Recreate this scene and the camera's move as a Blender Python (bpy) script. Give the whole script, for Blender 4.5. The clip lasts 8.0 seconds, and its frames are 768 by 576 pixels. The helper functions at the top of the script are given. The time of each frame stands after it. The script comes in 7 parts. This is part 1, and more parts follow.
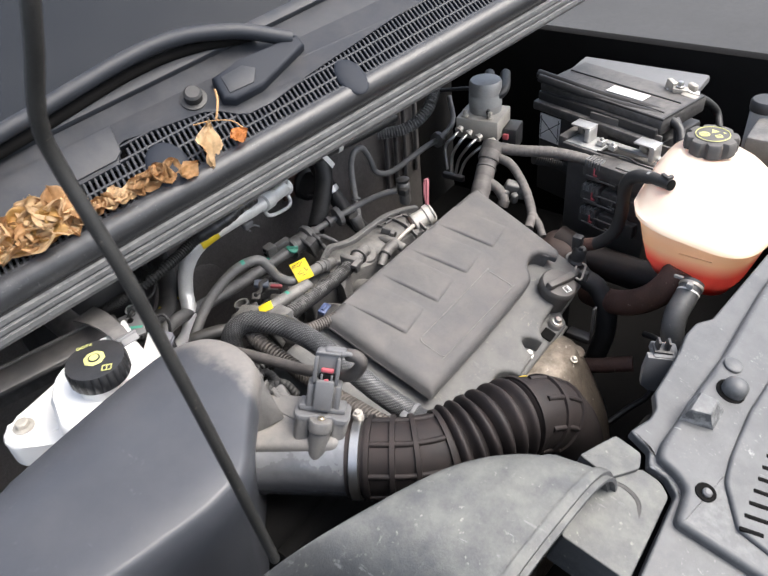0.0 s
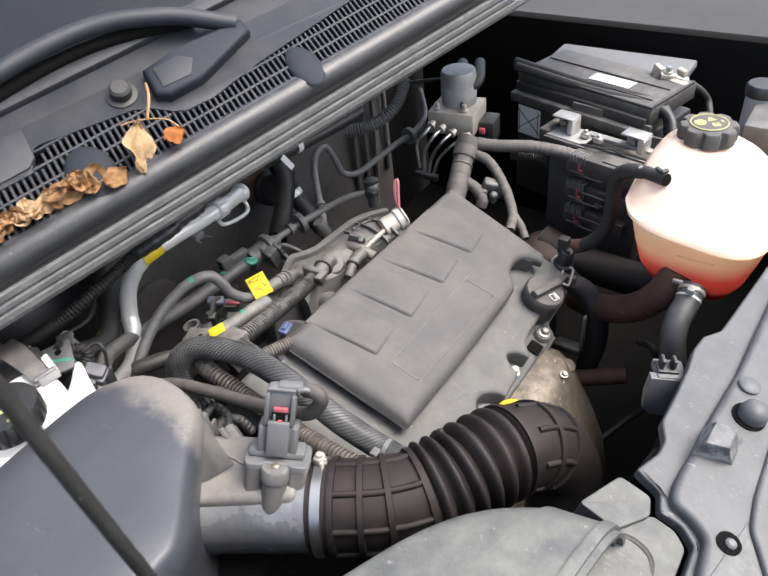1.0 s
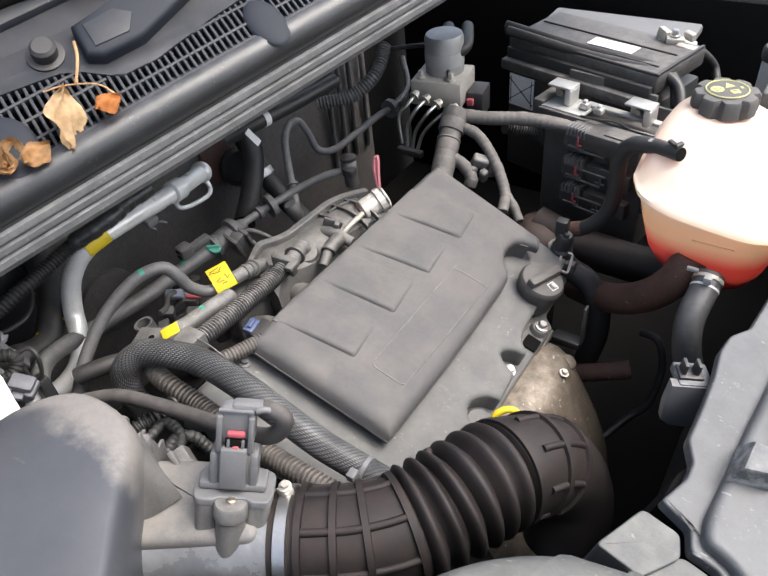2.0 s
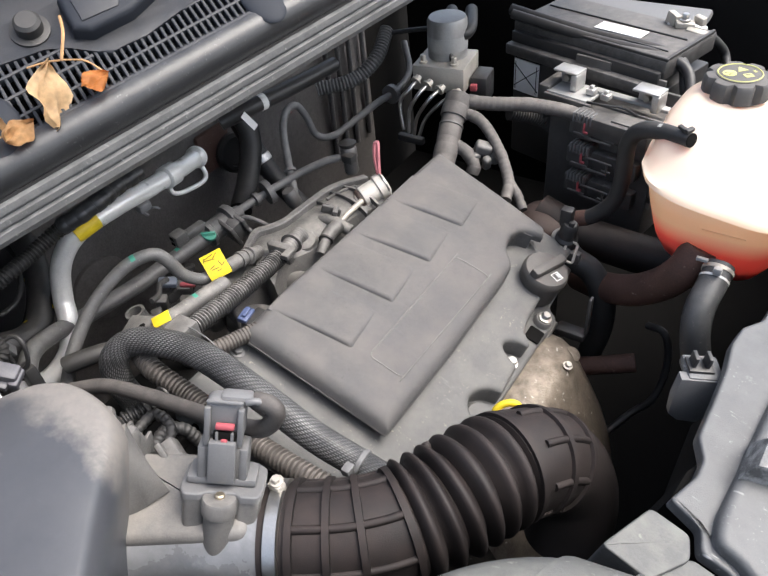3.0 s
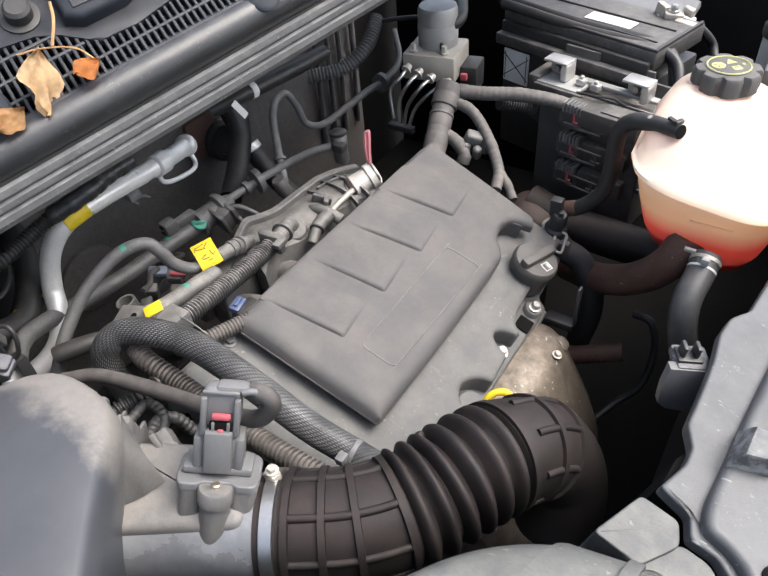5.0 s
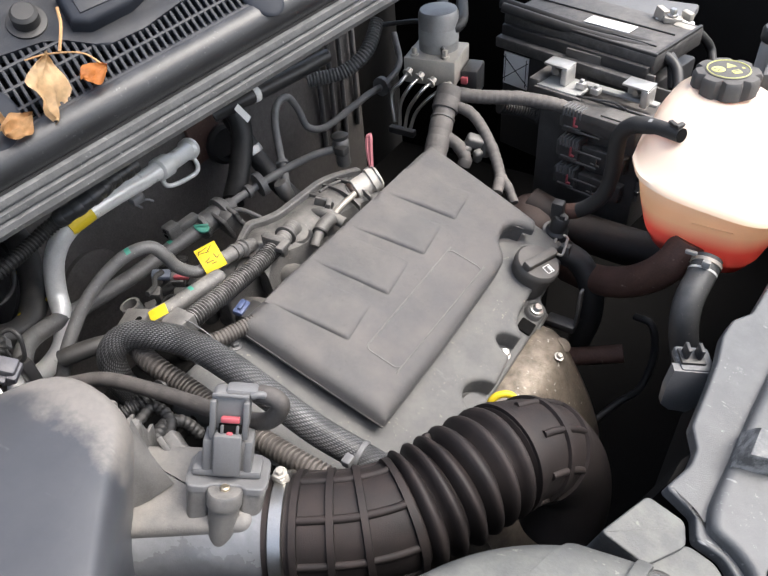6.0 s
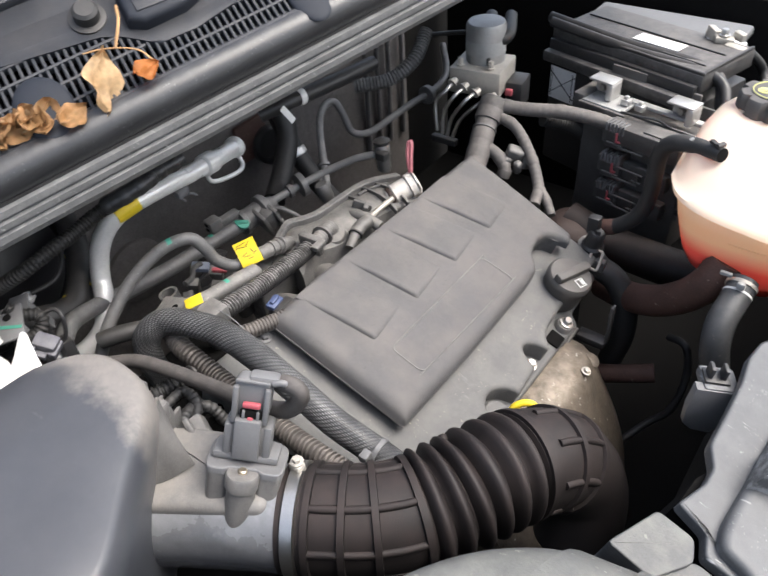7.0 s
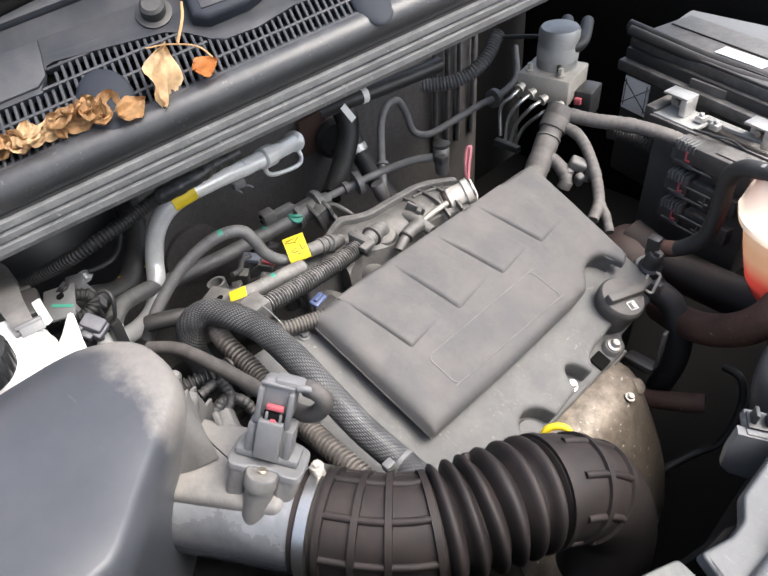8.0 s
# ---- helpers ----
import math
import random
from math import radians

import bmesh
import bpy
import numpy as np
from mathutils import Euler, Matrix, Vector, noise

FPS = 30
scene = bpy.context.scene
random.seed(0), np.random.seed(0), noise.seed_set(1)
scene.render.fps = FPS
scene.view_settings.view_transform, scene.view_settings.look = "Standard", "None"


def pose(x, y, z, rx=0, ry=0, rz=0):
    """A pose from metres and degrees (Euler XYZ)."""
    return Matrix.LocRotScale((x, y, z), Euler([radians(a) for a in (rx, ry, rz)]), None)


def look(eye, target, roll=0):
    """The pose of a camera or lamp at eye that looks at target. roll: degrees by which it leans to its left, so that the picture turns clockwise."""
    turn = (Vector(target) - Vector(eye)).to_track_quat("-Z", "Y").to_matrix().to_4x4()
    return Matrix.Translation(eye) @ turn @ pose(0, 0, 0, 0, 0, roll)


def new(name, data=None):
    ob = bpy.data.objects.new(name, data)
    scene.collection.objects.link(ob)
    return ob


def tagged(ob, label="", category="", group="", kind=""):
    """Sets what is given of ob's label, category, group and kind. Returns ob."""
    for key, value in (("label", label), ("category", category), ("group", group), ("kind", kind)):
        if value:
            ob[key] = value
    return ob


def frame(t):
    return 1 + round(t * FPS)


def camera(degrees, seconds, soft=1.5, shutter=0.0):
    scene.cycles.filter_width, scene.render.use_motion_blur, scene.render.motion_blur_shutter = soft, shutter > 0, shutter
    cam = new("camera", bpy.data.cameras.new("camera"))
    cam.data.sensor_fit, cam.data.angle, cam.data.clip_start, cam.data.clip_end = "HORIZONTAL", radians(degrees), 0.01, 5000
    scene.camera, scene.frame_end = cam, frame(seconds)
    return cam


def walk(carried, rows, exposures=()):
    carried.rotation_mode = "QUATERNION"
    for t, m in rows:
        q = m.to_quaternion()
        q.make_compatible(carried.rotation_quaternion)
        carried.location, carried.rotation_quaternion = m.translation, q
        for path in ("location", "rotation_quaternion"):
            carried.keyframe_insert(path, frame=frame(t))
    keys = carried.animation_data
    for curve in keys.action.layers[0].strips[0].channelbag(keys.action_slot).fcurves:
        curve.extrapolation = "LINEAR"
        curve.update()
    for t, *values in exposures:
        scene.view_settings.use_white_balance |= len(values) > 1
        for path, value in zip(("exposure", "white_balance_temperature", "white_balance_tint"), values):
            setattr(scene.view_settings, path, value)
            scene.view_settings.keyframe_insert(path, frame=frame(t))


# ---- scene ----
cam = camera(58.2, 8.0, shutter=0.5)
PATH = [
    (0, (0.098, 0.04, 1.548), (-0.913, 1.233, 0.3), -6.5),
    (0.5, (0.074, 0.087, 1.524), (-0.921, 1.291, 0.275), -6.7),
    (1, (0.048, 0.136, 1.49), (-0.918, 1.357, 0.234), -7.0),
    (1.5, (0.018, 0.184, 1.452), (-0.927, 1.399, 0.175), -7.2),
    (1.7, (0.002, 0.202, 1.441), (-0.913, 1.42, 0.146), -6.6),
    (3, (-0.014, 0.237, 1.406), (-0.924, 1.431, 0.084), -6.5),
    (3.5, (-0.015, 0.238, 1.403), (-0.916, 1.43, 0.073), -6.1),
    (4, (-0.009, 0.247, 1.397), (-0.908, 1.433, 0.06), -6.6),
    (4.5, (-0.014, 0.239, 1.404), (-0.892, 1.429, 0.056), -5.9),
    (6, (-0.027, 0.225, 1.415), (-0.881, 1.431, 0.067), -5.2),
    (6.5, (-0.023, 0.22, 1.416), (-0.901, 1.42, 0.078), -4.8),
    (7, (-0.005, 0.22, 1.417), (-0.969, 1.373, 0.098), -4.9),
    (7.5, (0.026, 0.223, 1.415), (-1.06, 1.296, 0.123), -5.2),
    (8, (0.006, 0.25, 1.428), (-1.089, 1.267, 0.098), -5.0),
]
walk(cam, [(t, look(eye, target, roll)) for t, eye, target, roll in PATH], exposures=[(0.0, 1.38), (7.2, 1.38), (8.0, 1.58)])

# ---- world, sun, exposure ----
world = bpy.data.worlds.new("overcast_sky")
scene.world = world
world.use_nodes = True
sky = world.node_tree.nodes.new("ShaderNodeTexSky")
sky.sky_type, sky.sun_disc = "NISHITA", False
sky.sun_elevation, sky.sun_rotation = radians(58), radians(60)
sky.air_density, sky.dust_density, sky.ozone_density = 1.0, 4.0, 1.0
background = world.node_tree.nodes["Background"]
grey = world.node_tree.nodes.new("ShaderNodeHueSaturation")
grey.inputs["Saturation"].default_value = 0.7
world.node_tree.links.new(sky.outputs["Color"], grey.inputs["Color"])
world.node_tree.links.new(grey.outputs["Color"], background.inputs["Color"])
background.inputs["Strength"].default_value = 0.15
sun = new("sun", bpy.data.lights.new("sun", "SUN"))
sun.data.energy, sun.data.angle, sun.data.color = 1.5, radians(40), (1.0, 0.97, 0.925)
sun.matrix_world = look((0, 0, 3), (-0.46, -0.27, 2.15))

# ---- materials ----


def nodes_of(name):
    m = bpy.data.materials.new(name)
    m.use_nodes = True
    t = m.node_tree
    return m, t, t.nodes["Principled BSDF"]


def math_node(t, op, a, b):
    n = t.nodes.new("ShaderNodeMath")
    n.operation = op
    for i, v in enumerate((a, b)):
        if isinstance(v, (int, float)):
            n.inputs[i].default_value = v
        else:
            t.links.new(v, n.inputs[i])
    return n.outputs[0]


def noise_node(t, where, scale, detail=4, rough=0.55):
    n = t.nodes.new("ShaderNodeTexNoise")
    n.inputs["Scale"].default_value, n.inputs["Detail"].default_value, n.inputs["Roughness"].default_value = scale, detail, rough
    t.links.new(where, n.inputs["Vector"])
    return n.outputs["Fac"]


def ramp_node(t, fac, low, high):
    n = t.nodes.new("ShaderNodeMapRange")
    n.inputs[1].default_value, n.inputs[2].default_value = low, high
    t.links.new(fac, n.inputs[0])
    return n.outputs[0]


def mix_node(t, fac, a, b):
    n = t.nodes.new("ShaderNodeMix")
    n.data_type = "RGBA"
    for i, v in ((0, fac), (6, a), (7, b)):
        if isinstance(v, (int, float)):
            n.inputs[i].default_value = v
        elif isinstance(v, tuple):
            n.inputs[i].default_value = (*v, 1)
        else:
            t.links.new(v, n.inputs[i])
    return n.outputs[2]


def surface(name, base, rough=0.5, metal=0.0, grain=900, vary=0.25, dust_sheen=0.0, dust_sheen_color=(0.22, 0.195, 0.17),
            bump=0.15, stain=14, spots=0.0, spot_color=(0.4, 0.36, 0.3), spot_scale=260, edge_dust=0.0, spec=0.5, scuff=0.0):
    """A worn surface: base colour varied at two scales, dust and painted sheen on upward faces, light spots, and fine
    grain.
    """
    m, t, p = nodes_of(name)
    where = t.nodes.new("ShaderNodeNewGeometry")
    pos = where.outputs["Position"]
    big = noise_node(t, pos, stain, 5)
    fine = noise_node(t, pos, grain, 3)
    shade = math_node(t, "ADD", math_node(t, "MULTIPLY", ramp_node(t, big, 0.3, 0.7), vary), math_node(t, "MULTIPLY", ramp_node(t, fine, 0.3, 0.7), vary * 0.6))
    dark, light = tuple(c * (1 - vary * 0.6) for c in base), tuple(min(1.0, c * (1 + vary * 0.8)) for c in base)
    color = mix_node(t, ramp_node(t, shade, 0, vary * 1.6 + 1e-4), dark, light)
    roughness = math_node(t, "ADD", math_node(t, "MULTIPLY", big, 0.2), rough - 0.1)
    grime = ramp_node(t, noise_node(t, pos, stain * 11, 5, 0.7), 0.4, 0.75)
    color = mix_node(t, math_node(t, "MULTIPLY", grime, vary * 0.7), color, tuple(c * 0.45 for c in base))
    if dust_sheen:
        sep = t.nodes.new("ShaderNodeSeparateXYZ")
        t.links.new(where.outputs["Normal"], sep.inputs[0])
        patch = ramp_node(t, noise_node(t, pos, stain * 1.7, 6, 0.65), 0.38, 0.66)
        up = ramp_node(t, sep.outputs[2], 0.1, 0.95)
        amount = math_node(t, "MULTIPLY", math_node(t, "MULTIPLY", up, math_node(t, "ADD", math_node(t, "MULTIPLY", patch, 0.8), 0.25)), dust_sheen)
        color = mix_node(t, amount, color, dust_sheen_color)
        roughness = math_node(t, "ADD", roughness, math_node(t, "MULTIPLY", amount, 0.3))
    if spots:
        speck = ramp_node(t, noise_node(t, pos, spot_scale, 2, 0.5), 0.64, 0.7)
        gate = ramp_node(t, noise_node(t, pos, stain * 2.3, 3), 0.5, 0.62)
        color = mix_node(t, math_node(t, "MULTIPLY", math_node(t, "MULTIPLY", speck, gate), spots), color, spot_color)
    if scuff:
        # thin pale scratches and rubbed marks in scattered places
        stretch = t.nodes.new("ShaderNodeMapping")
        stretch.inputs["Rotation"].default_value, stretch.inputs["Scale"].default_value = (0.0, 0.0, 0.7), (22, 150, 60)
        t.links.new(pos, stretch.inputs["Vector"])
        line = ramp_node(t, noise_node(t, stretch.outputs[0], 1.0, 4, 0.6), 0.66, 0.7)
        worn = ramp_node(t, noise_node(t, pos, 55, 6, 0.75), 0.62, 0.72)
        place = ramp_node(t, noise_node(t, pos, 13, 3), 0.48, 0.62)
        edge = math_node(t, "MULTIPLY", ramp_node(t, where.outputs["Pointiness"], 0.54, 0.64), ramp_node(t, noise_node(t, pos, 90, 5, 0.7), 0.42, 0.62))
        mark = math_node(t, "MULTIPLY", math_node(t, "MAXIMUM", line, worn), math_node(t, "MULTIPLY", place, scuff))
        mark = math_node(t, "MAXIMUM", mark, math_node(t, "MULTIPLY", edge, scuff * 0.7))
        color = mix_node(t, mark, color, (0.42, 0.42, 0.41))
    if edge_dust:
        # dirt caught in ragged patches towards the engine side of the box
        sep = t.nodes.new("ShaderNodeSeparateXYZ")
        t.links.new(pos, sep.inputs[0])
        ragged = math_node(t, "ADD", sep.outputs[1], math_node(t, "MULTIPLY", math_node(t, "SUBTRACT", noise_node(t, pos, 22, 9, 0.72), 0.5), 0.085))
        speck = ramp_node(t, noise_node(t, pos, 160, 4, 0.65), 0.3, 0.62)
        amount = math_node(t, "MULTIPLY", math_node(t, "MULTIPLY", ramp_node(t, ragged, 0.344, 0.368), math_node(t, "ADD", math_node(t, "MULTIPLY", speck, 0.2), 0.72)), edge_dust)
        color = mix_node(t, amount, color, (0.225, 0.205, 0.185))
        roughness = math_node(t, "ADD", roughness, math_node(t, "MULTIPLY", amount, 0.3))
    t.links.new(color, p.inputs["Base Color"])
    t.links.new(roughness, p.inputs["Roughness"])
    p.inputs["Metallic"].default_value = metal
    p.inputs["Specular IOR Level"].default_value = spec
    if bump:
        b = t.nodes.new("ShaderNodeBump")
        b.inputs["Strength"].default_value, b.inputs["Distance"].default_value = bump, 0.001
        t.links.new(math_node(t, "ADD", fine, math_node(t, "MULTIPLY", noise_node(t, pos, stain * 6, 4), 0.6)), b.inputs["Height"])
        t.links.new(b.outputs[0], p.inputs["Normal"])
    return m


def braid_surface(name, dark, light, around, along):
    """Woven sleeve: lanes of staggered strands, laid round the hose by its own wrap coordinates."""
    m, t, p = nodes_of(name)
    uv = t.nodes.new("ShaderNodeUVMap")
    sep = t.nodes.new("ShaderNodeSeparateXYZ")
    t.links.new(uv.outputs[0], sep.inputs[0])
    lane = math_node(t, "MULTIPLY", sep.outputs[0], around)
    step = math_node(t, "MULTIPLY", math_node(t, "FLOOR", lane, 0.0), 2.2)
    ridge = math_node(t, "ABSOLUTE", math_node(t, "SINE", math_node(t, "MULTIPLY", lane, 3.14159), 0.0), 0.0)
    dash = math_node(t, "SINE", math_node(t, "ADD", math_node(t, "MULTIPLY", sep.outputs[1], along * 6.28318), step), 0.0)
    height = math_node(t, "MULTIPLY", ramp_node(t, ridge, 0.5, 0.97), ramp_node(t, dash, -0.75, 0.0))
    where = t.nodes.new("ShaderNodeNewGeometry")
    dirt = noise_node(t, where.outputs["Position"], 30, 4)
    color = mix_node(t, math_node(t, "MULTIPLY", height, ramp_node(t, dirt, 0.3, 0.66)), dark, light)
    t.links.new(color, p.inputs["Base Color"])
    p.inputs["Roughness"].default_value = 0.42
    b = t.nodes.new("ShaderNodeBump")
    b.inputs["Strength"].default_value, b.inputs["Distance"].default_value = 0.6, 0.0012
    t.links.new(height, b.inputs["Height"])
    t.links.new(b.outputs[0], p.inputs["Normal"])
    return m


def shell_surface(name, base, clear, glow_through, filled=None):
    """Milky plastic: part of the light is scattered back, part passes diffusely, part passes straight."""
    m, t, p = nodes_of(name)
    p.inputs["Base Color"].default_value, p.inputs["Roughness"].default_value = (*base, 1), 0.35
    through_it, straight = t.nodes.new("ShaderNodeBsdfTranslucent"), t.nodes.new("ShaderNodeBsdfTransparent")
    through_it.inputs["Color"].default_value = (*base, 1)
    straight.inputs["Color"].default_value = (*base, 1)
    if filled:
        # the wall takes the colour of the liquid behind it up to the level, and is stained above it
        sep = t.nodes.new("ShaderNodeSeparateXYZ")
        t.links.new(t.nodes.new("ShaderNodeNewGeometry").outputs["Position"], sep.inputs[0])
        tint = base
        for low, high, liquid in filled:
            tint = mix_node(t, ramp_node(t, sep.outputs[2], low, high), liquid, tint)
        for socket in (p.inputs["Base Color"], through_it.inputs["Color"], straight.inputs["Color"]):
            t.links.new(tint, socket)
    a, b = t.nodes.new("ShaderNodeMixShader"), t.nodes.new("ShaderNodeMixShader")
    a.inputs[0].default_value, b.inputs[0].default_value = glow_through, clear
    t.links.new(p.outputs[0], a.inputs[1])
    t.links.new(through_it.outputs[0], a.inputs[2])
    t.links.new(a.outputs[0], b.inputs[1])
    t.links.new(straight.outputs[0], b.inputs[2])
    t.links.new(b.outputs[0], t.nodes["Material Output"].inputs[0])
    return m


cover_plastic = surface("cover_plastic", (0.075, 0.074, 0.075), 0.55, grain=1500, vary=0.3, dust_sheen=0.48, dust_sheen_color=(0.19, 0.17, 0.155), bump=0.75, stain=11, spots=0.45, spot_color=(0.045, 0.044, 0.043), spot_scale=300, scuff=0.12)
valve_plastic = surface("valve_plastic", (0.1, 0.1, 0.099), 0.6, grain=1300, vary=0.3, dust_sheen=0.45, dust_sheen_color=(0.215, 0.207, 0.19), bump=0.7, stain=16, spots=0.5, spot_scale=260, scuff=0.15)
airbox_plastic = surface("airbox_plastic", (0.046, 0.049, 0.057), 0.36, grain=1800, vary=0.16, dust_sheen=0.07, dust_sheen_color=(0.26, 0.24, 0.22), bump=0.18, stain=9, edge_dust=0.85, scuff=0.2)
dusty_plastic = surface("dusty_plastic", (0.13, 0.126, 0.122), 0.5, grain=700, vary=0.45, dust_sheen=0.7, dust_sheen_color=(0.255, 0.235, 0.21), bump=0.25, stain=22)
manifold_plastic = surface("manifold_plastic", (0.11, 0.107, 0.103), 0.42, grain=600, vary=0.5, dust_sheen=0.72, dust_sheen_color=(0.3, 0.282, 0.26), bump=0.6, stain=34, spots=0.5, spot_scale=330)
cable_tape = surface("cable_tape", (0.05, 0.045, 0.042), 0.6, vary=0.5, dust_sheen=0.45, dust_sheen_color=(0.17, 0.15, 0.138), bump=0.5, stain=40)
cap_plastic = surface("cap_plastic", (0.075, 0.07, 0.066), 0.55, vary=0.25, dust_sheen=0.35, dust_sheen_color=(0.19, 0.175, 0.16), bump=0.25, stain=30)
slam_plastic = surface("slam_plastic", (0.066, 0.068, 0.071), 0.42, grain=900, vary=0.4, dust_sheen=0.4, dust_sheen_color=(0.175, 0.176, 0.176), bump=0.25, stain=14, spots=0.3, spot_color=(0.4, 0.4, 0.39), spot_scale=300, scuff=0.8)
snorkel_plastic = surface("snorkel_plastic", (0.055, 0.057, 0.06), 0.5, grain=500, vary=0.5, dust_sheen=0.62, dust_sheen_color=(0.2, 0.2, 0.178), bump=0.35, stain=17, spots=0.45, spot_color=(0.36, 0.36, 0.31), spot_scale=190, scuff=0.28)
# the pale bluish layer on upward faces paints the sky's highlight on the pipe
outlet_plastic = surface("outlet_plastic", (0.05, 0.053, 0.06), 0.2, vary=0.2, dust_sheen=0.7, dust_sheen_color=(0.4, 0.405, 0.415), spec=0.9, bump=0.1, stain=7, scuff=0.2)
cap_black = surface("cap_black", (0.014, 0.0145, 0.0155), 0.36, vary=0.3, dust_sheen=0.08, bump=0.1, stain=25)
hose_dark = surface("hose_dark", (0.05, 0.051, 0.053), 0.45, vary=0.4, dust_sheen=0.4, dust_sheen_color=(0.17, 0.172, 0.172), bump=0.3, stain=40, spots=0.4, spot_scale=380)
black_plastic = surface("black_plastic", (0.025, 0.025, 0.026), 0.42, vary=0.3, dust_sheen=0.14, bump=0.15, stain=25)
dark_plastic = surface("dark_plastic", (0.09, 0.088, 0.085), 0.38, vary=0.5, dust_sheen=0.65, dust_sheen_color=(0.28, 0.262, 0.244), bump=0.4, stain=25)
fuse_plastic = surface("fuse_plastic", (0.07, 0.067, 0.065), 0.35, vary=0.45, dust_sheen=0.5, dust_sheen_color=(0.23, 0.215, 0.2), bump=0.2, stain=40)
grey_plastic = surface("grey_plastic", (0.13, 0.13, 0.132), 0.45, vary=0.25, dust_sheen=0.25, dust_sheen_color=(0.24, 0.23, 0.22), bump=0.2, stain=30)
pale_plastic = surface("pale_plastic", (0.33, 0.33, 0.32), 0.45, vary=0.25, dust_sheen=0.2, bump=0.15, stain=30)
cowl_plastic = surface("cowl_plastic", (0.022, 0.025, 0.031), 0.5, vary=0.35, dust_sheen=0.12, bump=0.3, stain=20, spec=0.4)
black_loom = surface("black_loom", (0.014, 0.014, 0.014), 0.55, vary=0.4, dust_sheen=0.12, bump=0.2, stain=30, spec=0.35)
rubber = surface("rubber", (0.024, 0.024, 0.024), 0.5, vary=0.3, dust_sheen=0.14, bump=0.2, stain=30)
hose_rubber = surface("hose_rubber", (0.1, 0.098, 0.096), 0.4, vary=0.5, dust_sheen=0.55, dust_sheen_color=(0.25, 0.242, 0.23), bump=0.4, stain=45, spots=0.7, spot_color=(0.34, 0.33, 0.31), spot_scale=380, spec=0.6)
boot_rubber = surface("boot_rubber", (0.011, 0.0092, 0.009), 0.55, vary=0.4, dust_sheen=0.4, dust_sheen_color=(0.062, 0.043, 0.038), bump=0.2, stain=20, spec=0.32)
seal_rubber = surface("seal_rubber", (0.022, 0.023, 0.025), 0.32, vary=0.4, dust_sheen=0.2, dust_sheen_color=(0.16, 0.16, 0.165), bump=0.25, stain=26, spots=0.3, spot_color=(0.2, 0.2, 0.2), spot_scale=330, scuff=0.14)
strip_rubber = surface("strip_rubber", (0.082, 0.083, 0.084), 0.4, vary=0.5, dust_sheen=0.4, dust_sheen_color=(0.3, 0.295, 0.29), bump=0.3, stain=30, spots=0.5, spot_color=(0.38, 0.38, 0.37), spot_scale=300, scuff=0.4)
# the strong pale layer on upward faces also paints the shine of the ridges
conduit_plastic = surface("conduit_plastic", (0.04, 0.039, 0.038), 0.2, vary=0.3, dust_sheen=0.8, dust_sheen_color=(0.36, 0.35, 0.33), bump=0.2, stain=40)
brown_conduit = surface("brown_conduit", (0.05, 0.044, 0.04), 0.55, vary=0.35, dust_sheen=0.6, dust_sheen_color=(0.24, 0.21, 0.185), bump=0.3, stain=40)
dusty_pipe = surface("dusty_pipe", (0.135, 0.133, 0.13), 0.45, vary=0.45, dust_sheen=0.7, dust_sheen_color=(0.28, 0.265, 0.25), bump=0.35, stain=40)
rod_paint = surface("rod_paint", (0.022, 0.022, 0.021), 0.4, vary=0.5, dust_sheen=0.25, dust_sheen_color=(0.11, 0.105, 0.095), bump=0.4, stain=40, spots=0.6, spot_color=(0.16, 0.14, 0.12), spot_scale=240)
tape_wrap = surface("tape_wrap", (0.085, 0.078, 0.074), 0.6, vary=0.45, dust_sheen=0.6, dust_sheen_color=(0.24, 0.218, 0.2), bump=0.5, stain=30)
firewall_mat = surface("firewall_mat", (0.105, 0.096, 0.089), 0.7, grain=300, vary=0.75, dust_sheen=0.4, dust_sheen_color=(0.2, 0.165, 0.14), bump=0.6, stain=7)
# near-black for deep places and holes: their shade is put into the colour
shade_black = surface("shade_black", (0.006, 0.0057, 0.0055), 0.95, vary=0.5, bump=0.3, stain=14, spec=0.12)
aluminium = surface("aluminium", (0.78, 0.77, 0.74), 0.3, metal=0.25, vary=0.2, bump=0.12, stain=30, spots=0.3, spot_color=(0.4, 0.39, 0.37), spot_scale=300)
steel = surface("steel", (0.5, 0.49, 0.47), 0.35, metal=1.0, vary=0.25, bump=0.1, stain=40)
# spots are corrosion; the tan layer on upward faces also paints the ridge's glints
cast_metal = surface("cast_metal", (0.1, 0.08, 0.06), 0.4, metal=0.35, grain=400, vary=0.9, dust_sheen=0.6, dust_sheen_color=(0.4, 0.345, 0.28), bump=0.7, stain=34, spots=1.0, spot_color=(0.6, 0.57, 0.52), spot_scale=120)
brown_metal = surface("brown_metal", (0.05, 0.033, 0.028), 0.6, metal=0.1, vary=0.5, bump=0.4, stain=30)
rusty_metal = surface("rusty_metal", (0.105, 0.056, 0.043), 0.7, metal=0.1, grain=500, vary=0.6, bump=0.7, stain=26, spots=0.9, spot_color=(0.32, 0.25, 0.2), spot_scale=200)
battery_plastic = surface("battery_plastic", (0.04, 0.038, 0.037), 0.45, vary=0.4, dust_sheen=0.62, dust_sheen_color=(0.2, 0.185, 0.172), bump=0.25, stain=24, scuff=0.3)
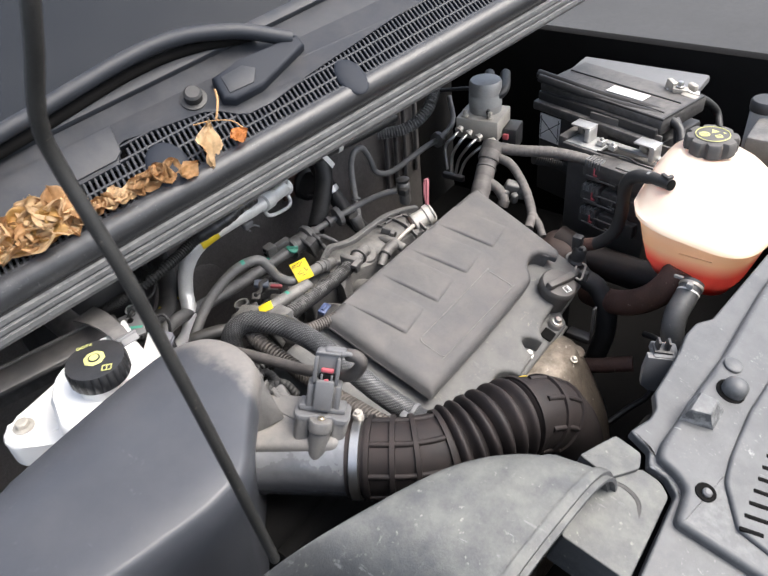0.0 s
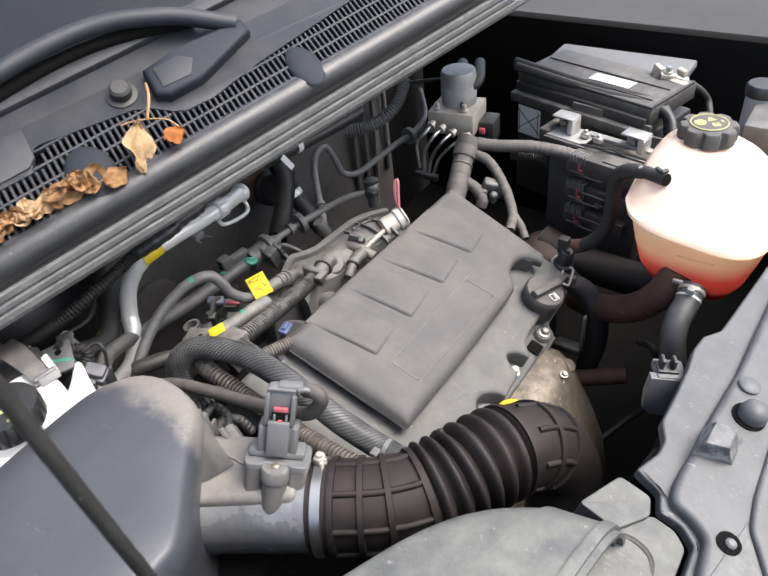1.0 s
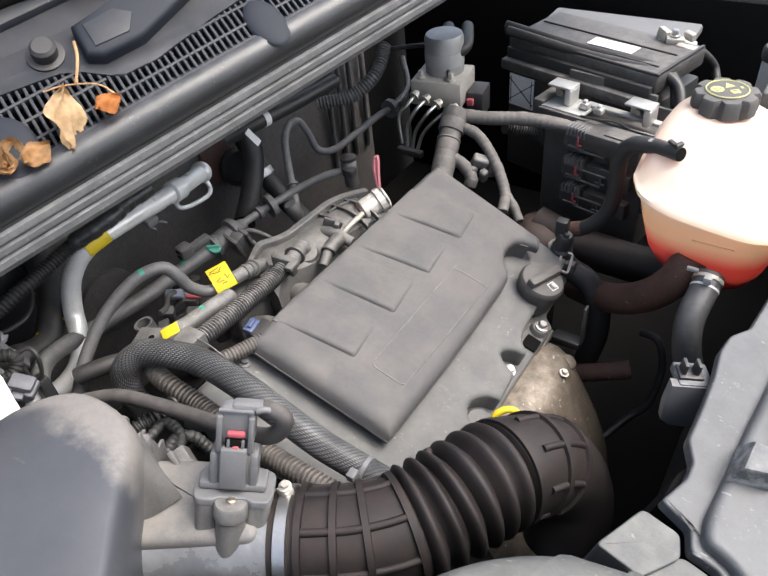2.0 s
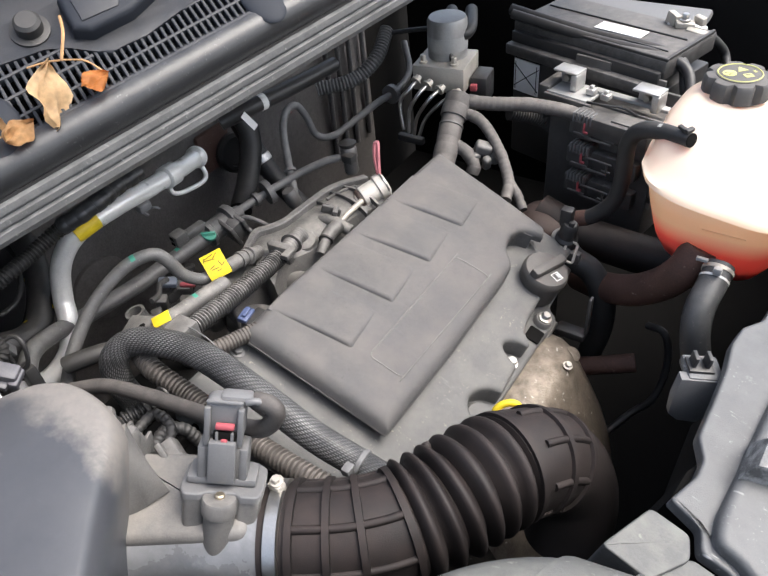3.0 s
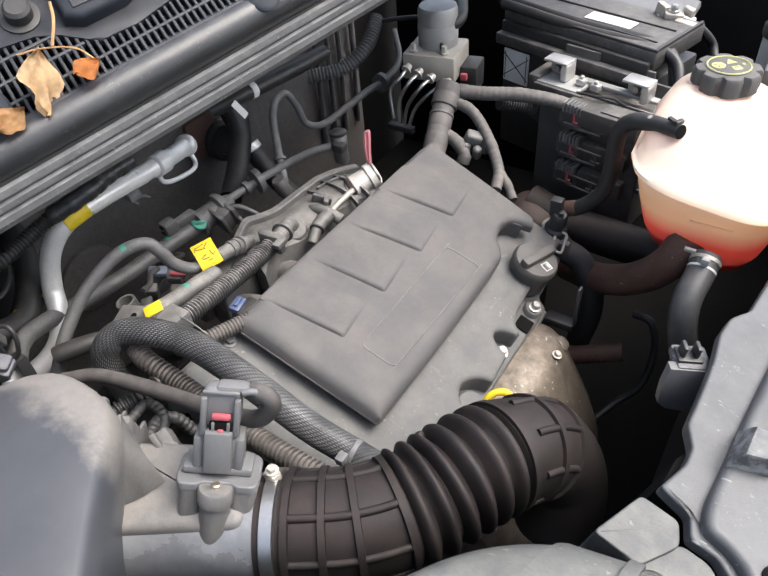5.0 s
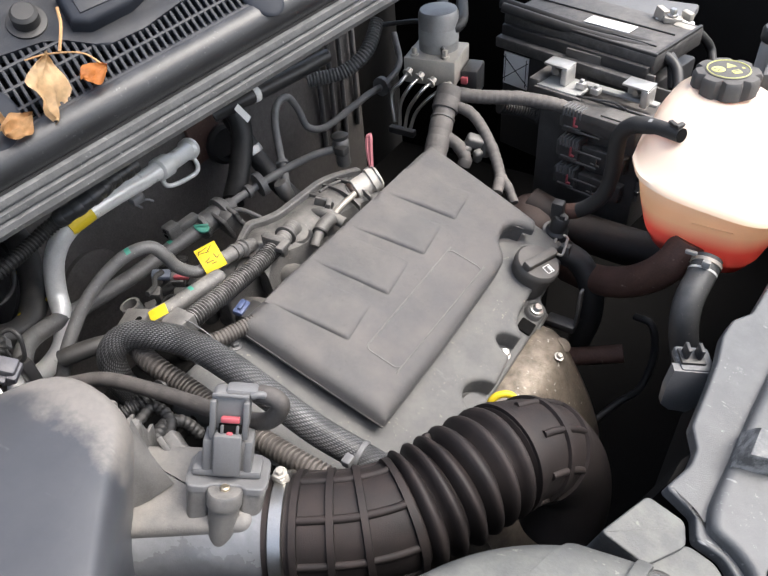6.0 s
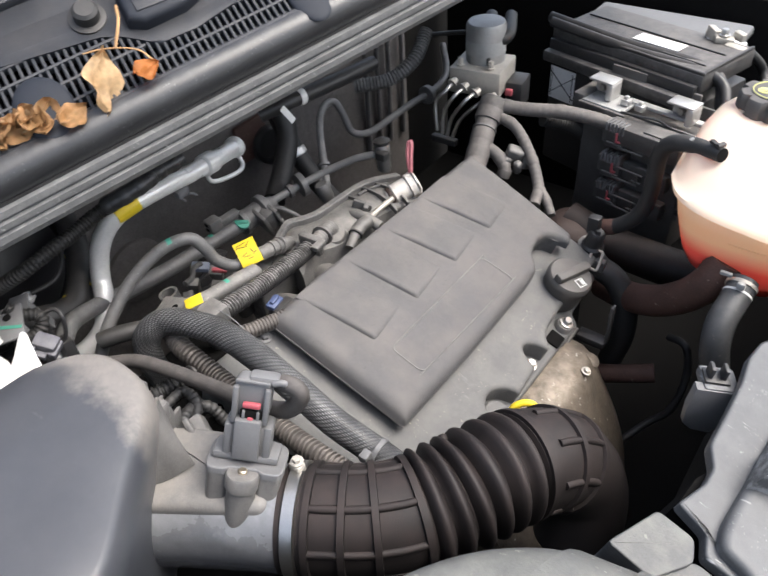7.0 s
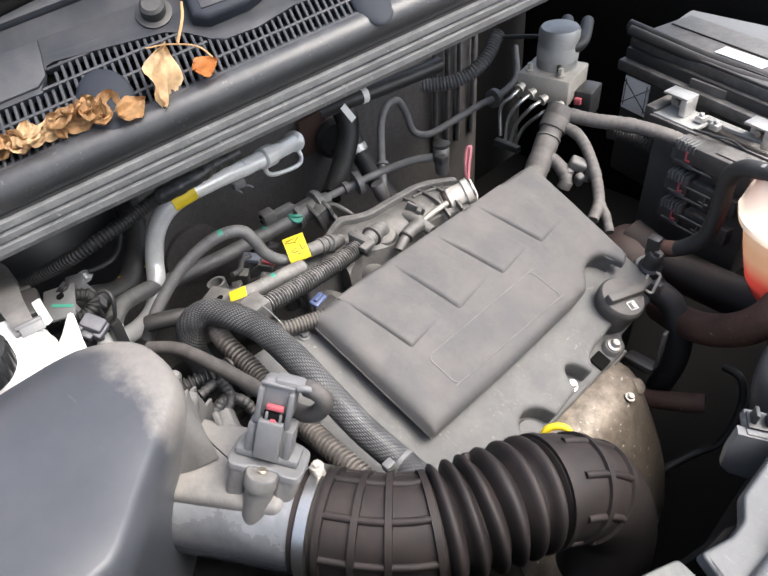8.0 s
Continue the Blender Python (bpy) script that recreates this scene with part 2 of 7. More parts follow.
bright_metal = surface("bright_metal", (0.6, 0.59, 0.57), 0.38, metal=0.7, vary=0.3, bump=0.2, stain=50)
abs_metal = surface("abs_metal", (0.46, 0.43, 0.38), 0.5, metal=0.4, vary=0.3, bump=0.25, stain=40)
motor_metal = surface("motor_metal", (0.33, 0.325, 0.315), 0.42, metal=0.5, vary=0.3, bump=0.2, stain=40)
cowl_blank = surface("cowl_blank", (0.014, 0.017, 0.024), 0.65, vary=0.2, bump=0.2, spec=0.35)
white_plastic = shell_surface("white_plastic", (0.86, 0.85, 0.82), 0.0, 0.2)
tank_plastic = shell_surface("tank_plastic", (0.9, 0.815, 0.69), 0.05, 0.42, ((0.88, 0.915, (0.88, 0.68, 0.44)), (0.832, 0.864, (0.84, 0.13, 0.11))))
coolant = surface("coolant", (0.8, 0.12, 0.07), 0.15, vary=0.1, bump=0.0)
yellow_paper = surface("yellow_paper", (0.72, 0.53, 0.02), 0.5, vary=0.2, bump=0.1, stain=40)
white_paper = surface("white_paper", (0.75, 0.74, 0.72), 0.6, vary=0.15, bump=0.1, stain=40)
black_print = surface("black_print", (0.02, 0.02, 0.02), 0.6, vary=0.1, bump=0.0)
yellow_print = surface("yellow_print", (0.55, 0.54, 0.19), 0.5, vary=0.15, bump=0.0)
white_print = surface("white_print", (0.7, 0.7, 0.68), 0.5, vary=0.15, bump=0.0)
sensor_metal = surface("sensor_metal", (0.74, 0.7, 0.64), 0.45, metal=0.2, vary=0.3, bump=0.2, stain=50, spots=0.5, spot_color=(0.4, 0.33, 0.27), spot_scale=260)
lilac_plastic = surface("lilac_plastic", (0.075, 0.075, 0.088), 0.5, vary=0.5, dust_sheen=0.3, dust_sheen_color=(0.2, 0.19, 0.195), bump=0.2, stain=50)
brass = surface("brass", (0.5, 0.43, 0.32), 0.35, metal=0.9, vary=0.3, bump=0.1)
red_plastic = surface("red_plastic", (0.4, 0.085, 0.1), 0.45, vary=0.2, bump=0.1)
pink_strap = surface("pink_strap", (0.46, 0.17, 0.19), 0.5, vary=0.2, bump=0.1)
green_plastic = surface("green_plastic", (0.06, 0.31, 0.22), 0.45, vary=0.2, bump=0.1)
plug_blue = surface("plug_blue", (0.13, 0.155, 0.21), 0.5, vary=0.3, dust_sheen=0.4, dust_sheen_color=(0.24, 0.23, 0.22), bump=0.2, stain=50)
blue_plastic = surface("blue_plastic", (0.07, 0.095, 0.19), 0.45, vary=0.2, bump=0.1)
dry_leaf = surface("dry_leaf", (0.44, 0.25, 0.11), 0.6, grain=220, vary=0.75, bump=0.6, stain=40)
pale_leaf = surface("pale_leaf", (0.62, 0.43, 0.24), 0.6, grain=220, vary=0.65, bump=0.6, stain=40)
tan_leaf = surface("tan_leaf", (0.5, 0.3, 0.1), 0.55, grain=220, vary=0.7, bump=0.6, stain=46)
orange_leaf = surface("orange_leaf", (0.5, 0.18, 0.04), 0.6, grain=300, vary=0.4, bump=0.5, stain=40)
braid = braid_surface("braid", (0.022, 0.022, 0.023), (0.25, 0.25, 0.247), 46, 185)
wind_glass = surface("wind_glass", (0.01, 0.011, 0.012), 0.22, vary=0.1, bump=0.0)
asphalt = surface("asphalt", (0.05, 0.05, 0.05), 0.9, grain=200, vary=0.4, bump=0.6, stain=2)
body_paint = surface("body_paint", (0.014, 0.014, 0.015), 0.4, vary=0.1, bump=0.02)

# ---- building helpers ----
ORIGIN = {}


def thing(name, at, label, category, group=""):
    """An Empty at a thing's base, to parent its parts."""
    ob = new(name)
    ob.location = at
    ob.empty_display_size = 0.02
    ORIGIN[ob.name] = Vector(at)
    return tagged(ob, label, category, group)


def part(name, bm, material, parent=None, label="", sharp=40, category="", group="", kind=""):
    """Links a bmesh, given in world metres, as one mesh object: under its thing or part, or on top level."""
    bmesh.ops.recalc_face_normals(bm, faces=bm.faces)
    if parent:
        base = ORIGIN[parent.name]
    else:
        co = [v.co for v in bm.verts]
        base = Vector((sum(c.x for c in co) / len(co), sum(c.y for c in co) / len(co), min(c.z for c in co)))
    bmesh.ops.translate(bm, vec=-base, verts=bm.verts)
    me = bpy.data.meshes.new(name)
    bm.to_mesh(me)
    bm.free()
    me.shade_smooth()
    me.set_sharp_from_angle(angle=radians(sharp))
    me.materials.append(material)
    ob = new(name, me)
    if parent:
        ob.parent = parent
    else:
        ob.location = base
    ORIGIN[ob.name] = base
    return tagged(ob, label, category, group, kind)


def join(bm, other, m=None):
    """Adds the faces of another bmesh, moved by m, and frees it."""
    seen = {v: bm.verts.new(m @ v.co if m else v.co) for v in other.verts}
    for f in other.faces:
        bm.faces.new([seen[v] for v in f.verts])
    other.free()
    return bm


def moved(bm, m):
    bmesh.ops.transform(bm, matrix=m, verts=bm.verts)
    return bm


def block(size, at=(0, 0, 0), bevel=0.002, m=None, segments=2):
    """A box with rounded edges, centred at a place."""
    bm = bmesh.new()
    bmesh.ops.create_cube(bm, size=1, matrix=Matrix.Translation(at) @ Matrix.Diagonal((*size, 1)))
    if bevel:
        bmesh.ops.bevel(bm, geom=bm.edges, offset=bevel, segments=segments, profile=0.5, affect="EDGES")
    return moved(bm, m) if m else bm


def prism(outline, low, high, bevel=0.0, m=None, segments=2):
    """A plate of any outline between two heights, its upper edge rounded."""
    bm = bmesh.new()
    bottom = [bm.verts.new((x, y, low)) for x, y in outline]
    top = [bm.verts.new((x, y, high)) for x, y in outline]
    n = len(outline)
    for i in range(n):
        bm.faces.new((bottom[i], bottom[(i + 1) % n], top[(i + 1) % n], top[i]))
    bm.faces.new(bottom[::-1])
    lid = bm.faces.new(top)
    if bevel:
        bmesh.ops.bevel(bm, geom=list(lid.edges), offset=bevel, segments=segments, profile=0.5, affect="EDGES", clamp_overlap=True)
    return moved(bm, m) if m else bm


def lathe(profile, m=None, sides=32, lobes=0, depth=0.0, lobed=(0, 0)):
    """A turned body about z; with lobes, the rings between two indices are scalloped."""
    bm = bmesh.new()
    rings = []
    for k, (r, z) in enumerate(profile):
        ring = []
        for i in range(sides):
            a = 2 * math.pi * i / sides
            rr = r
            if lobes and lobed[0] <= k <= lobed[1]:
                rr = r - depth * max(0.0, math.cos(a * lobes)) ** 2
            ring.append(bm.verts.new((rr * math.cos(a), rr * math.sin(a), z)))
        rings.append(ring)
    for a, b in zip(rings, rings[1:]):
        for i in range(sides):
            bm.faces.new((a[i], a[(i + 1) % sides], b[(i + 1) % sides], b[i]))
    bm.faces.new(rings[0][::-1])
    bm.faces.new(rings[-1])
    return moved(bm, m) if m else bm


def loft(rings, close=True):
    """Skin over rings of points of one count."""
    bm = bmesh.new()
    made = [[bm.verts.new(p) for p in ring] for ring in rings]
    n = len(rings[0])
    for a, b in zip(made, made[1:]):
        for i in range(n):
            bm.faces.new((a[i], a[(i + 1) % n], b[(i + 1) % n], b[i]))
    if close:
        bm.faces.new(made[0][::-1])
        bm.faces.new(made[-1])
    return bm


def curve_points(points, step):
    """A smooth line through the points, at even steps."""
    p = [Vector(q) for q in points]
    p = [2 * p[0] - p[1], *p, 2 * p[-1] - p[-2]]
    dense = []
    for i in range(1, len(p) - 2):
        a, b, c, d = p[i - 1 : i + 3]
        for k in range(24):
            s = k / 24
            dense.append(0.5 * (2 * b + (c - a) * s + (2 * a - 5 * b + 4 * c - d) * s * s + (3 * b - a - 3 * c + d) * s**3))
    dense.append(p[-2])
    run = [0.0]
    for a, b in zip(dense, dense[1:]):
        run.append(run[-1] + (b - a).length)
    count = max(2, round(run[-1] / step))
    out, j = [], 0
    for k in range(count + 1):
        want = run[-1] * k / count
        while j < len(run) - 2 and run[j + 1] < want:
            j += 1
        f = (want - run[j]) / max(run[j + 1] - run[j], 1e-9)
        out.append(dense[j].lerp(dense[j + 1], min(max(f, 0), 1)))
    return out, run[-1]


def frames_along(line):
    """Places and two cross directions along a line, carried on with no twist."""
    out, side = [], None
    for i, q in enumerate(line):
        ahead = (line[min(i + 1, len(line) - 1)] - line[max(i - 1, 0)]).normalized()
        if side is None:
            side = ahead.cross(Vector((0, 0, 1)))
            side = side if side.length > 0.1 else ahead.cross(Vector((1, 0, 0)))
        side = (side - ahead * side.dot(ahead)).normalized()
        out.append((q, side, ahead.cross(side), ahead))
    return out


def tube(points, radius, step=0.005, sides=14, rings=None, hollow=False):
    """A hose through the points. radius: metres, or a function of the way along. rings: (pitch, depth) of corrugation."""
    if rings:
        step = rings[0] / 4
    line, length = curve_points(points, step)
    bm = bmesh.new()
    wrap = bm.loops.layers.uv.new("UVMap")
    made, ways = [], []
    for i, (q, side, up, _) in enumerate(frames_along(line)):
        way = length * i / (len(line) - 1)
        r = radius(way / length) if callable(radius) else radius
        if rings and i % 4 >= 2:
            r -= rings[1]
        made.append([bm.verts.new(q + r * (math.cos(2 * math.pi * k / sides) * side + math.sin(2 * math.pi * k / sides) * up)) for k in range(sides)])
        ways.append(way)
    for i in range(len(made) - 1):
        for k in range(sides):
            n = (k + 1) % sides
            f = bm.faces.new((made[i][k], made[i][n], made[i + 1][n], made[i + 1][k]))
            for loop, uv in zip(f.loops, ((k, i), (k + 1, i), (k + 1, i + 1), (k, i + 1))):
                loop[wrap].uv = (uv[0] / sides, ways[uv[1]])
    if not hollow:
        bm.faces.new(made[0][::-1])
        bm.faces.new(made[-1])
    return bm


def ring_on(points, at, radius, width, thick=0.002, sides=24):
    """A band round a hose at a share of its length."""
    line, length = curve_points(points, 0.002)
    i = round(at * (len(line) - 1))
    q, side, up, ahead = frames_along(line)[i]
    m = Matrix((side, up, ahead)).transposed().to_4x4()
    m.translation = q
    h = width / 2
    return lathe([(radius, -h), (radius + thick, -h * 0.8), (radius + thick, h * 0.8), (radius, h)], m, sides)


def aimed(at, ahead, up=(0, 0, 1)):
    """A pose with z along ahead and y near up."""
    z = Vector(ahead).normalized()
    x = Vector(up).cross(z).normalized()
    y = z.cross(x)
    m = Matrix((x, y, z)).transposed().to_4x4()
    m.translation = at
    return m


def basis(at, x, y, z):
    m = Matrix((Vector(x), Vector(y), Vector(z))).transposed().to_4x4()
    m.translation = at
    return m


def bolt_head(m, r=0.006, h=0.005):
    """A hexagon head on a washer."""
    bm = lathe([(r * 1.5, 0), (r * 1.5, h * 0.25), (r * 1.1, h * 0.3)], m, 20)
    return join(bm, lathe([(r, h * 0.3), (r, h * 0.9), (r * 0.85, h)], m, 6))


def round_plate(outline, low, high, r, m=None, segments=4):
    """A plate of any smooth outline with a rounded upper edge, its corners kept."""
    pts = [Vector((x, y)) for x, y in outline]
    area = sum(a.x * b.y - b.x * a.y for a, b in zip(pts, pts[1:] + pts[:1]))
    inward = []
    for i, p in enumerate(pts):
        a, b = (p - pts[i - 1]).normalized(), (pts[(i + 1) % len(pts)] - p).normalized()
        n = Vector((-(a + b).y, (a + b).x)).normalized() * (1 if area > 0 else -1)
        inward.append(n / max(0.5, math.sqrt(max(0.0, (1 + a.dot(b)) / 2))))
    rings = [[(p.x, p.y, low) for p in pts]]
    for k in range(segments + 1):
        a = math.pi / 2 * k / segments
        rings.append([(*(p + n * r * (1 - math.cos(a))), high - r + r * math.sin(a)) for p, n in zip(pts, inward)])
    rings.append([(*(p + n * (r + 0.0015)), high) for p, n in zip(pts, inward)])
    bm = loft(rings)
    return moved(bm, m) if m else bm


def dab_on(points, at, radius, width, first, last, thick=0.0004):
    """A patch of paint or paper on a hose: a share of its length, a width, and an arc in degrees."""
    line, _ = curve_points(points, 0.002)
    q, side, up, ahead = frames_along(line)[round(at * (len(line) - 1))]
    rings = []
    for r in (radius, radius + thick):
        rings.append([[q + ahead * w + r * (math.cos(radians(a)) * side + math.sin(radians(a)) * up) for a in np.linspace(first, last, 9)] for w in (-width / 2, width / 2)])
    return loft([rings[0][0], rings[0][1], rings[1][1], rings[1][0], rings[0][0]], False)


def lettering(words, size, m):
    """Flat raised letters in the built-in font, centred at a place."""
    text = bpy.data.curves.new("lettering", "FONT")
    text.body, text.size, text.extrude = words, size, 0.0002
    text.align_x, text.align_y = "CENTER", "CENTER"
    holder = bpy.data.objects.new("lettering", text)
    bm = bmesh.new()
    bm.from_mesh(holder.to_mesh())
    holder.to_mesh_clear()
    bpy.data.objects.remove(holder)
    bpy.data.curves.remove(text)
    return moved(bm, m)


def rounded(points, r, count=5):
    """The outline with its corners rounded."""
    out = []
    for i, p in enumerate(points):
        a, b, c = Vector(points[i - 1]), Vector(p), Vector(points[(i + 1) % len(points)])
        reach = min(r, (a - b).length * 0.45, (c - b).length * 0.45)
        s, e = b + (a - b).normalized() * reach, b + (c - b).normalized() * reach
        for k in range(count + 1):
            f = k / count
            out.append(tuple((1 - f) ** 2 * s + 2 * f * (1 - f) * b + f * f * e))
    return out


def inside_by(p, line):
    """How far a point lies inside an outline (outside: minus), and the nearest place on it."""
    best, near, inside = 1e9, p, False
    for a, b in zip(line, line[1:] + line[:1]):
        d = b - a
        f = min(1.0, max(0.0, (p - a).dot(d) / max(d.length_squared, 1e-12)))
        q = a + d * f
        gap = (p - q).length_squared
        if gap < best:
            best, near = gap, q
        if (a.y > p.y) != (b.y > p.y) and p.x < a.x + (p.y - a.y) / (b.y - a.y) * d.x:
            inside = not inside
    return (math.sqrt(best) if inside else -math.sqrt(best)), near


def even_line(points, count):
    """A line drawn through by even steps."""
    p = [Vector(q) for q in points]
    run = [0.0]
    for a, b in zip(p, p[1:]):
        run.append(run[-1] + (b - a).length)
    out, j = [], 0
    for k in range(count + 1):
        want = run[-1] * k / count
        while j < len(run) - 2 and run[j + 1] < want:
            j += 1
        out.append(p[j].lerp(p[j + 1], (want - run[j]) / max(run[j + 1] - run[j], 1e-9)))
    return out


def moulding(left, right, round_by, height, low, m, count=110, across=34, corner=0.012):
    """A moulded lid between two long edges: rounded rim, a top of any height, and side walls down to low."""
    left, right = even_line(left, count), even_line(right, count)
    outline = [Vector(p) for p in rounded([tuple(p) for p in left[:1] + right + left[:0:-1]], corner, 4)] if corner else left + right[::-1]
    bm = bmesh.new()
    grid = []
    for a, b in zip(left, right):
        row = []
        for i in range(across + 1):
            s = i / across
            s = 0.5 - 0.5 * math.cos(math.pi * s) if across > 8 else s
            p = a.lerp(b, s)
            d, near = inside_by(p, outline)
            if d < 0 or i in (0, across):
                p, d = near, 0.0
            r = round_by(p.x, p.y)
            drop = r - math.sqrt(max(0.0, r * r - (r - d) ** 2)) if d < r else 0.0
            row.append(bm.verts.new((p.x, p.y, height(p.x, p.y) - drop)))
        grid.append(row)
    for a, b in zip(grid, grid[1:]):
        for i in range(across):
            bm.faces.new((a[i], a[i + 1], b[i + 1], b[i]))
    rim = grid[0] + [row[-1] for row in grid[1:]] + grid[-1][-2::-1] + [row[0] for row in grid[-2:0:-1]]
    foot = [bm.verts.new((v.co.x, v.co.y, low)) for v in rim]
    for i in range(len(rim)):
        n = (i + 1) % len(rim)
        bm.faces.new((rim[i], foot[i], foot[n], rim[n]))
    bm.faces.new(foot)
    return moved(bm, m) if m else bm


def ramp(x, low, high):
    """0 below low, 1 above high, eased between."""
    s = min(1.0, max(0.0, (x - low) / (high - low)))
    return s * s * (3 - 2 * s)

# ---- the large structure ----
Z_AXIS = Vector((0, 0, 1))


def structure(name, bm, material, label, category, sharp=40):
    return part(name, bm, material, None, label, sharp, category, "", "structure")


structure("ground", block((120, 120, 0.1), (0, 0, -0.05), 0), asphalt, "dark grey asphalt ground under the car", "ground")
structure("wall_firewall", block((0.04, 1.9, 1.0), (-0.93, 0.5, 0.62), 0.004), firewall_mat, "dark sound-deadening mat on the bulkhead behind the engine", "wall")
# recess, far wing, front and tray: bay shade is put into their near-black colour
structure("wall_bulkhead_recess", block((0.04, 0.6, 1.0), (-1.06, 1.72, 0.62), 0.004), shade_black, "bulkhead recess behind the brake unit, coloured near-black for shade", "wall")
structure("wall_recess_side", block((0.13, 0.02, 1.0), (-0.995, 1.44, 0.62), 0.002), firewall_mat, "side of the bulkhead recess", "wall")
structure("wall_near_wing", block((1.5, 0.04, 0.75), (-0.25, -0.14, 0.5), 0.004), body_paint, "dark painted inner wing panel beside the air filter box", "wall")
structure("wall_far_wing", block((1.5, 0.04, 0.8), (-0.25, 1.78, 0.5), 0.004), shade_black, "inner wing panel behind the battery, coloured near-black for shade", "wall")
structure("wall_front", block((0.04, 2.0, 0.6), (0.2, 0.8, 0.5), 0.004), shade_black, "fan shroud below the front panel, coloured near-black for shade", "wall")
structure("floor_undertray", block((1.3, 2.0, 0.03), (-0.35, 0.8, 0.33), 0.004), shade_black, "splash tray under the engine, coloured near-black for shade", "floor")

# the cowl below the windscreen: along its front lip, up its slope, and off its face
LIP = Vector((-0.596, 0.5, 1.055))
ALONG = Vector((0.258, 0.958, 0.128)).normalized()
REAR = Z_AXIS.cross(ALONG).normalized()
SLOPE = (REAR * math.cos(radians(30)) + Z_AXIS * math.sin(radians(30))).normalized()
COWL = basis(LIP + Vector((0, 0, 0.06)), ALONG, SLOPE, ALONG.cross(SLOPE).normalized())
LIPS = basis(LIP, ALONG, REAR, ALONG.cross(REAR).normalized())


def run_profile(profile, m, low, high, count=60):
    """An open profile in y and z, drawn out along x between two places."""
    bm = bmesh.new()
    rows = [[bm.verts.new(m @ Vector((low + (high - low) * i / count, y, z))) for y, z in profile] for i in range(count + 1)]
    for a, b in zip(rows, rows[1:]):
        for k in range(len(profile)):
            n = (k + 1) % len(profile)
            bm.faces.new((a[k], a[n], b[n], b[k]))
    bm.faces.new(rows[0][::-1])
    bm.faces.new(rows[-1])
    return bm


def bulb(cy, cz, r, first, last, count=14):
    return [(cy + r * math.cos(radians(first + (last - first) * i / count)), cz + r * math.sin(radians(first + (last - first) * i / count))) for i in range(count + 1)]


ridged = [(0.03, 0.0), (-0.004, -0.004), (-0.007, 0.002), (-0.006, 0.008), (-0.002, 0.0095), (-0.002, 0.0115), (-0.005, 0.013),
          (-0.0045, 0.018), (0.0, 0.0195), (0.0, 0.0215), (-0.003, 0.023), (-0.002, 0.029), (0.004, 0.031), (0.03, 0.031)]
structure("trim_cowl_lip", run_profile(ridged, LIPS, -0.75, 1.15), strip_rubber, "grey ridged edge strip along the front of the cowl", "trim", 30)
seal = thing("bonnet_seal", LIP, "scuffed black rubber bonnet seal along the cowl lip", "seal")
part("bulb", run_profile(bulb(0.018, 0.049, 0.021, -60, 240), LIPS, -0.75, 1.15, 90), seal_rubber, seal, "glossy hollow bulb", 50)
part("foot", run_profile([(0.003, 0.0305), (0.034, 0.0305), (0.034, 0.035), (0.003, 0.034)], LIPS, -0.75, 1.15), rubber, seal, "flat rubber foot", 30)
# the shade under the cowl is painted in as near-black
structure("trim_cowl_pan", run_profile([(0.0, -0.002), (0.03, -0.002), (0.34, 0.0), (0.34, 0.03), (0.02, 0.03), (0.006, 0.012)], LIPS, -0.75, 1.15), shade_black, "underside of the cowl above the bulkhead, coloured near-black for shade", "trim")

cowl = thing("cowl", LIP + REAR * 0.1, "dark grey plastic cowl with a slotted air grille", "cowl")


def grille_top(u):
    """How far up the slope the slots reach, by the place along the lip."""
    stops = ((-0.4, 0.079), (-0.051, 0.077), (-0.05, 0.107), (0.08, 0.086), (0.118, 0.052), (0.16, 0.05), (0.235, 0.062), (0.42, 0.08), (0.8, 0.09))
    for (a, p), (b, q) in zip(stops, stops[1:]):
        if u <= b:
            return p + (q - p) * max(0, (u - a)) / (b - a)
    return stops[-1][1]


# near-black bed stands in for the shade between the slots
part("grille_bed", prism([(-0.7, 0.0), (1.1, 0.0), (1.1, 0.13), (-0.7, 0.13)], -0.03, -0.016, 0, COWL), shade_black, cowl, "bed under the grille, near-black for the shade of the hollow")
edge = [(-0.7 + 0.01 * i, grille_top(-0.7 + 0.01 * i)) for i in range(181)]
part("upper_panel", prism(edge + [(1.1, 0.165), (-0.7, 0.165)], -0.008, 0.002, 0.003, COWL), cowl_plastic, cowl, "smooth dark grey upper band of the cowl")
for low in (0.012, 0.031, 0.053, 0.075, 0.095):
    spans = [(-0.42, 0.7)] if low < 0.04 else [(-0.42, 0.105), (0.245 if low > 0.06 else 0.12, 0.7)]
    if low > 0.08:
        spans = [(-0.05, 0.06)]
    for a, b in spans:
        part("grille_rail", block((b - a, 0.0035, 0.009), ((a + b) / 2, low + 0.006, -0.003), 0.001, COWL), cowl_plastic, cowl)
rib_mesh = None
for i in range(145):
    u = -0.42 + 0.0077 * i
    if rib_mesh is None:
        rib_bm = block((0.0034, 1.0, 0.01), (0, 0.5, -0.004), 0.001)
        rib_mesh = bpy.data.meshes.new("grille_rib")
        rib_bm.to_mesh(rib_mesh)
        rib_bm.free()
        rib_mesh.materials.append(cowl_plastic)
    rib = new("grille_rib", rib_mesh)
    rib.parent = cowl
    rib.matrix_local = Matrix.Translation(-ORIGIN[cowl.name]) @ COWL @ pose(u, 0.014, 0, 0, 0, -7) @ Matrix.Diagonal((1, grille_top(u) - 0.014, 1, 1))


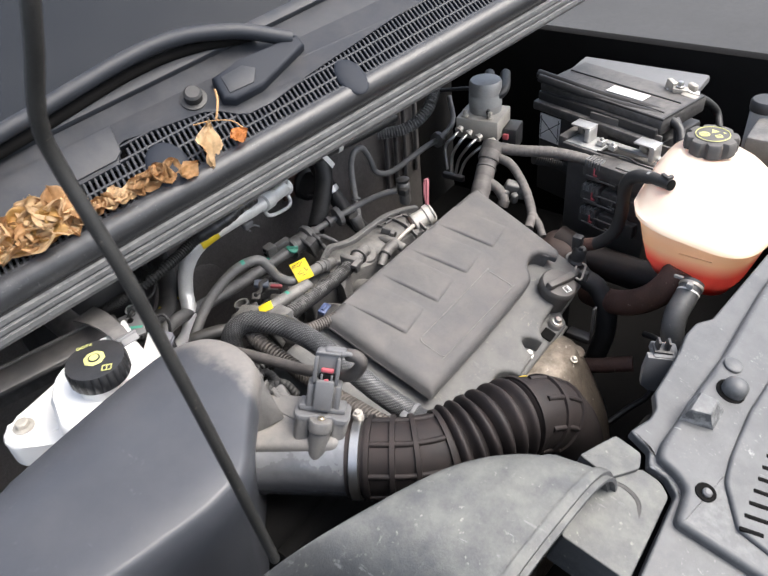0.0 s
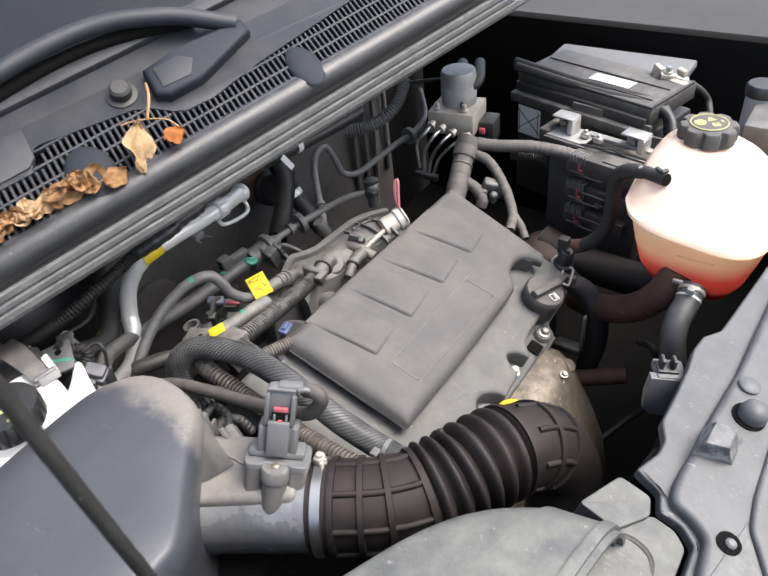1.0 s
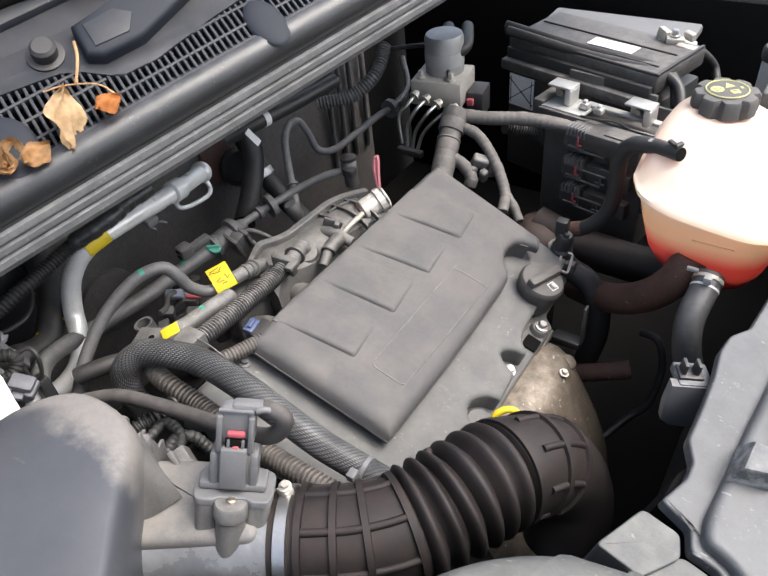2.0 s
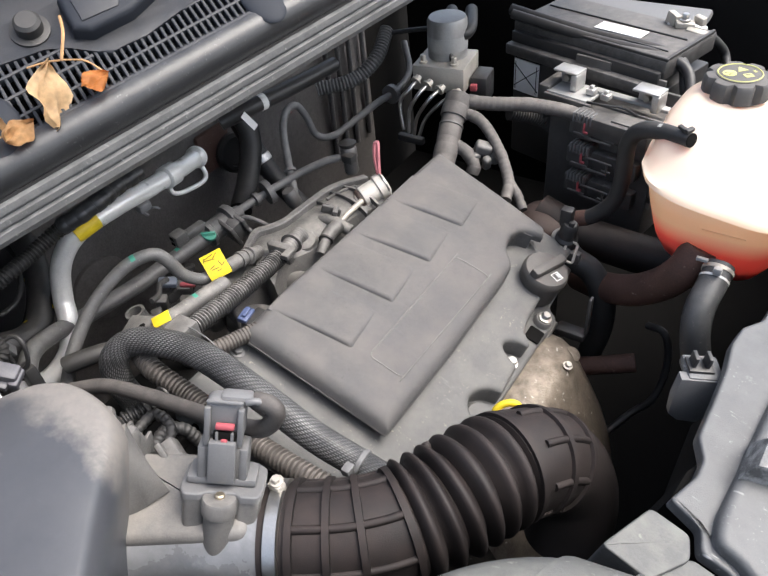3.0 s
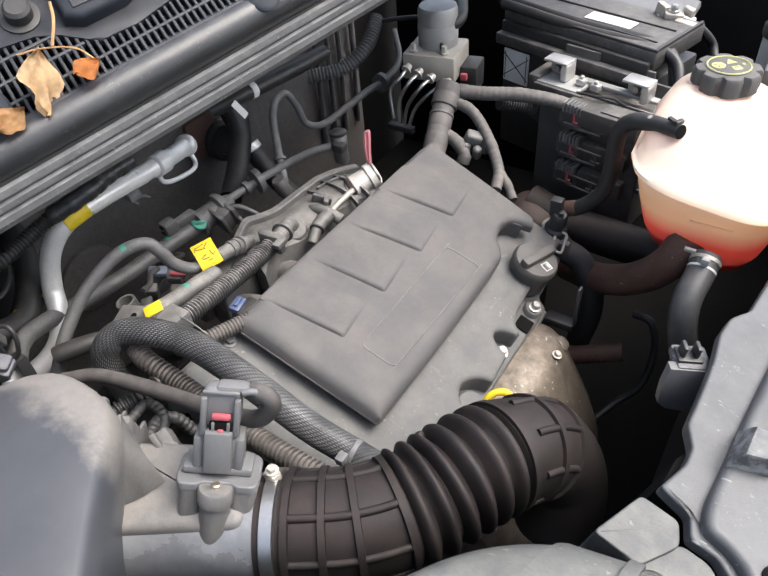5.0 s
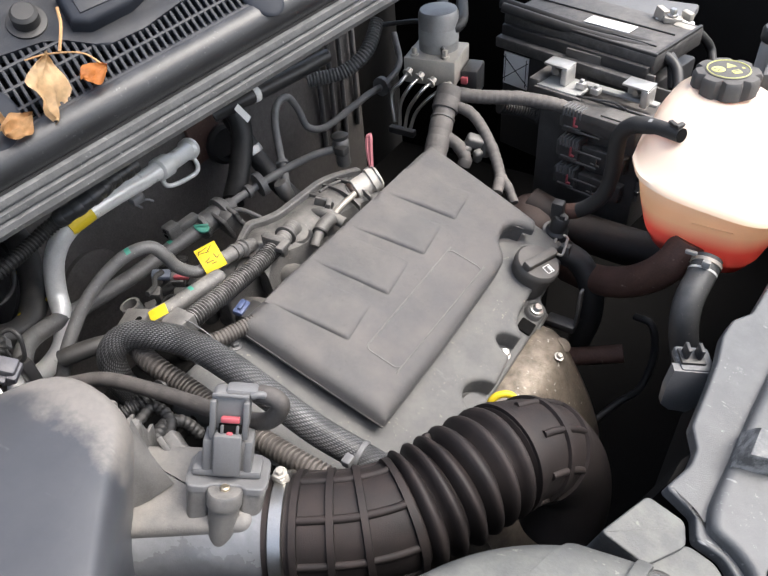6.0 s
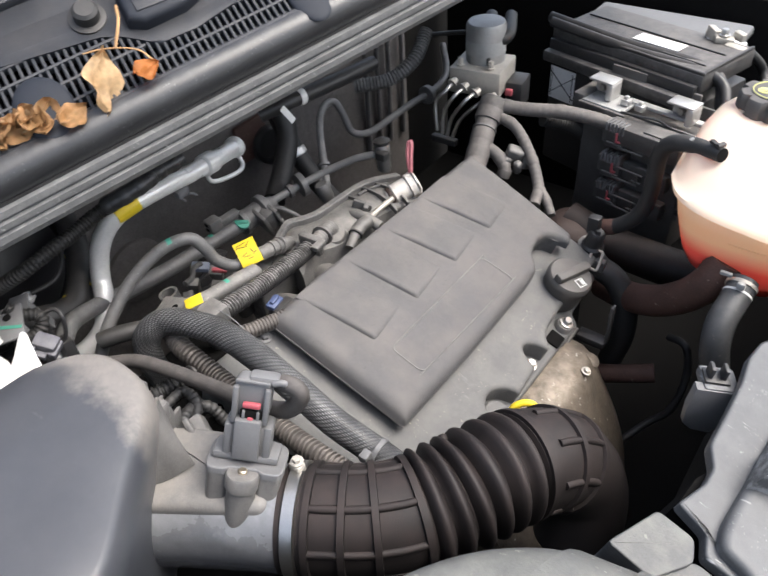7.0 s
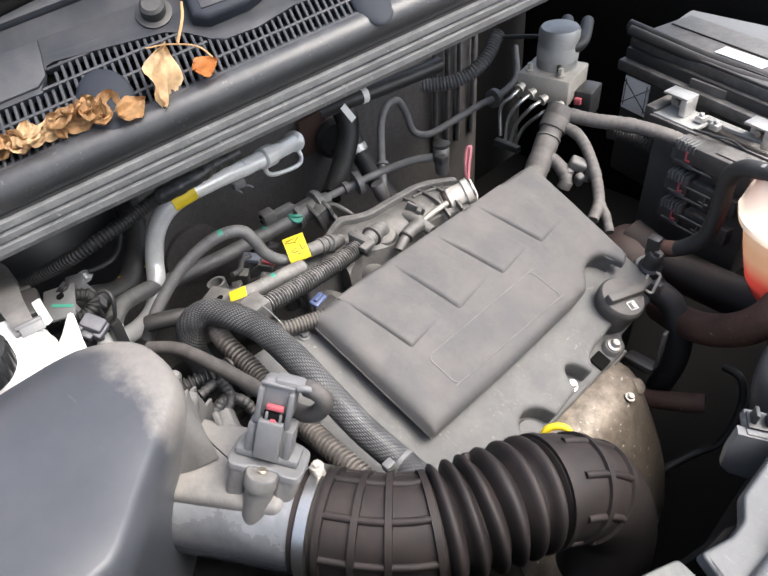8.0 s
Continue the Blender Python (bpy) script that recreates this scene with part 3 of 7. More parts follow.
def dome(cx, cy, rx, ry, height, m):
    bm = bmesh.new()
    bmesh.ops.create_uvsphere(bm, u_segments=24, v_segments=14, radius=1)
    bmesh.ops.scale(bm, vec=(rx, ry, height), verts=bm.verts)
    bmesh.ops.translate(bm, vec=(cx, cy, 0), verts=bm.verts)
    return moved(bm, m)


part("dome", dome(-0.011, 0.042, 0.028, 0.038, 0.007, COWL), cowl_blank, cowl, "smooth blank bulge in the grille")
part("dome", dome(0.285, 0.026, 0.022, 0.034, 0.006, COWL), cowl_blank, cowl, "smooth blank bulge in the grille")
part("blank_plate", prism([(-0.30, 0.083), (-0.063, 0.083), (-0.052, 0.092), (-0.045, 0.134), (-0.29, 0.134)], 0.0, 0.005, 0.002, COWL), cowl_plastic, cowl, "raised blank plate")
part("upper_lip", block((1.8, 0.022, 0.014), (0.2, 0.172, 0.004), 0.005, COWL), cowl_plastic, cowl, "rounded upper edge")
cap = part("stud_cap", lathe([(0.019, 0), (0.019, 0.003), (0.015, 0.004), (0.013, 0.004), (0.013, 0.014), (0.010, 0.017)], COWL @ pose(0.07, 0.113, 0.001)), rubber, cowl, "black rubber stud cap")

wiper = thing("wiper_arm", COWL @ Vector((0.14, 0.11, 0)), "black wiper arm parked at the foot of the windscreen", "wiper")
part("pivot_cover", prism([(0.1, 0.082), (0.115, 0.072), (0.16, 0.072), (0.25, 0.1), (0.25, 0.122), (0.15, 0.125), (0.105, 0.12)], 0.002, 0.018, 0.006, COWL, 3), cowl_blank, wiper, "glossy black pivot cover")
part("pivot_inset", prism([(0.112, 0.083), (0.15, 0.081), (0.165, 0.1), (0.15, 0.114), (0.115, 0.112)], 0.016, 0.0195, 0.001, COWL), cowl_plastic, wiper, "flat inset panel")
part("arm", tube([COWL @ Vector(p) for p in ((0.24, 0.12, 0.014), (0.16, 0.165, 0.03), (0.05, 0.192, 0.035), (-0.16, 0.172, 0.035), (-0.5, 0.138, 0.035))], 0.011), cowl_plastic, wiper, "satin grey arm")
part("blade", tube([COWL @ Vector(p) for p in ((0.2, 0.155, 0.012), (0.05, 0.185, 0.014), (-0.16, 0.165, 0.014), (-0.5, 0.13, 0.014))], 0.008), shade_black, wiper, "black rubber blade")
structure("window_windscreen", prism([(-0.7, 0.175), (1.1, 0.175), (1.0, 0.95), (-0.6, 0.95)], -0.012, -0.004, 0, COWL), wind_glass, "dark windscreen glass above the cowl", "windscreen")

# front panel over the radiator
FRONT = basis((-0.03, 0.70, 0.915), (math.cos(radians(14)), 0, -math.sin(radians(14))), (0, 1, 0), (math.sin(radians(14)), 0, math.cos(radians(14))))
FRONT.translation = FRONT @ Vector((0, -0.70, 0))
panel = thing("front_panel", FRONT @ Vector((0.15, 0.7, 0)), "scuffed grey plastic cover panel over the radiator", "panel")
outline = [(0.056, 1.018), (0.03, 0.82), (0.015, 0.797), (0.011, 0.77), (0.014, 0.735), (0.0135, 0.70), (0.012, 0.65), (0.022, 0.63), (0.021, 0.612), (0.009, 0.58),
           (0.036, 0.571), (0.042, 0.552), (0.064, 0.55), (0.079, 0.538), (0.079, 0.523), (0.082, 0.3), (0.35, 0.3), (0.35, 1.6), (0.1, 1.6), (0.085, 1.3)]
part("plate", round_plate(rounded(outline, 0.004, 4), -0.012, 0.0, 0.0025, FRONT), slam_plastic, panel)
bed = [(0.047, 0.629), (0.0425, 0.582), (0.046, 0.56), (0.066, 0.556), (0.083, 0.545), (0.087, 0.5), (0.33, 0.5), (0.33, 1.55), (0.12, 1.5), (0.09, 1.1), (0.067, 0.919), (0.063, 0.838), (0.06, 0.76), (0.052, 0.686)]
part("raised_bed", round_plate(rounded(bed, 0.008, 4), -0.002, 0.012, 0.0065, FRONT), slam_plastic, panel, "raised bed of the panel")
part("upper_bed", round_plate(rounded([(0.113, 0.576), (0.109, 0.61), (0.109, 0.686), (0.115, 0.74), (0.14, 0.95), (0.15, 1.5), (0.33, 1.5), (0.33, 0.5), (0.14, 0.53)], 0.006, 4), 0.008, 0.017, 0.004, FRONT), slam_plastic, panel, "scuffed upper step of the panel")
part("round_pad", lathe([(0.0115, 0), (0.0115, 0.006), (0.009, 0.008)], FRONT @ pose(0.0737, 0.7435, 0.009)), slam_plastic, panel, "small round pad")
part("socket", lathe([(0.017, 0), (0.017, 0.002), (0.015, 0.002)], FRONT @ pose(0.083, 0.702, 0.0115)), shade_black, panel, "dark socket")
part("buffer", lathe([(0.014, 0), (0.0145, 0.008), (0.013, 0.014), (0.008, 0.018), (0.002, 0.0195)], FRONT @ pose(0.085, 0.704, 0.012)), slam_plastic, panel, "domed bonnet buffer")
part("stop_block", loft([[FRONT @ Vector((x, y, z)) for x, y in ring] for z, ring in ((0.006, [(0.047, 0.622), (0.087, 0.635), (0.089, 0.673), (0.049, 0.665)]), (0.028, [(0.049, 0.623), (0.074, 0.631), (0.075, 0.661), (0.051, 0.657)]), (0.033, [(0.0505, 0.6245), (0.0715, 0.6325), (0.0715, 0.658), (0.053, 0.6555)]), (0.034, [(0.053, 0.627), (0.069, 0.634), (0.069, 0.655), (0.055, 0.653)]))]), slam_plastic, panel, "raised stop block")
part("stud_hole", lathe([(0.011, 0), (0.011, 0.002), (0.009, 0.002)], FRONT @ pose(0.101, 0.551, 0.0115)), shade_black, panel)
part("stud", lathe([(0.005, 0), (0.005, 0.004), (0.003, 0.006)], FRONT @ pose(0.102, 0.55, 0.012)), grey_plastic, panel, "pale fixing stud")
for i in range(7):
    part("slot", block((0.024, 0.005, 0.003), (0, 0, 0), 0.001, FRONT @ pose(0.152, 0.64 - 0.0175 * i, 0.0165, 0, 0, 18)), shade_black, panel)
# the return's near-black colour holds the shade below the panel
part("hanging_edge", prism([(0.012, 0.59), (0.016, 0.62), (0.03, 0.65), (0.03, 0.76), (0.06, 0.8), (0.08, 0.99), (0.2, 0.99), (0.2, 0.59)], -0.12, -0.012, 0, FRONT), shade_black, panel, "return below the panel, coloured near-black for shade")

clip = thing("hose_clip_bracket", (-0.045, 0.72, 0.88), "grey plastic bracket with a black spring clip on the panel edge", "bracket")
CLIP = basis((-0.04, 0.737, 0.893), Vector((0.85, 0.5, -0.15)).normalized(), Vector((-0.5, 0.86, 0.05)).normalized(), Vector((0.11, 0.03, 0.99)).normalized())
part("arm", block((0.034, 0.03, 0.012), (0.006, 0.002, 0.0), 0.003, CLIP), slam_plastic, clip)
part("skirt", loft([[CLIP @ Vector(p) for p in ring] for ring in ([(-0.018, -0.014, 0.004), (0.026, -0.014, 0.004), (0.026, -0.004, 0.004), (-0.018, -0.004, 0.004)], [(-0.02, -0.018, -0.02), (0.026, -0.018, -0.02), (0.026, -0.008, -0.02), (-0.02, -0.008, -0.02)], [(-0.016, -0.016, -0.045), (0.02, -0.016, -0.048), (0.02, -0.008, -0.048), (-0.016, -0.008, -0.045)], [(-0.004, -0.014, -0.056), (0.014, -0.014, -0.058), (0.014, -0.008, -0.058), (-0.004, -0.008, -0.056)])]), grey_plastic, clip)
part("clip_base", block((0.024, 0.018, 0.004), (0.002, 0.002, 0.007), 0.001, CLIP), black_plastic, clip)
for x in (-0.005, 0.008):
    part("spring_clip", block((0.004, 0.012, 0.016), (x, 0.003, 0.013), 0.001, CLIP), black_plastic, clip)

# intake snorkel beside the front panel
snorkel = thing("intake_snorkel", (-0.05, 0.45, 0.88), "dusty grey plastic air intake snorkel", "intake duct")
DUCT = [(x, y, z + 0.016) for x, y, z in ((-0.172, 0.33, 0.926), (-0.157, 0.366, 0.936), (-0.142, 0.401, 0.945), (-0.122, 0.438, 0.952), (-0.101, 0.464, 0.956), (-0.077, 0.484, 0.958), (-0.055, 0.496, 0.958), (-0.036, 0.502, 0.956), (-0.018, 0.505, 0.953))]


def duct_ring(x, y, top, thick=0.0, grow=0.0, count=30):
    """An arch across the duct from its far shoulder, steep at both walls."""
    ring = []
    for i in range(count + 1):
        s = 0.5 - 0.5 * math.cos(math.pi * i / count)
        high = max(0.0, 1 - abs(2 * s - 1) ** 3.4) ** 0.34
        run = 0.008 - grow + thick + s * (0.24 + 2 * (grow - thick))
        turn = ramp(x, -0.12, -0.02)
        ring.append((x - (0.4 - 0.28 * turn) * run, y + 0.008 - (0.92 + 0.07 * turn) * run, 0.85 + (top + 0.006 + grow - thick - 0.85) * high))
    return ring


def duct_shell(stations, thick, grow=0.0):
    return loft([duct_ring(*s, 0, grow) + duct_ring(*s, thick, grow)[::-1] for s in stations])


duct_line, _ = curve_points(DUCT, 0.008)
part("duct_shell", duct_shell([tuple(p) for p in duct_line], 0.004), snorkel_plastic, snorkel, "", 50)
part("duct_step", duct_shell([(-0.062, 0.4935, 0.9735), (-0.058, 0.4955, 0.9735), (-0.02, 0.505, 0.969)], 0.003, 0.0018), snorkel_plastic, snorkel, "", 50)
part("mouth_rim", duct_shell([(-0.02, 0.505, 0.969), (-0.018, 0.506, 0.969), (-0.012, 0.507, 0.967), (-0.01, 0.507, 0.966)], 0.012, 0.004), snorkel_plastic, snorkel, "rounded rim of the mouth", 50)
part("mouth_lip", duct_shell([(-0.012, 0.507, 0.966), (-0.004, 0.508, 0.965)], 0.004, 0.0), snorkel_plastic, snorkel, "", 50)
part("side_cover", round_plate(rounded([(-0.024, 0.512), (-0.002, 0.562), (0.03, 0.559), (0.036, 0.54), (0.014, 0.508)], 0.005, 4), -0.06, 0.002, 0.0015, FRONT), snorkel_plastic, snorkel, "stepped cover beside the duct")
part("lower_cover", round_plate(rounded([(0.0, 0.5), (0.027, 0.535), (0.039, 0.546), (0.061, 0.544), (0.074, 0.533), (0.074, 0.515), (0.074, 0.42), (0.0, 0.42)], 0.005, 4), -0.06, -0.004, 0.0015, FRONT), snorkel_plastic, snorkel, "lower step of the cover")
part("edge_pipe", tube([FRONT @ Vector(p) for p in ((0.01, 0.505, -0.008), (0.03, 0.512, -0.006), (0.05, 0.505, -0.006), (0.058, 0.48, -0.008), (0.056, 0.44, -0.01))], 0.0035, 0.004, 8), rubber, snorkel, "black edge seal")

# ---- air filter box and intake boot ----
UPWARD = Vector((-0.03, 0.4, 0.9)).normalized()
WIDE = (Vector((0.8, 0.6, 0)) - UPWARD * UPWARD.dot(Vector((0.8, 0.6, 0)))).normalized()
PLUG = basis((-0.335, 0.4025, 0.9005), WIDE, UPWARD.cross(WIDE), UPWARD)
airbox = thing("air_filter_box", (-0.4, 0.22, 0.7), "smooth black plastic air filter box with a dusty edge", "air box")
lid_outline = [(-0.486, 0.12), (-0.503, 0.25), (-0.507, 0.335), (-0.494, 0.378), (-0.468, 0.394), (-0.42, 0.392), (-0.391, 0.376), (-0.345, 0.321), (-0.306, 0.275), (-0.299, 0.25), (-0.302, 0.19), (-0.335, 0.07), (-0.42, 0.06), (-0.468, 0.08)]


def inset(outline_points, by):
    cx, cy = sum(p[0] for p in outline_points) / len(outline_points), sum(p[1] for p in outline_points) / len(outline_points)
    return [(cx + (x - cx) * (1 - by), cy + (y - cy) * (1 - by)) for x, y in outline_points]


def smooth_outline(points, step=0.012):
    line, _ = curve_points([(x, y, 0) for x, y in (*points, points[0])], step)
    return [(p.x, p.y) for p in line[:-1]]


lid = smooth_outline(lid_outline)


def lid_height(x, y):
    """The lid falls towards the engine and rounds off at its back and far edges."""
    back = -0.10 * (x + 0.4) if x > -0.44 else 0.004 + 0.075 * (x + 0.44)
    return back - 0.03 * (y - 0.3) - 0.12 * max(0.0, y - 0.34)


rings = []
for z, by in ((0.72, 0.3), (0.9, 0.17), (0.95, 0.05), (0.972, 0.003), (0.982, 0.0), (0.99, 0.006), (0.9965, 0.02), (1.0, 0.04), (1.0018, 0.07), (1.003, 0.4), (1.003, 0.8)):
    rings.append([(x, y, z + lid_height(x, y)) for x, y in inset(lid, by)])
part("lid", loft(rings), airbox_plastic, airbox, "satin black lid", 50)
NECK = [(-0.302, 0.412, 0.855), (-0.27, 0.431, 0.855), (-0.239, 0.453, 0.854), (-0.214, 0.479, 0.853), (-0.194, 0.511, 0.853), (-0.176, 0.549, 0.853), (-0.159, 0.588, 0.844), (-0.143, 0.62, 0.826), (-0.129, 0.64, 0.8), (-0.117, 0.648, 0.77), (-0.109, 0.643, 0.74), (-0.106, 0.63, 0.7)]
part("outlet_pipe", tube([(-0.43, 0.333, 0.855), (-0.366, 0.374, 0.855), NECK[0], NECK[1]], 0.0478, 0.006, 48), outlet_plastic, airbox, "satin black round outlet", 60)
RUN, BACK = Vector((0.842, 0.54, 0)), Vector((-0.54, 0.842, 0))
SADDLE = basis((-0.304, 0.413, 0.0), RUN, BACK, Z_AXIS)
saddle = rounded([(-0.135, -0.025), (-0.006, -0.025), (-0.006, 0.03), (-0.022, 0.052), (-0.075, 0.06), (-0.135, 0.064)], 0.012, 5)
part("sensor_platform", round_plate(saddle, 0.82, 0.9055, 0.009, SADDLE), dusty_plastic, airbox, "dusty sensor platform over the outlet")
shoulder = [[(-0.112, y, z) for y, z in ((0.0, 0.9), (0.03, 0.905), (0.062, 0.9), (0.074, 0.87), (0.0, 0.85))], [(-0.134, y, z) for y, z in ((-0.005, 0.918), (0.03, 0.926), (0.066, 0.916), (0.078, 0.88), (0.0, 0.85))], [(-0.165, y, z) for y, z in ((-0.01, 0.935), (0.03, 0.945), (0.066, 0.93), (0.08, 0.89), (0.0, 0.85))]]
part("outlet_shoulder", loft([[SADDLE @ Vector(p) for p in ring] for ring in shoulder]), dusty_plastic, airbox, "dusty shoulder between lid and outlet", 30)
side_wall = [((-0.414, 0.394, 0.968), (-0.414, 0.392, 0.935)), ((-0.406, 0.387, 0.968), (-0.398, 0.389, 0.92)), ((-0.399, 0.375, 0.967), (-0.377, 0.385, 0.909)), ((-0.391, 0.362, 0.966), (-0.384, 0.365, 0.908)), ((-0.382, 0.349, 0.965), (-0.394, 0.35, 0.91)), ((-0.364, 0.331, 0.964), (-0.383, 0.334, 0.908))]
part("side_wall", loft([[Vector(a), Vector(b), Vector(b) + Vector((-0.02, -0.03, -0.01)), Vector(a) + Vector((-0.02, -0.03, -0.01))] for a, b in side_wall]), dusty_plastic, airbox, "dusty sloping side wall", 60)
for x, y, z in ((-0.128, 0.073, 0.918), (-0.112, 0.068, 0.908), (-0.146, 0.078, 0.925)):
    part("fin", block((0.004, 0.02, 0.03), (0, 0, 0), 0.0015, SADDLE @ pose(x, y, z - 0.012, -20, 0, 0)), dark_plastic, airbox)
part("latch", block((0.014, 0.024, 0.05), (0, 0, 0), 0.004, pose(-0.436, 0.402, 0.9, 12, 0, 35)), dark_plastic, airbox, "black lid latch")

for x, y, z in ((-0.486, 0.399, 0.962), (-0.458, 0.404, 0.958), (-0.428, 0.402, 0.952)):
    part("lid_lug", join(lathe([(0.007, -0.026), (0.007, -0.012), (0.005, -0.009)], pose(x, y, z, -12, 0, 0), 16), block((0.008, 0.012, 0.016), (x, y - 0.006, z - 0.02), 0.003)), dark_plastic, airbox, "dusty lid lug")
sensor = thing("air_flow_sensor", (-0.338, 0.398, 0.9), "grey air flow sensor with a plug and red lock tab", "sensor")
lobes = rounded([(-0.031, -0.012), (-0.028, -0.022), (-0.014, -0.022), (-0.010, -0.018), (0.012, -0.018), (0.016, -0.022), (0.030, -0.022), (0.033, -0.012), (0.033, 0.018), (0.02, 0.026), (-0.02, 0.026), (-0.031, 0.018)], 0.006, 4)
part("flange", round_plate(lobes, -0.03, 0.022, 0.003, PLUG), dark_plastic, sensor, "dusty lobed flange")
part("flange_rim", round_plate([(x * 1.05, y * 1.05) for x, y in lobes], 0.019, 0.025, 0.0015, PLUG), grey_plastic, sensor, "raised flange rim")
part("screw_boss", lathe([(0.0125, -0.03), (0.0125, 0.008), (0.0145, 0.01), (0.0145, 0.021), (0.013, 0.023), (0.007, 0.023)], PLUG @ pose(0.001, -0.022, 0)), dark_plastic, sensor, "round screw boss")
part("screw", lathe([(0.004, 0), (0.004, 0.003), (0.003, 0.004)], PLUG @ pose(0.001, -0.022, 0.022), 12), brass, sensor, "brass screw")
part("mount_plate", block((0.056, 0.026, 0.007), (0, 0.002, 0.029), 0.002, PLUG), grey_plastic, sensor, "pale grey mounting plate")
for x in (-0.0165, 0.0165):
    part("cheek", block((0.007, 0.022, 0.03), (x, 0, 0.046), 0.002, PLUG), grey_plastic, sensor)
part("socket_body", block((0.034, 0.022, 0.03), (0, 0.001, 0.046), 0.002, PLUG), dark_plastic, sensor)
plug = part("plug", block((0.022, 0.01, 0.038), (0, -0.012, 0.05), 0.002, PLUG), grey_plastic, sensor, "grey connector plug")
part("hood", join(block((0.031, 0.02, 0.036), (0.0, 0.003, 0.084), 0.006, PLUG, 3), block((0.026, 0.016, 0.008), (0.008, 0.003, 0.101), 0.004, PLUG)), grey_plastic, plug, "grey cable hood")
part("hood_band", block((0.029, 0.003, 0.003), (0.0, -0.008, 0.101), 0.0012, PLUG), grey_plastic, plug)
for x in (-0.013, 0.013):
    part("guide", block((0.005, 0.006, 0.034), (x, -0.009, 0.08), 0.0015, PLUG), grey_plastic, plug)
part("lock_tab", block((0.015, 0.005, 0.005), (0.001, -0.0105, 0.081), 0.0015, PLUG), red_plastic, plug, "red lock tab")
part("lock_slot", block((0.018, 0.003, 0.012), (0.001, -0.0105, 0.0705), 0.001, PLUG), shade_black, plug)
for x in (-0.005, 0.007):
    part("latch_arm", block((0.0025, 0.004, 0.012), (x, -0.0115, 0.0705), 0.0008, PLUG), grey_plastic, plug)
part("lock_pin", block((0.005, 0.005, 0.005), (0.001, -0.012, 0.068), 0.001, PLUG), red_plastic, plug)
part("hood_tie", tube([PLUG @ Vector(p) for p in ((0.016, -0.004, 0.1), (0.022, -0.004, 0.102), (0.027, -0.002, 0.1))], 0.003, 0.003, 10), grey_plastic, plug, "pale cable tie")

boot = thing("intake_boot", (-0.18, 0.56, 0.75), "ribbed black rubber intake hose between air box and engine", "intake hose")


_, BOOT_LENGTH = curve_points(NECK, 0.004)
RIBS = (0.12, 0.224)


def boot_radius(s):
    """Plain cuff, six deep ribs, then a plain bend."""
    way = s * BOOT_LENGTH
    if way < RIBS[0]:
        return 0.0485
    if way < RIBS[1]:
        k = (way - RIBS[0]) / (RIBS[1] - RIBS[0]) * 6
        return 0.043 + 0.0125 * (0.5 - 0.5 * math.cos(2 * math.pi * k)) ** 0.6
    return 0.051 - 0.03 * (way - RIBS[1])


part("bellows", tube(NECK, boot_radius, 0.0021, 36), boot_rubber, boot, "", 60)
for at in (0.026, 0.054, 0.08, RIBS[0] - 0.004, RIBS[1] + 0.005, RIBS[1] + 0.043, RIBS[1] + 0.068):
    part("ring_bead", ring_on(NECK, at / BOOT_LENGTH, boot_radius(at / BOOT_LENGTH) - 0.001, 0.0075, 0.0046, 48), boot_rubber, boot)
boot_line, _ = curve_points(NECK, 0.002)
boot_frames = frames_along(boot_line)
for low, high, turns in ((0.026, RIBS[0] - 0.004, range(20, 380, 45)), (RIBS[1] + 0.018, RIBS[1] + 0.043, range(25, 385, 45)), (RIBS[1] + 0.043, RIBS[1] + 0.068, range(25, 385, 45))):
    for a in turns:
        bead = []
        for i in range(9):
            way = low + (high - low) * i / 8
            q, side, up, _ = boot_frames[min(len(boot_line) - 1, round(way / BOOT_LENGTH * (len(boot_line) - 1)))]
            bead.append(q + (boot_radius(way / BOOT_LENGTH) - 0.0005) * (math.cos(radians(a)) * side + math.sin(radians(a)) * up))
        part("bead", tube(bead, 0.0038, 0.006, 10), boot_rubber, boot)
part("knob", lathe([(0.0045, 0), (0.0045, 0.007), (0.003, 0.009)], aimed((-0.218, 0.542, 0.882), (-0.55, 0.4, 0.7)), 12), boot_rubber, boot, "small moulded knob")
part("hose_clamp", ring_on(NECK, 0.012 / BOOT_LENGTH, 0.0487, 0.013, 0.003, 48), steel, boot, "bright steel band clamp")
part("clamp_screw", join(block((0.013, 0.01, 0.012), (-0.303, 0.437, 0.903), 0.002), bolt_head(pose(-0.303, 0.438, 0.909), 0.004, 0.006)), abs_metal, boot, "pale metal clamp screw")

# ---- engine ----
TILT_DOWN = radians(20)
COVER = basis((-0.490, 0.583, 0.872), (math.cos(TILT_DOWN), 0, -math.sin(TILT_DOWN)), (0, 1, -0.02), (math.sin(TILT_DOWN), 0.02, math.cos(TILT_DOWN)))
engine_cover = thing("engine_cover", COVER @ Vector((0.1, 0.2, -0.04)), "dusty dark grey plastic engine cover with four stepped pads", "engine cover")
def arc_bite(b0, b1, edge, depth, count=12):
    """A rounded bite out of a long edge."""
    return [(edge - depth * math.sin(math.pi * i / count) ** 0.6, b0 + (b1 - b0) * i / count) for i in range(count + 1)]


front_edge = [(0.203, 0.010), (0.205, 0.15), (0.203, 0.30), (0.2, 0.325), (0.192, 0.338), (0.181, 0.348), (0.175, 0.362), (0.173, 0.378), (0.176, 0.392), (0.184, 0.402), (0.198, 0.408), (0.21, 0.412), (0.203, 0.43)]
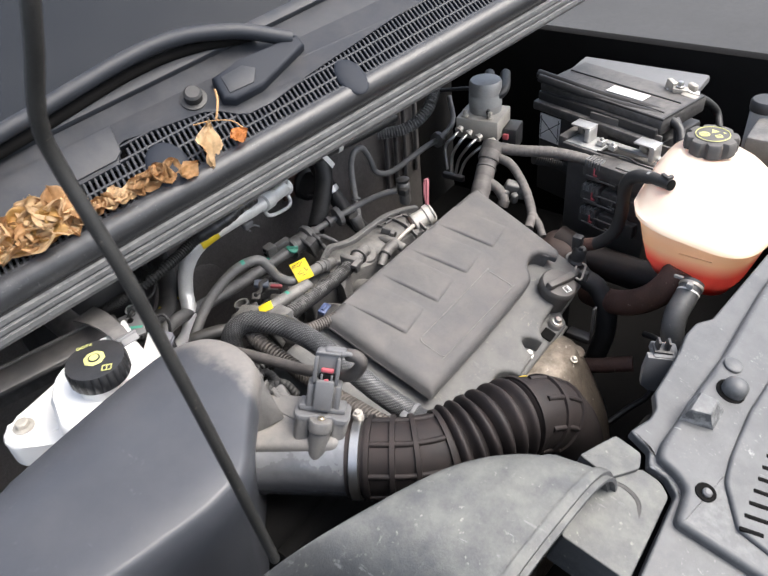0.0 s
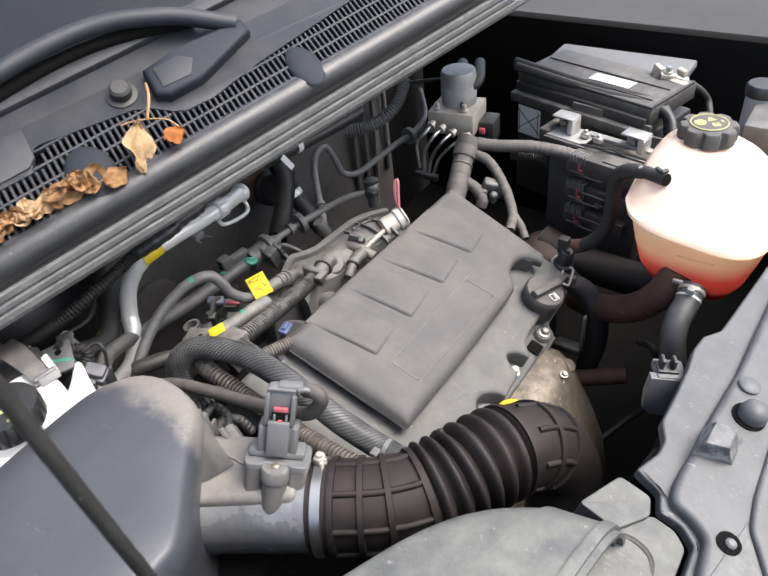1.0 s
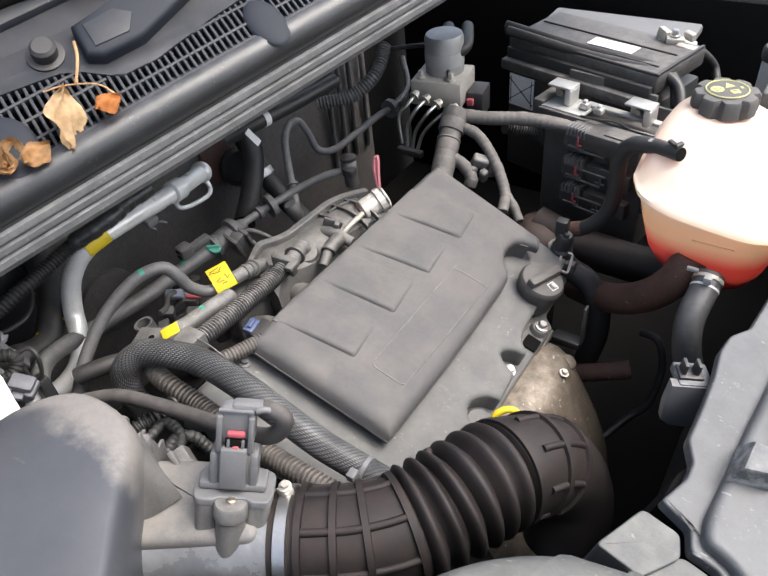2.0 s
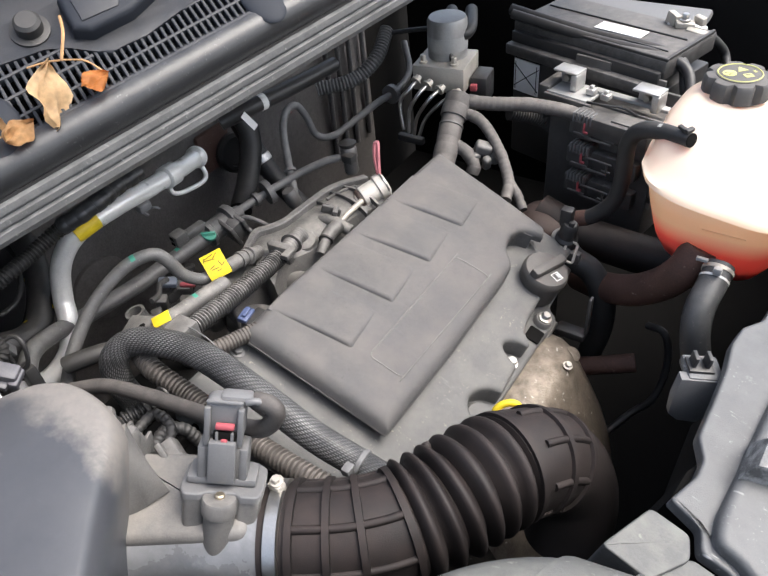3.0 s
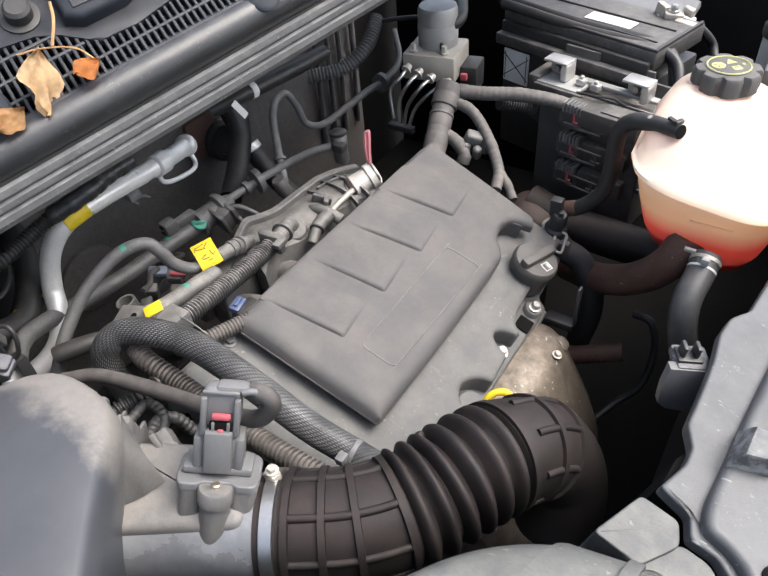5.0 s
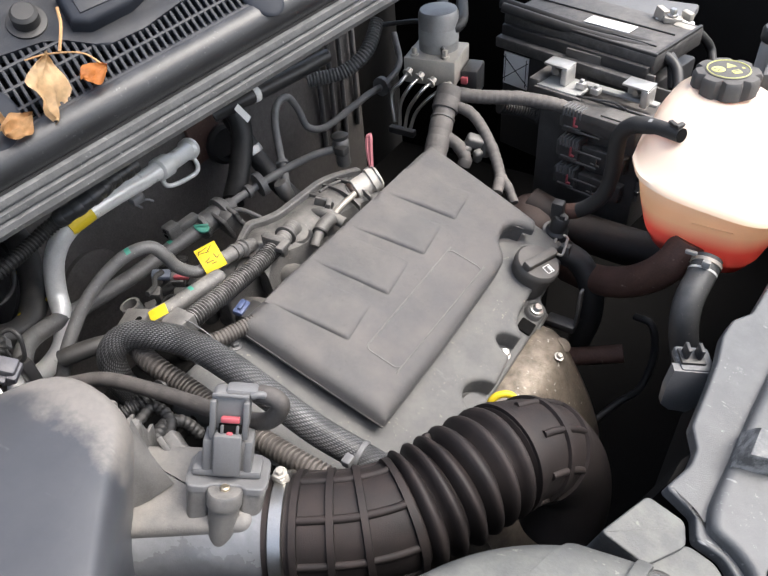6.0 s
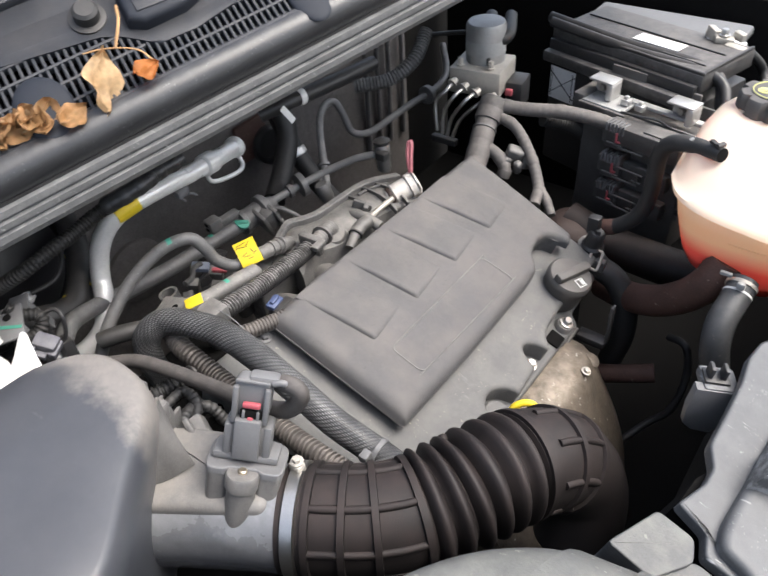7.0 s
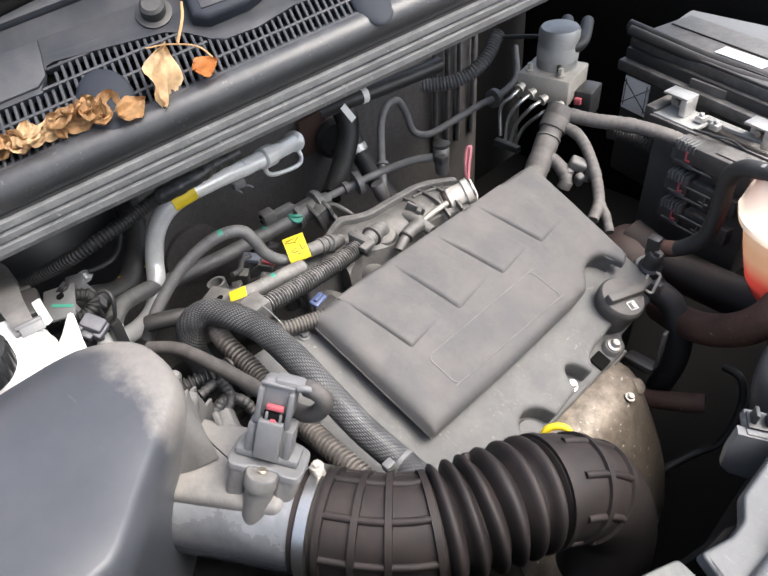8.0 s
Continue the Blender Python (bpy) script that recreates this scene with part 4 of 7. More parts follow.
rear_edge = [(-0.002, 0.004), (0.0, 0.2), (0.004, 0.452)]


def cover_edge(a, b):
    return 0.009 + 0.009 * ramp(a, 0.12, 0.18) * (1 - ramp(b, 0.3, 0.33)) + 0.011 * (1 - ramp(b, 0.03, 0.09)) * (1 - ramp(a, 0.12, 0.18))


def cover_height(a, b):
    return 0.0012 * math.sin(math.pi * min(1, max(0, a / 0.2))) - 0.002


part("shell", moulding(rear_edge, front_edge, cover_edge, cover_height, -0.018, COVER, 110, 36), cover_plastic, engine_cover, "", 55)
# near-black skirt paints the shadow line under the shell's edge
part("skirt", prism([(0.02, 0.024), (0.176, 0.028), (0.18, 0.036), (0.18, 0.306), (0.164, 0.33), (0.16, 0.37), (0.166, 0.396), (0.18, 0.406), (0.174, 0.412), (0.02, 0.432)], -0.04, -0.017, 0, COVER), shade_black, engine_cover, "recessed underside, near-black for the shadow line below the shell")

NOTCH = [(0.2, 0.322), (0.192, 0.336), (0.181, 0.346), (0.175, 0.361), (0.173, 0.378), (0.176, 0.391), (0.184, 0.4), (0.198, 0.405)]
part("notch_wall", loft([[COVER @ Vector(p) for p in ((a - 0.002, b, -0.009), (a - 0.002, b, -0.04), (a - 0.006, b, -0.04), (a - 0.006, b, -0.009))] for a, b in NOTCH]), cover_plastic, engine_cover, "curved wall round the filler", 60)


def pad_mesh(b0, skew, long, count=30):
    """A shallow shingle: it stands proud along its near and front edges and runs out level at its far edge."""
    bm = bmesh.new()
    rows = []
    for j in range(count + 1):
        row = []
        for i in range(count + 1):
            s, w = i / count, j / count
            a = 0.004 + 0.108 * s - 0.008 * w * s
            b = b0 + skew * s + long * w
            high = 0.0042 * ramp(s, 0.02, 0.5) * (1 - w * 0.9) * ramp(w, 0.0, 0.045) * (1 - ramp(s, 0.95, 1.0))
            sunk = 0.0012 * (1 - ramp(min(s / 0.06, w / 0.06, (1 - s) / 0.03, (1 - w) / 0.05), 0.0, 1.0))
            row.append(bm.verts.new((a, b, cover_height(a, b) + 0.0003 + high - sunk)))
        rows.append(row)
    for p, q in zip(rows, rows[1:]):
        for i in range(count):
            bm.faces.new((p[i], p[i + 1], q[i + 1], q[i]))
    rim = rows[0] + [r[-1] for r in rows[1:]] + rows[-1][-2::-1] + [r[0] for r in rows[-2:0:-1]]
    foot = [bm.verts.new((v.co.x, v.co.y, -0.004)) for v in rim]
    for i in range(len(rim)):
        bm.faces.new((rim[i], foot[i], foot[(i + 1) % len(rim)], rim[(i + 1) % len(rim)]))
    bm.faces.new(foot)
    return bm


for b0, skew, long in ((0.047, 0.020, 0.066), (0.134, 0.022, 0.068), (0.216, 0.030, 0.068), (0.305, 0.030, 0.068)):
    part("pad", moved(pad_mesh(b0, skew, long), COVER), cover_plastic, engine_cover, "", 60)
field = rounded([(0.132, 0.073), (0.179, 0.074), (0.184, 0.284), (0.132, 0.281)], 0.009)
part("badge_groove", tube([COVER @ Vector((a, b, cover_height(a, b) + 0.0001)) for a, b in (*field, field[0])], 0.001, 0.004, 6), dark_plastic, engine_cover, "fine groove round the blank badge field")

valve_cover = thing("valve_cover", COVER @ Vector((0.12, 0.2, -0.1)), "grey dusty plastic valve cover with bolted bosses", "valve cover")


vc_front = [(0.283, -0.085), (0.282, 0.1), *arc_bite(0.104, 0.164, 0.282, 0.03), (0.279, 0.21), *arc_bite(0.214, 0.25, 0.277, 0.028), (0.277, 0.256), (0.264, 0.268), (0.258, 0.285), (0.256, 0.31), (0.254, 0.35), (0.252, 0.46)]
part("body", moulding([(-0.012, -0.085), (-0.01, 0.47)], vc_front, lambda a, b: 0.006, lambda a, b: -0.036, -0.12, COVER, 170, 18, 0), valve_plastic, valve_cover, "", 60)
part("flange", round_plate(rounded([(-0.012, -0.08), (0.285, -0.08), (0.288, 0.30), (0.29, 0.31), (0.29, 0.35), (0.272, 0.36), (0.268, 0.46), (-0.012, 0.47)], 0.01), -0.14, -0.066, 0.006, COVER), valve_plastic, valve_cover, "lower flange")
part("front_rail", prism([(0.262, -0.06), (0.288, -0.06), (0.298, 0.18), (0.294, 0.36), (0.262, 0.36)], -0.13, -0.082, 0.003, COVER), dusty_plastic, valve_cover)
part("boss", lathe([(0.02, -0.08), (0.02, -0.056), (0.017, -0.0515), (0.01, -0.051)], COVER @ pose(0.275, 0.129, 0)), valve_plastic, valve_cover, "round boss in a notch")
for a, b, z in ((0.27, 0.23, -0.062), (0.274, 0.327, -0.056)):
    part("bolt", bolt_head(COVER @ pose(a, b, z), 0.0062, 0.009), steel, valve_cover, "bright bolt head")
part("boss", lathe([(0.013, -0.1), (0.013, -0.06), (0.011, -0.057)], COVER @ pose(0.274, 0.327, 0)), dusty_plastic, valve_cover)
# a near-black block paints the pocket's inner shade
part("pocket", block((0.022, 0.024, 0.004), (0.275, 0.297, -0.064), 0.002, COVER), shade_black, valve_cover, "square pocket, its shade set as a near-black block")
part("dowel_hole", lathe([(0.007, 0), (0.007, 0.0008), (0.006, 0.001)], COVER @ pose(0.09, -0.04, -0.036), 20), dark_plastic, valve_cover)
part("corner_bolt", bolt_head(COVER @ pose(0.006, -0.004, -0.036), 0.0055, 0.007), grey_plastic, valve_cover)

oil_cap = thing("oil_filler_cap", (-0.27, 0.932, 0.76), "dark grey oil filler cap with a raised grip bar", "filler cap")
CAP = basis((-0.275, 0.948, 0.756), (0.94, 0, -0.34), (0, 1, 0), (0.34, 0, 0.94))
part("disc", lathe([(0.03, -0.03), (0.031, 0.0), (0.033, 0.006), (0.033, 0.014), (0.030, 0.018), (0.012, 0.0195)], CAP), cap_plastic, oil_cap)
part("grip", block((0.014, 0.062, 0.014), (0, 0, 0.023), 0.004, CAP @ pose(0, 0, 0, 0, 0, -20)), cap_plastic, oil_cap)
mark = join(block((0.013, 0.0012, 0.0008), (0, 0.006, 0), 0), block((0.013, 0.0012, 0.0008), (0, -0.006, 0), 0))
join(mark, join(block((0.0012, 0.013, 0.0008), (0.006, 0, 0), 0), block((0.0012, 0.013, 0.0008), (-0.006, 0, 0), 0)))
join(mark, join(block((0.008, 0.001, 0.0008), (0, 0.0012, 0), 0), block((0.008, 0.003, 0.0008), (0, 0.0038, 0), 0)))
part("can_mark", moved(mark, CAP @ pose(0.017, -0.004, 0.0195, 0, 0, -20)), white_print, oil_cap, "white printed can symbol")

timing = thing("timing_cover", (-0.22, 0.78, 0.45), "brown stained cast metal timing cover", "timing cover")
PROFILE = ((-0.29, 0.69), (-0.235, 0.697), (-0.207, 0.694), (-0.194, 0.684), (-0.178, 0.66), (-0.158, 0.625), (-0.138, 0.585), (-0.123, 0.545), (-0.112, 0.49), (-0.11, 0.42), (-0.3, 0.42))
rings = []
for y, back, drop in ((0.60, 0.012, 0.0), (0.68, 0.004, 0.0), (0.76, 0.0, 0.0), (0.84, 0.0, 0.0), (0.89, 0.006, 0.004), (0.92, 0.02, 0.014), (0.94, 0.045, 0.034), (0.95, 0.08, 0.07)):
    rings.append([(x - (back if x > -0.28 else 0), y, z - (drop if z > 0.43 else 0)) for x, z in PROFILE])
part("casting", loft(rings), cast_metal, timing, "", 60)
part("boss", lathe([(0.013, -0.03), (0.012, 0.002), (0.008, 0.004)], basis((-0.206, 0.905, 0.672), (0.9, 0, -0.43), (0, 1, 0), (0.43, 0, 0.9)), 18), cast_metal, timing, "corroded bolt boss")
part("bolt", bolt_head(basis((-0.222, 0.905, 0.672), (0.94, 0, -0.34), (0, 1, 0), (0.34, 0, 0.94)), 0.005, 0.006), abs_metal, timing)
part("bolt", bolt_head(basis((-0.199, 0.868, 0.688), (0.94, 0, -0.34), (0, 1, 0), (0.34, 0, 0.94)), 0.0045, 0.006), abs_metal, timing)
# block coloured near-black to keep the gaps around the covers in shade
structure("wall_engine_block", block((0.36, 0.5, 0.35), (-0.45, 0.78, 0.52), 0.02), shade_black, "engine block under the covers, coloured near-black for shade", "engine block")

dipstick = thing("dipstick", (-0.185, 0.65, 0.82), "yellow plastic oil dipstick with a ring handle", "dipstick")
part("handle", tube([Vector((-0.206, 0.688, 0.786)) + Vector((0.75, 0.6, 0.1)) * 0.0145 * math.cos(2 * math.pi * i / 16) + Vector((-0.25, 0.3, 0.9)) * 0.01 * math.sin(2 * math.pi * i / 16) for i in range(17)], 0.0042, 0.002, 10), yellow_paper, dipstick, "yellow ring handle")
part("grip", block((0.012, 0.008, 0.01), (0, 0, 0), 0.003, pose(-0.222, 0.672, 0.777, 0, 0, 40)), yellow_paper, dipstick)
part("stem", tube([(-0.206, 0.688, 0.776), (-0.207, 0.689, 0.74), (-0.21, 0.69, 0.66)], 0.004), steel, dipstick)


def hose(name, points, radius, material, label, category="hose", rings=None, sides=14, step=0.005, sharp=40):
    return part(name, tube(points, radius, step, sides, rings), material, None, label, sharp, category)


# ---- coolant tank side ----
tank = thing("coolant_tank", (-0.085, 1.09, 0.77), "milky plastic coolant tank half full of pink coolant", "expansion tank")
TANK = [(-0.183, 1.03), (-0.165, 0.998), (-0.13, 0.982), (-0.08, 0.98), (-0.03, 0.985), (0.0, 1.01), (0.015, 1.06), (0.02, 1.15), (0.0, 1.21), (-0.06, 1.235), (-0.13, 1.225), (-0.175, 1.18), (-0.187, 1.1)]
tank_line = smooth_outline(TANK, 0.01)
LEVELS = ((0.765, 0.3), (0.77, 0.5), (0.785, 0.66), (0.81, 0.78), (0.845, 0.87), (0.87, 0.92), (0.892, 0.955), (0.8955, 0.985), (0.898, 1.035), (0.9035, 1.035), (0.906, 0.975), (0.92, 0.9), (0.935, 0.81), (0.948, 0.69), (0.958, 0.55), (0.966, 0.38))


def tank_ring(z, scale, shrink=0.0):
    lean = max(0.0, z - 0.9) / 0.067
    cx, cy = -0.083 - 0.033 * lean, 1.1 + 0.05 * lean
    return [(cx + (x + 0.083) * (scale - shrink), cy + (y - 1.1) * (scale - shrink), z - 0.13 * (x + 0.06) * (scale - shrink)) for x, y in tank_line]


part("shell", loft([tank_ring(z, s) for z, s in LEVELS]), tank_plastic, tank, "", 60)
part("coolant", loft([tank_ring(z + 0.002, s, 0.03) for z, s in LEVELS[:4]]), coolant, tank, "pink coolant inside")
part("neck", lathe([(0.03, 0), (0.03, 0.014), (0.028, 0.016)], pose(-0.118, 1.163, 0.958)), tank_plastic, tank)
lid_cap = part("cap", lathe([(0.037, 0), (0.042, 0.003), (0.042, 0.022), (0.039, 0.026), (0.03, 0.027)], pose(-0.118, 1.163, 0.966), 80, 8, 0.0075, (1, 3)), cap_plastic, tank, "black ribbed screw cap")
CAP = pose(-0.118, 1.163, 0.9935)
part("cap_disc", lathe([(0.0285, -0.001), (0.0285, 0.0004), (0.028, 0.0006)], CAP, 40), cap_plastic, lid_cap)
part("cap_ring", tube([CAP @ Vector((0.0262 * math.cos(a), 0.0262 * math.sin(a), 0.0007)) for a in np.linspace(0, 2 * math.pi, 41)], 0.0009, 0.004, 6), yellow_print, lid_cap, "yellow printed ring")


MARK = CAP @ pose(0, 0, 0.0005, 0, 0, 40)
face = part("cap_sign", lathe([(0.0085, 0), (0.0085, 0.0006), (0.0082, 0.0007)], MARK @ pose(-0.0125, 0.003, 0), 28), yellow_print, lid_cap, "round yellow sign")
for x, y, w, h in ((-0.003, 0.002, 0.005, 0.0012), (0.002, -0.001, 0.006, 0.0012), (-0.001, -0.004, 0.005, 0.0012)):
    part("print_bar", block((w, h, 0.0004), (x - 0.0125, y + 0.003, 0.0008), 0, MARK), cap_plastic, face)
part("cap_sign", prism([(-0.001, 0.003), (0.013, 0.004), (0.006, 0.016)], 0, 0.0006, 0, MARK), yellow_print, lid_cap, "yellow triangle sign")
book_sign = part("cap_sign", prism(rounded([(0.0, -0.015), (0.011, -0.015), (0.011, -0.005), (0.0, -0.005)], 0.002), 0, 0.0006, 0, MARK), yellow_print, lid_cap, "yellow book sign")
part("print_bar", block((0.006, 0.0014, 0.0004), (0.0055, -0.0085, 0.0008), 0, MARK), cap_plastic, book_sign)
part("cap_sign", block((0.003, 0.005, 0.0006), (0.0185, -0.002, 0.0003), 0, MARK), yellow_print, lid_cap, "small yellow bar")
part("spout", tube([(-0.15, 1.06, 0.95), (-0.142, 1.04, 0.958)], 0.009), tank_plastic, tank)
part("level_rib", block((0.05, 0.0016, 0.0016), (-0.07, 0.989, 0.872), 0.0005), tank_plastic, tank)

TANK_HOSE = [(-0.137, 1.037, 0.959), (-0.171, 1.057, 0.952), (-0.204, 1.07, 0.94), (-0.22, 1.078, 0.913), (-0.221, 1.081, 0.857), (-0.228, 1.079, 0.816), (-0.253, 1.077, 0.785), (-0.282, 1.077, 0.77)]
tank_hose = thing("tank_vent_hose", TANK_HOSE[3], "black rubber hose from the coolant tank with a spring clip", "hose")
part("hose", tube(TANK_HOSE, lambda v: 0.0092 + 0.0023 * ramp(v, 0.06, 0.24)), rubber, tank_hose)
part("bore", lathe([(0.0086, -0.004), (0.0086, 0.0005), (0.007, 0.0009)], aimed(TANK_HOSE[0], (0.034, -0.02, 0.007))), shade_black, tank_hose, "dark open end")
for at, first, last in ((0.03, -110, -75), (0.16, -130, -100)):
    part("clip", dab_on(TANK_HOSE, at, 0.0096, 0.005, first, last, 0.0012), pale_plastic, tank_hose, "pale spring clip")
part("clip_tabs", join(block((0.018, 0.006, 0.004), (0, 0, 0), 0.001, pose(-0.148, 1.042, 0.9685, 0, 8, -30)), block((0.006, 0.012, 0.005), (0, 0, 0), 0.001, pose(-0.142, 1.04, 0.97, 0, 8, -30))), black_plastic, tank_hose)
part("end_sleeve", ring_on(TANK_HOSE, 0.95, 0.0115, 0.022, 0.0006), rusty_metal, tank_hose, "pinkish stained end")

RAD_HOSE = [(-0.063, 0.983, 0.831), (-0.064, 0.961, 0.819), (-0.067, 0.929, 0.8), (-0.061, 0.912, 0.767), (-0.045, 0.912, 0.712), (-0.023, 0.936, 0.63)]
rad_hose = thing("radiator_hose", RAD_HOSE[3], "grey rubber radiator hose with a steel clamp", "hose")
part("hose", tube(RAD_HOSE, 0.0178, 0.005, 24), hose_dark, rad_hose)
part("clamp", ring_on(RAD_HOSE, 0.03, 0.0178, 0.006, 0.0014), abs_metal, rad_hose, "pale steel clamp")
part("clamp_ears", join(block((0.01, 0.008, 0.01), (-0.062, 0.957, 0.843), 0.002), block((0.014, 0.005, 0.005), (-0.083, 0.968, 0.845), 0.001)), pale_plastic, rad_hose)
part("print_bar", ring_on(RAD_HOSE, 0.085, 0.0179, 0.003, 0.0002), white_print, rad_hose)
hose("brown_pipe", [(-0.092, 1.012, 0.831), (-0.104, 1.0, 0.796), (-0.13, 1.01, 0.752), (-0.168, 1.03, 0.71), (-0.214, 1.062, 0.672), (-0.27, 1.108, 0.636)], 0.0235, rusty_metal, "rusty brown pipe below the coolant tank", "pipe", None, 24)
hose("coolant_hose", [(-0.364, 1.147, 0.712), (-0.3, 1.142, 0.696), (-0.244, 1.152, 0.683), (-0.181, 1.158, 0.676), (-0.126, 1.153, 0.681)], 0.032, boot_rubber, "thick dark brown coolant hose", "hose", None, 24)
hose("brown_stub", [(-0.246, 0.983, 0.549), (-0.19, 1.004, 0.561), (-0.14, 1.023, 0.575)], 0.015, rusty_metal, "brown pipe stub deep beside the engine", "pipe", None, 20)
hose("deep_hose", [(-0.145, 1.084, 0.602), (-0.115, 1.074, 0.604), (-0.099, 1.063, 0.554), (-0.104, 1.039, 0.492), (-0.136, 1.008, 0.455)] + [(-0.2, 0.86, 0.42), (-0.2, 0.86, 0.35)], 0.006, rubber, "black hose deep beside the radiator")
hose("thermostat_hose", [(-0.291, 1.06, 0.736), (-0.267, 1.054, 0.715), (-0.239, 1.057, 0.699), (-0.214, 1.051, 0.663), (-0.207, 1.045, 0.608), (-0.218, 1.041, 0.537)], 0.019, rubber, "black bent hose at the thermostat", "hose", None, 20)

thermo = thing("temperature_sensor", (-0.28, 1.05, 0.73), "black temperature sensor with a clipped plug", "sensor")
part("barrel", lathe([(0.017, 0), (0.017, 0.03), (0.013, 0.034), (0.013, 0.055), (0.009, 0.06)], pose(-0.285, 1.055, 0.725, 8, 10, 0)), black_plastic, thermo)
part("collar", lathe([(0.019, 0), (0.02, 0.003), (0.019, 0.006)], pose(-0.285, 1.055, 0.745, 8, 10, 0)), dark_plastic, thermo)
part("plug", block((0.018, 0.016, 0.03), (-0.283, 1.052, 0.79), 0.003), black_plastic, thermo)
part("wire_clip", block((0.03, 0.012, 0.02), (-0.268, 1.042, 0.728), 0.002, pose(0, 0, 0)), dark_plastic, thermo)
part("clip_frame", tube([(-0.274, 1.022, 0.735), (-0.275, 1.031, 0.745), (-0.274, 1.043, 0.754), (-0.267, 1.045, 0.752), (-0.261, 1.046, 0.748), (-0.26, 1.036, 0.739), (-0.26, 1.026, 0.73), (-0.267, 1.023, 0.732), (-0.274, 1.022, 0.735)], 0.0022, 0.003, 8), abs_metal, thermo, "pale wire clip")
part("seal_ring", lathe([(0.0175, 0), (0.0185, 0.001), (0.0185, 0.0025), (0.0175, 0.0035)], pose(-0.285, 1.055, 0.738, 8, 10, 0)), pale_plastic, thermo, "pale seal ring")
part("latch", block((0.008, 0.006, 0.022), (-0.272, 1.043, 0.778), 0.0015), black_plastic, thermo)
HOUSING = [(-0.352, 1.112, 0.703), (-0.341, 1.133, 0.714), (-0.32, 1.143, 0.709)]
housing = thing("thermostat_housing", HOUSING[1], "brown stained metal thermostat housing", "housing")
part("shell", lathe([(0.05, -0.07), (0.052, -0.03), (0.05, -0.012), (0.042, 0.004), (0.026, 0.013), (0.008, 0.016)], pose(*HOUSING[1], 0, 12, 0), 36), brown_metal, housing)
bracket = thing("engine_bracket", (-0.21, 0.975, 0.64), "thin grey metal lifting bracket", "bracket")
part("tongue", block((0.005, 0.012, 0.07), (-0.208, 0.97, 0.69), 0.002), fuse_plastic, bracket)
part("foot", block((0.045, 0.022, 0.014), (-0.23, 0.968, 0.65), 0.004), black_plastic, bracket)

# ---- fuse box, battery, brake unit ----
TURN_IN = -11
fuse = thing("fuse_box", (-0.3, 1.26, 0.7), "black fuse box with three connectors and bright terminals", "fuse box")
FUSE = pose(-0.298, 1.262, 0.0, 0, 0, TURN_IN)
part("housing", block((0.19, 0.075, 0.2), (0.002, 0.0, 0.763), 0.006, FUSE), fuse_plastic, fuse)
part("terminal_plate", join(block((0.078, 0.052, 0.006), (-0.066, -0.006, 0.8745), 0.002, FUSE), block((0.13, 0.014, 0.006), (0.024, 0.008, 0.879), 0.002, FUSE)), pale_plastic, fuse, "pale grey terminal plate")
part("plate_frame", join(block((0.022, 0.06, 0.03), (-0.112, 0.0, 0.868), 0.004, FUSE), block((0.088, 0.006, 0.014), (-0.062, -0.036, 0.869), 0.002, FUSE)), fuse_plastic, fuse)
cover_box = part("cover", block((0.11, 0.046, 0.03), (0.04, -0.046, 0.858), 0.003, FUSE), fuse_plastic, fuse, "black relay cover with worn edges")
part("cover_rim", join(block((0.112, 0.004, 0.004), (0.04, -0.024, 0.8745), 0.001, FUSE), block((0.06, 0.03, 0.003), (0.06, -0.046, 0.874), 0.001, FUSE)), dark_plastic, cover_box)
part("cover_wire", tube([FUSE @ Vector(p) for p in ((-0.03, -0.03, 0.876), (0.0, -0.034, 0.881), (0.03, -0.026, 0.881), (0.055, -0.03, 0.878))], 0.0022, 0.003, 8), black_plastic, cover_box, "thin black wire")
for x0, x1, top in ((-0.125, -0.095, 0.885), (-0.1, -0.035, 0.912), (-0.04, 0.02, 0.898), (0.015, 0.06, 0.905), (0.055, 0.09, 0.888)):
    part("back_wall", block((x1 - x0, 0.006, top - 0.74), ((x0 + x1) / 2, 0.045, (top + 0.74) / 2), 0.002, FUSE), fuse_plastic, fuse, "stepped black back wall")
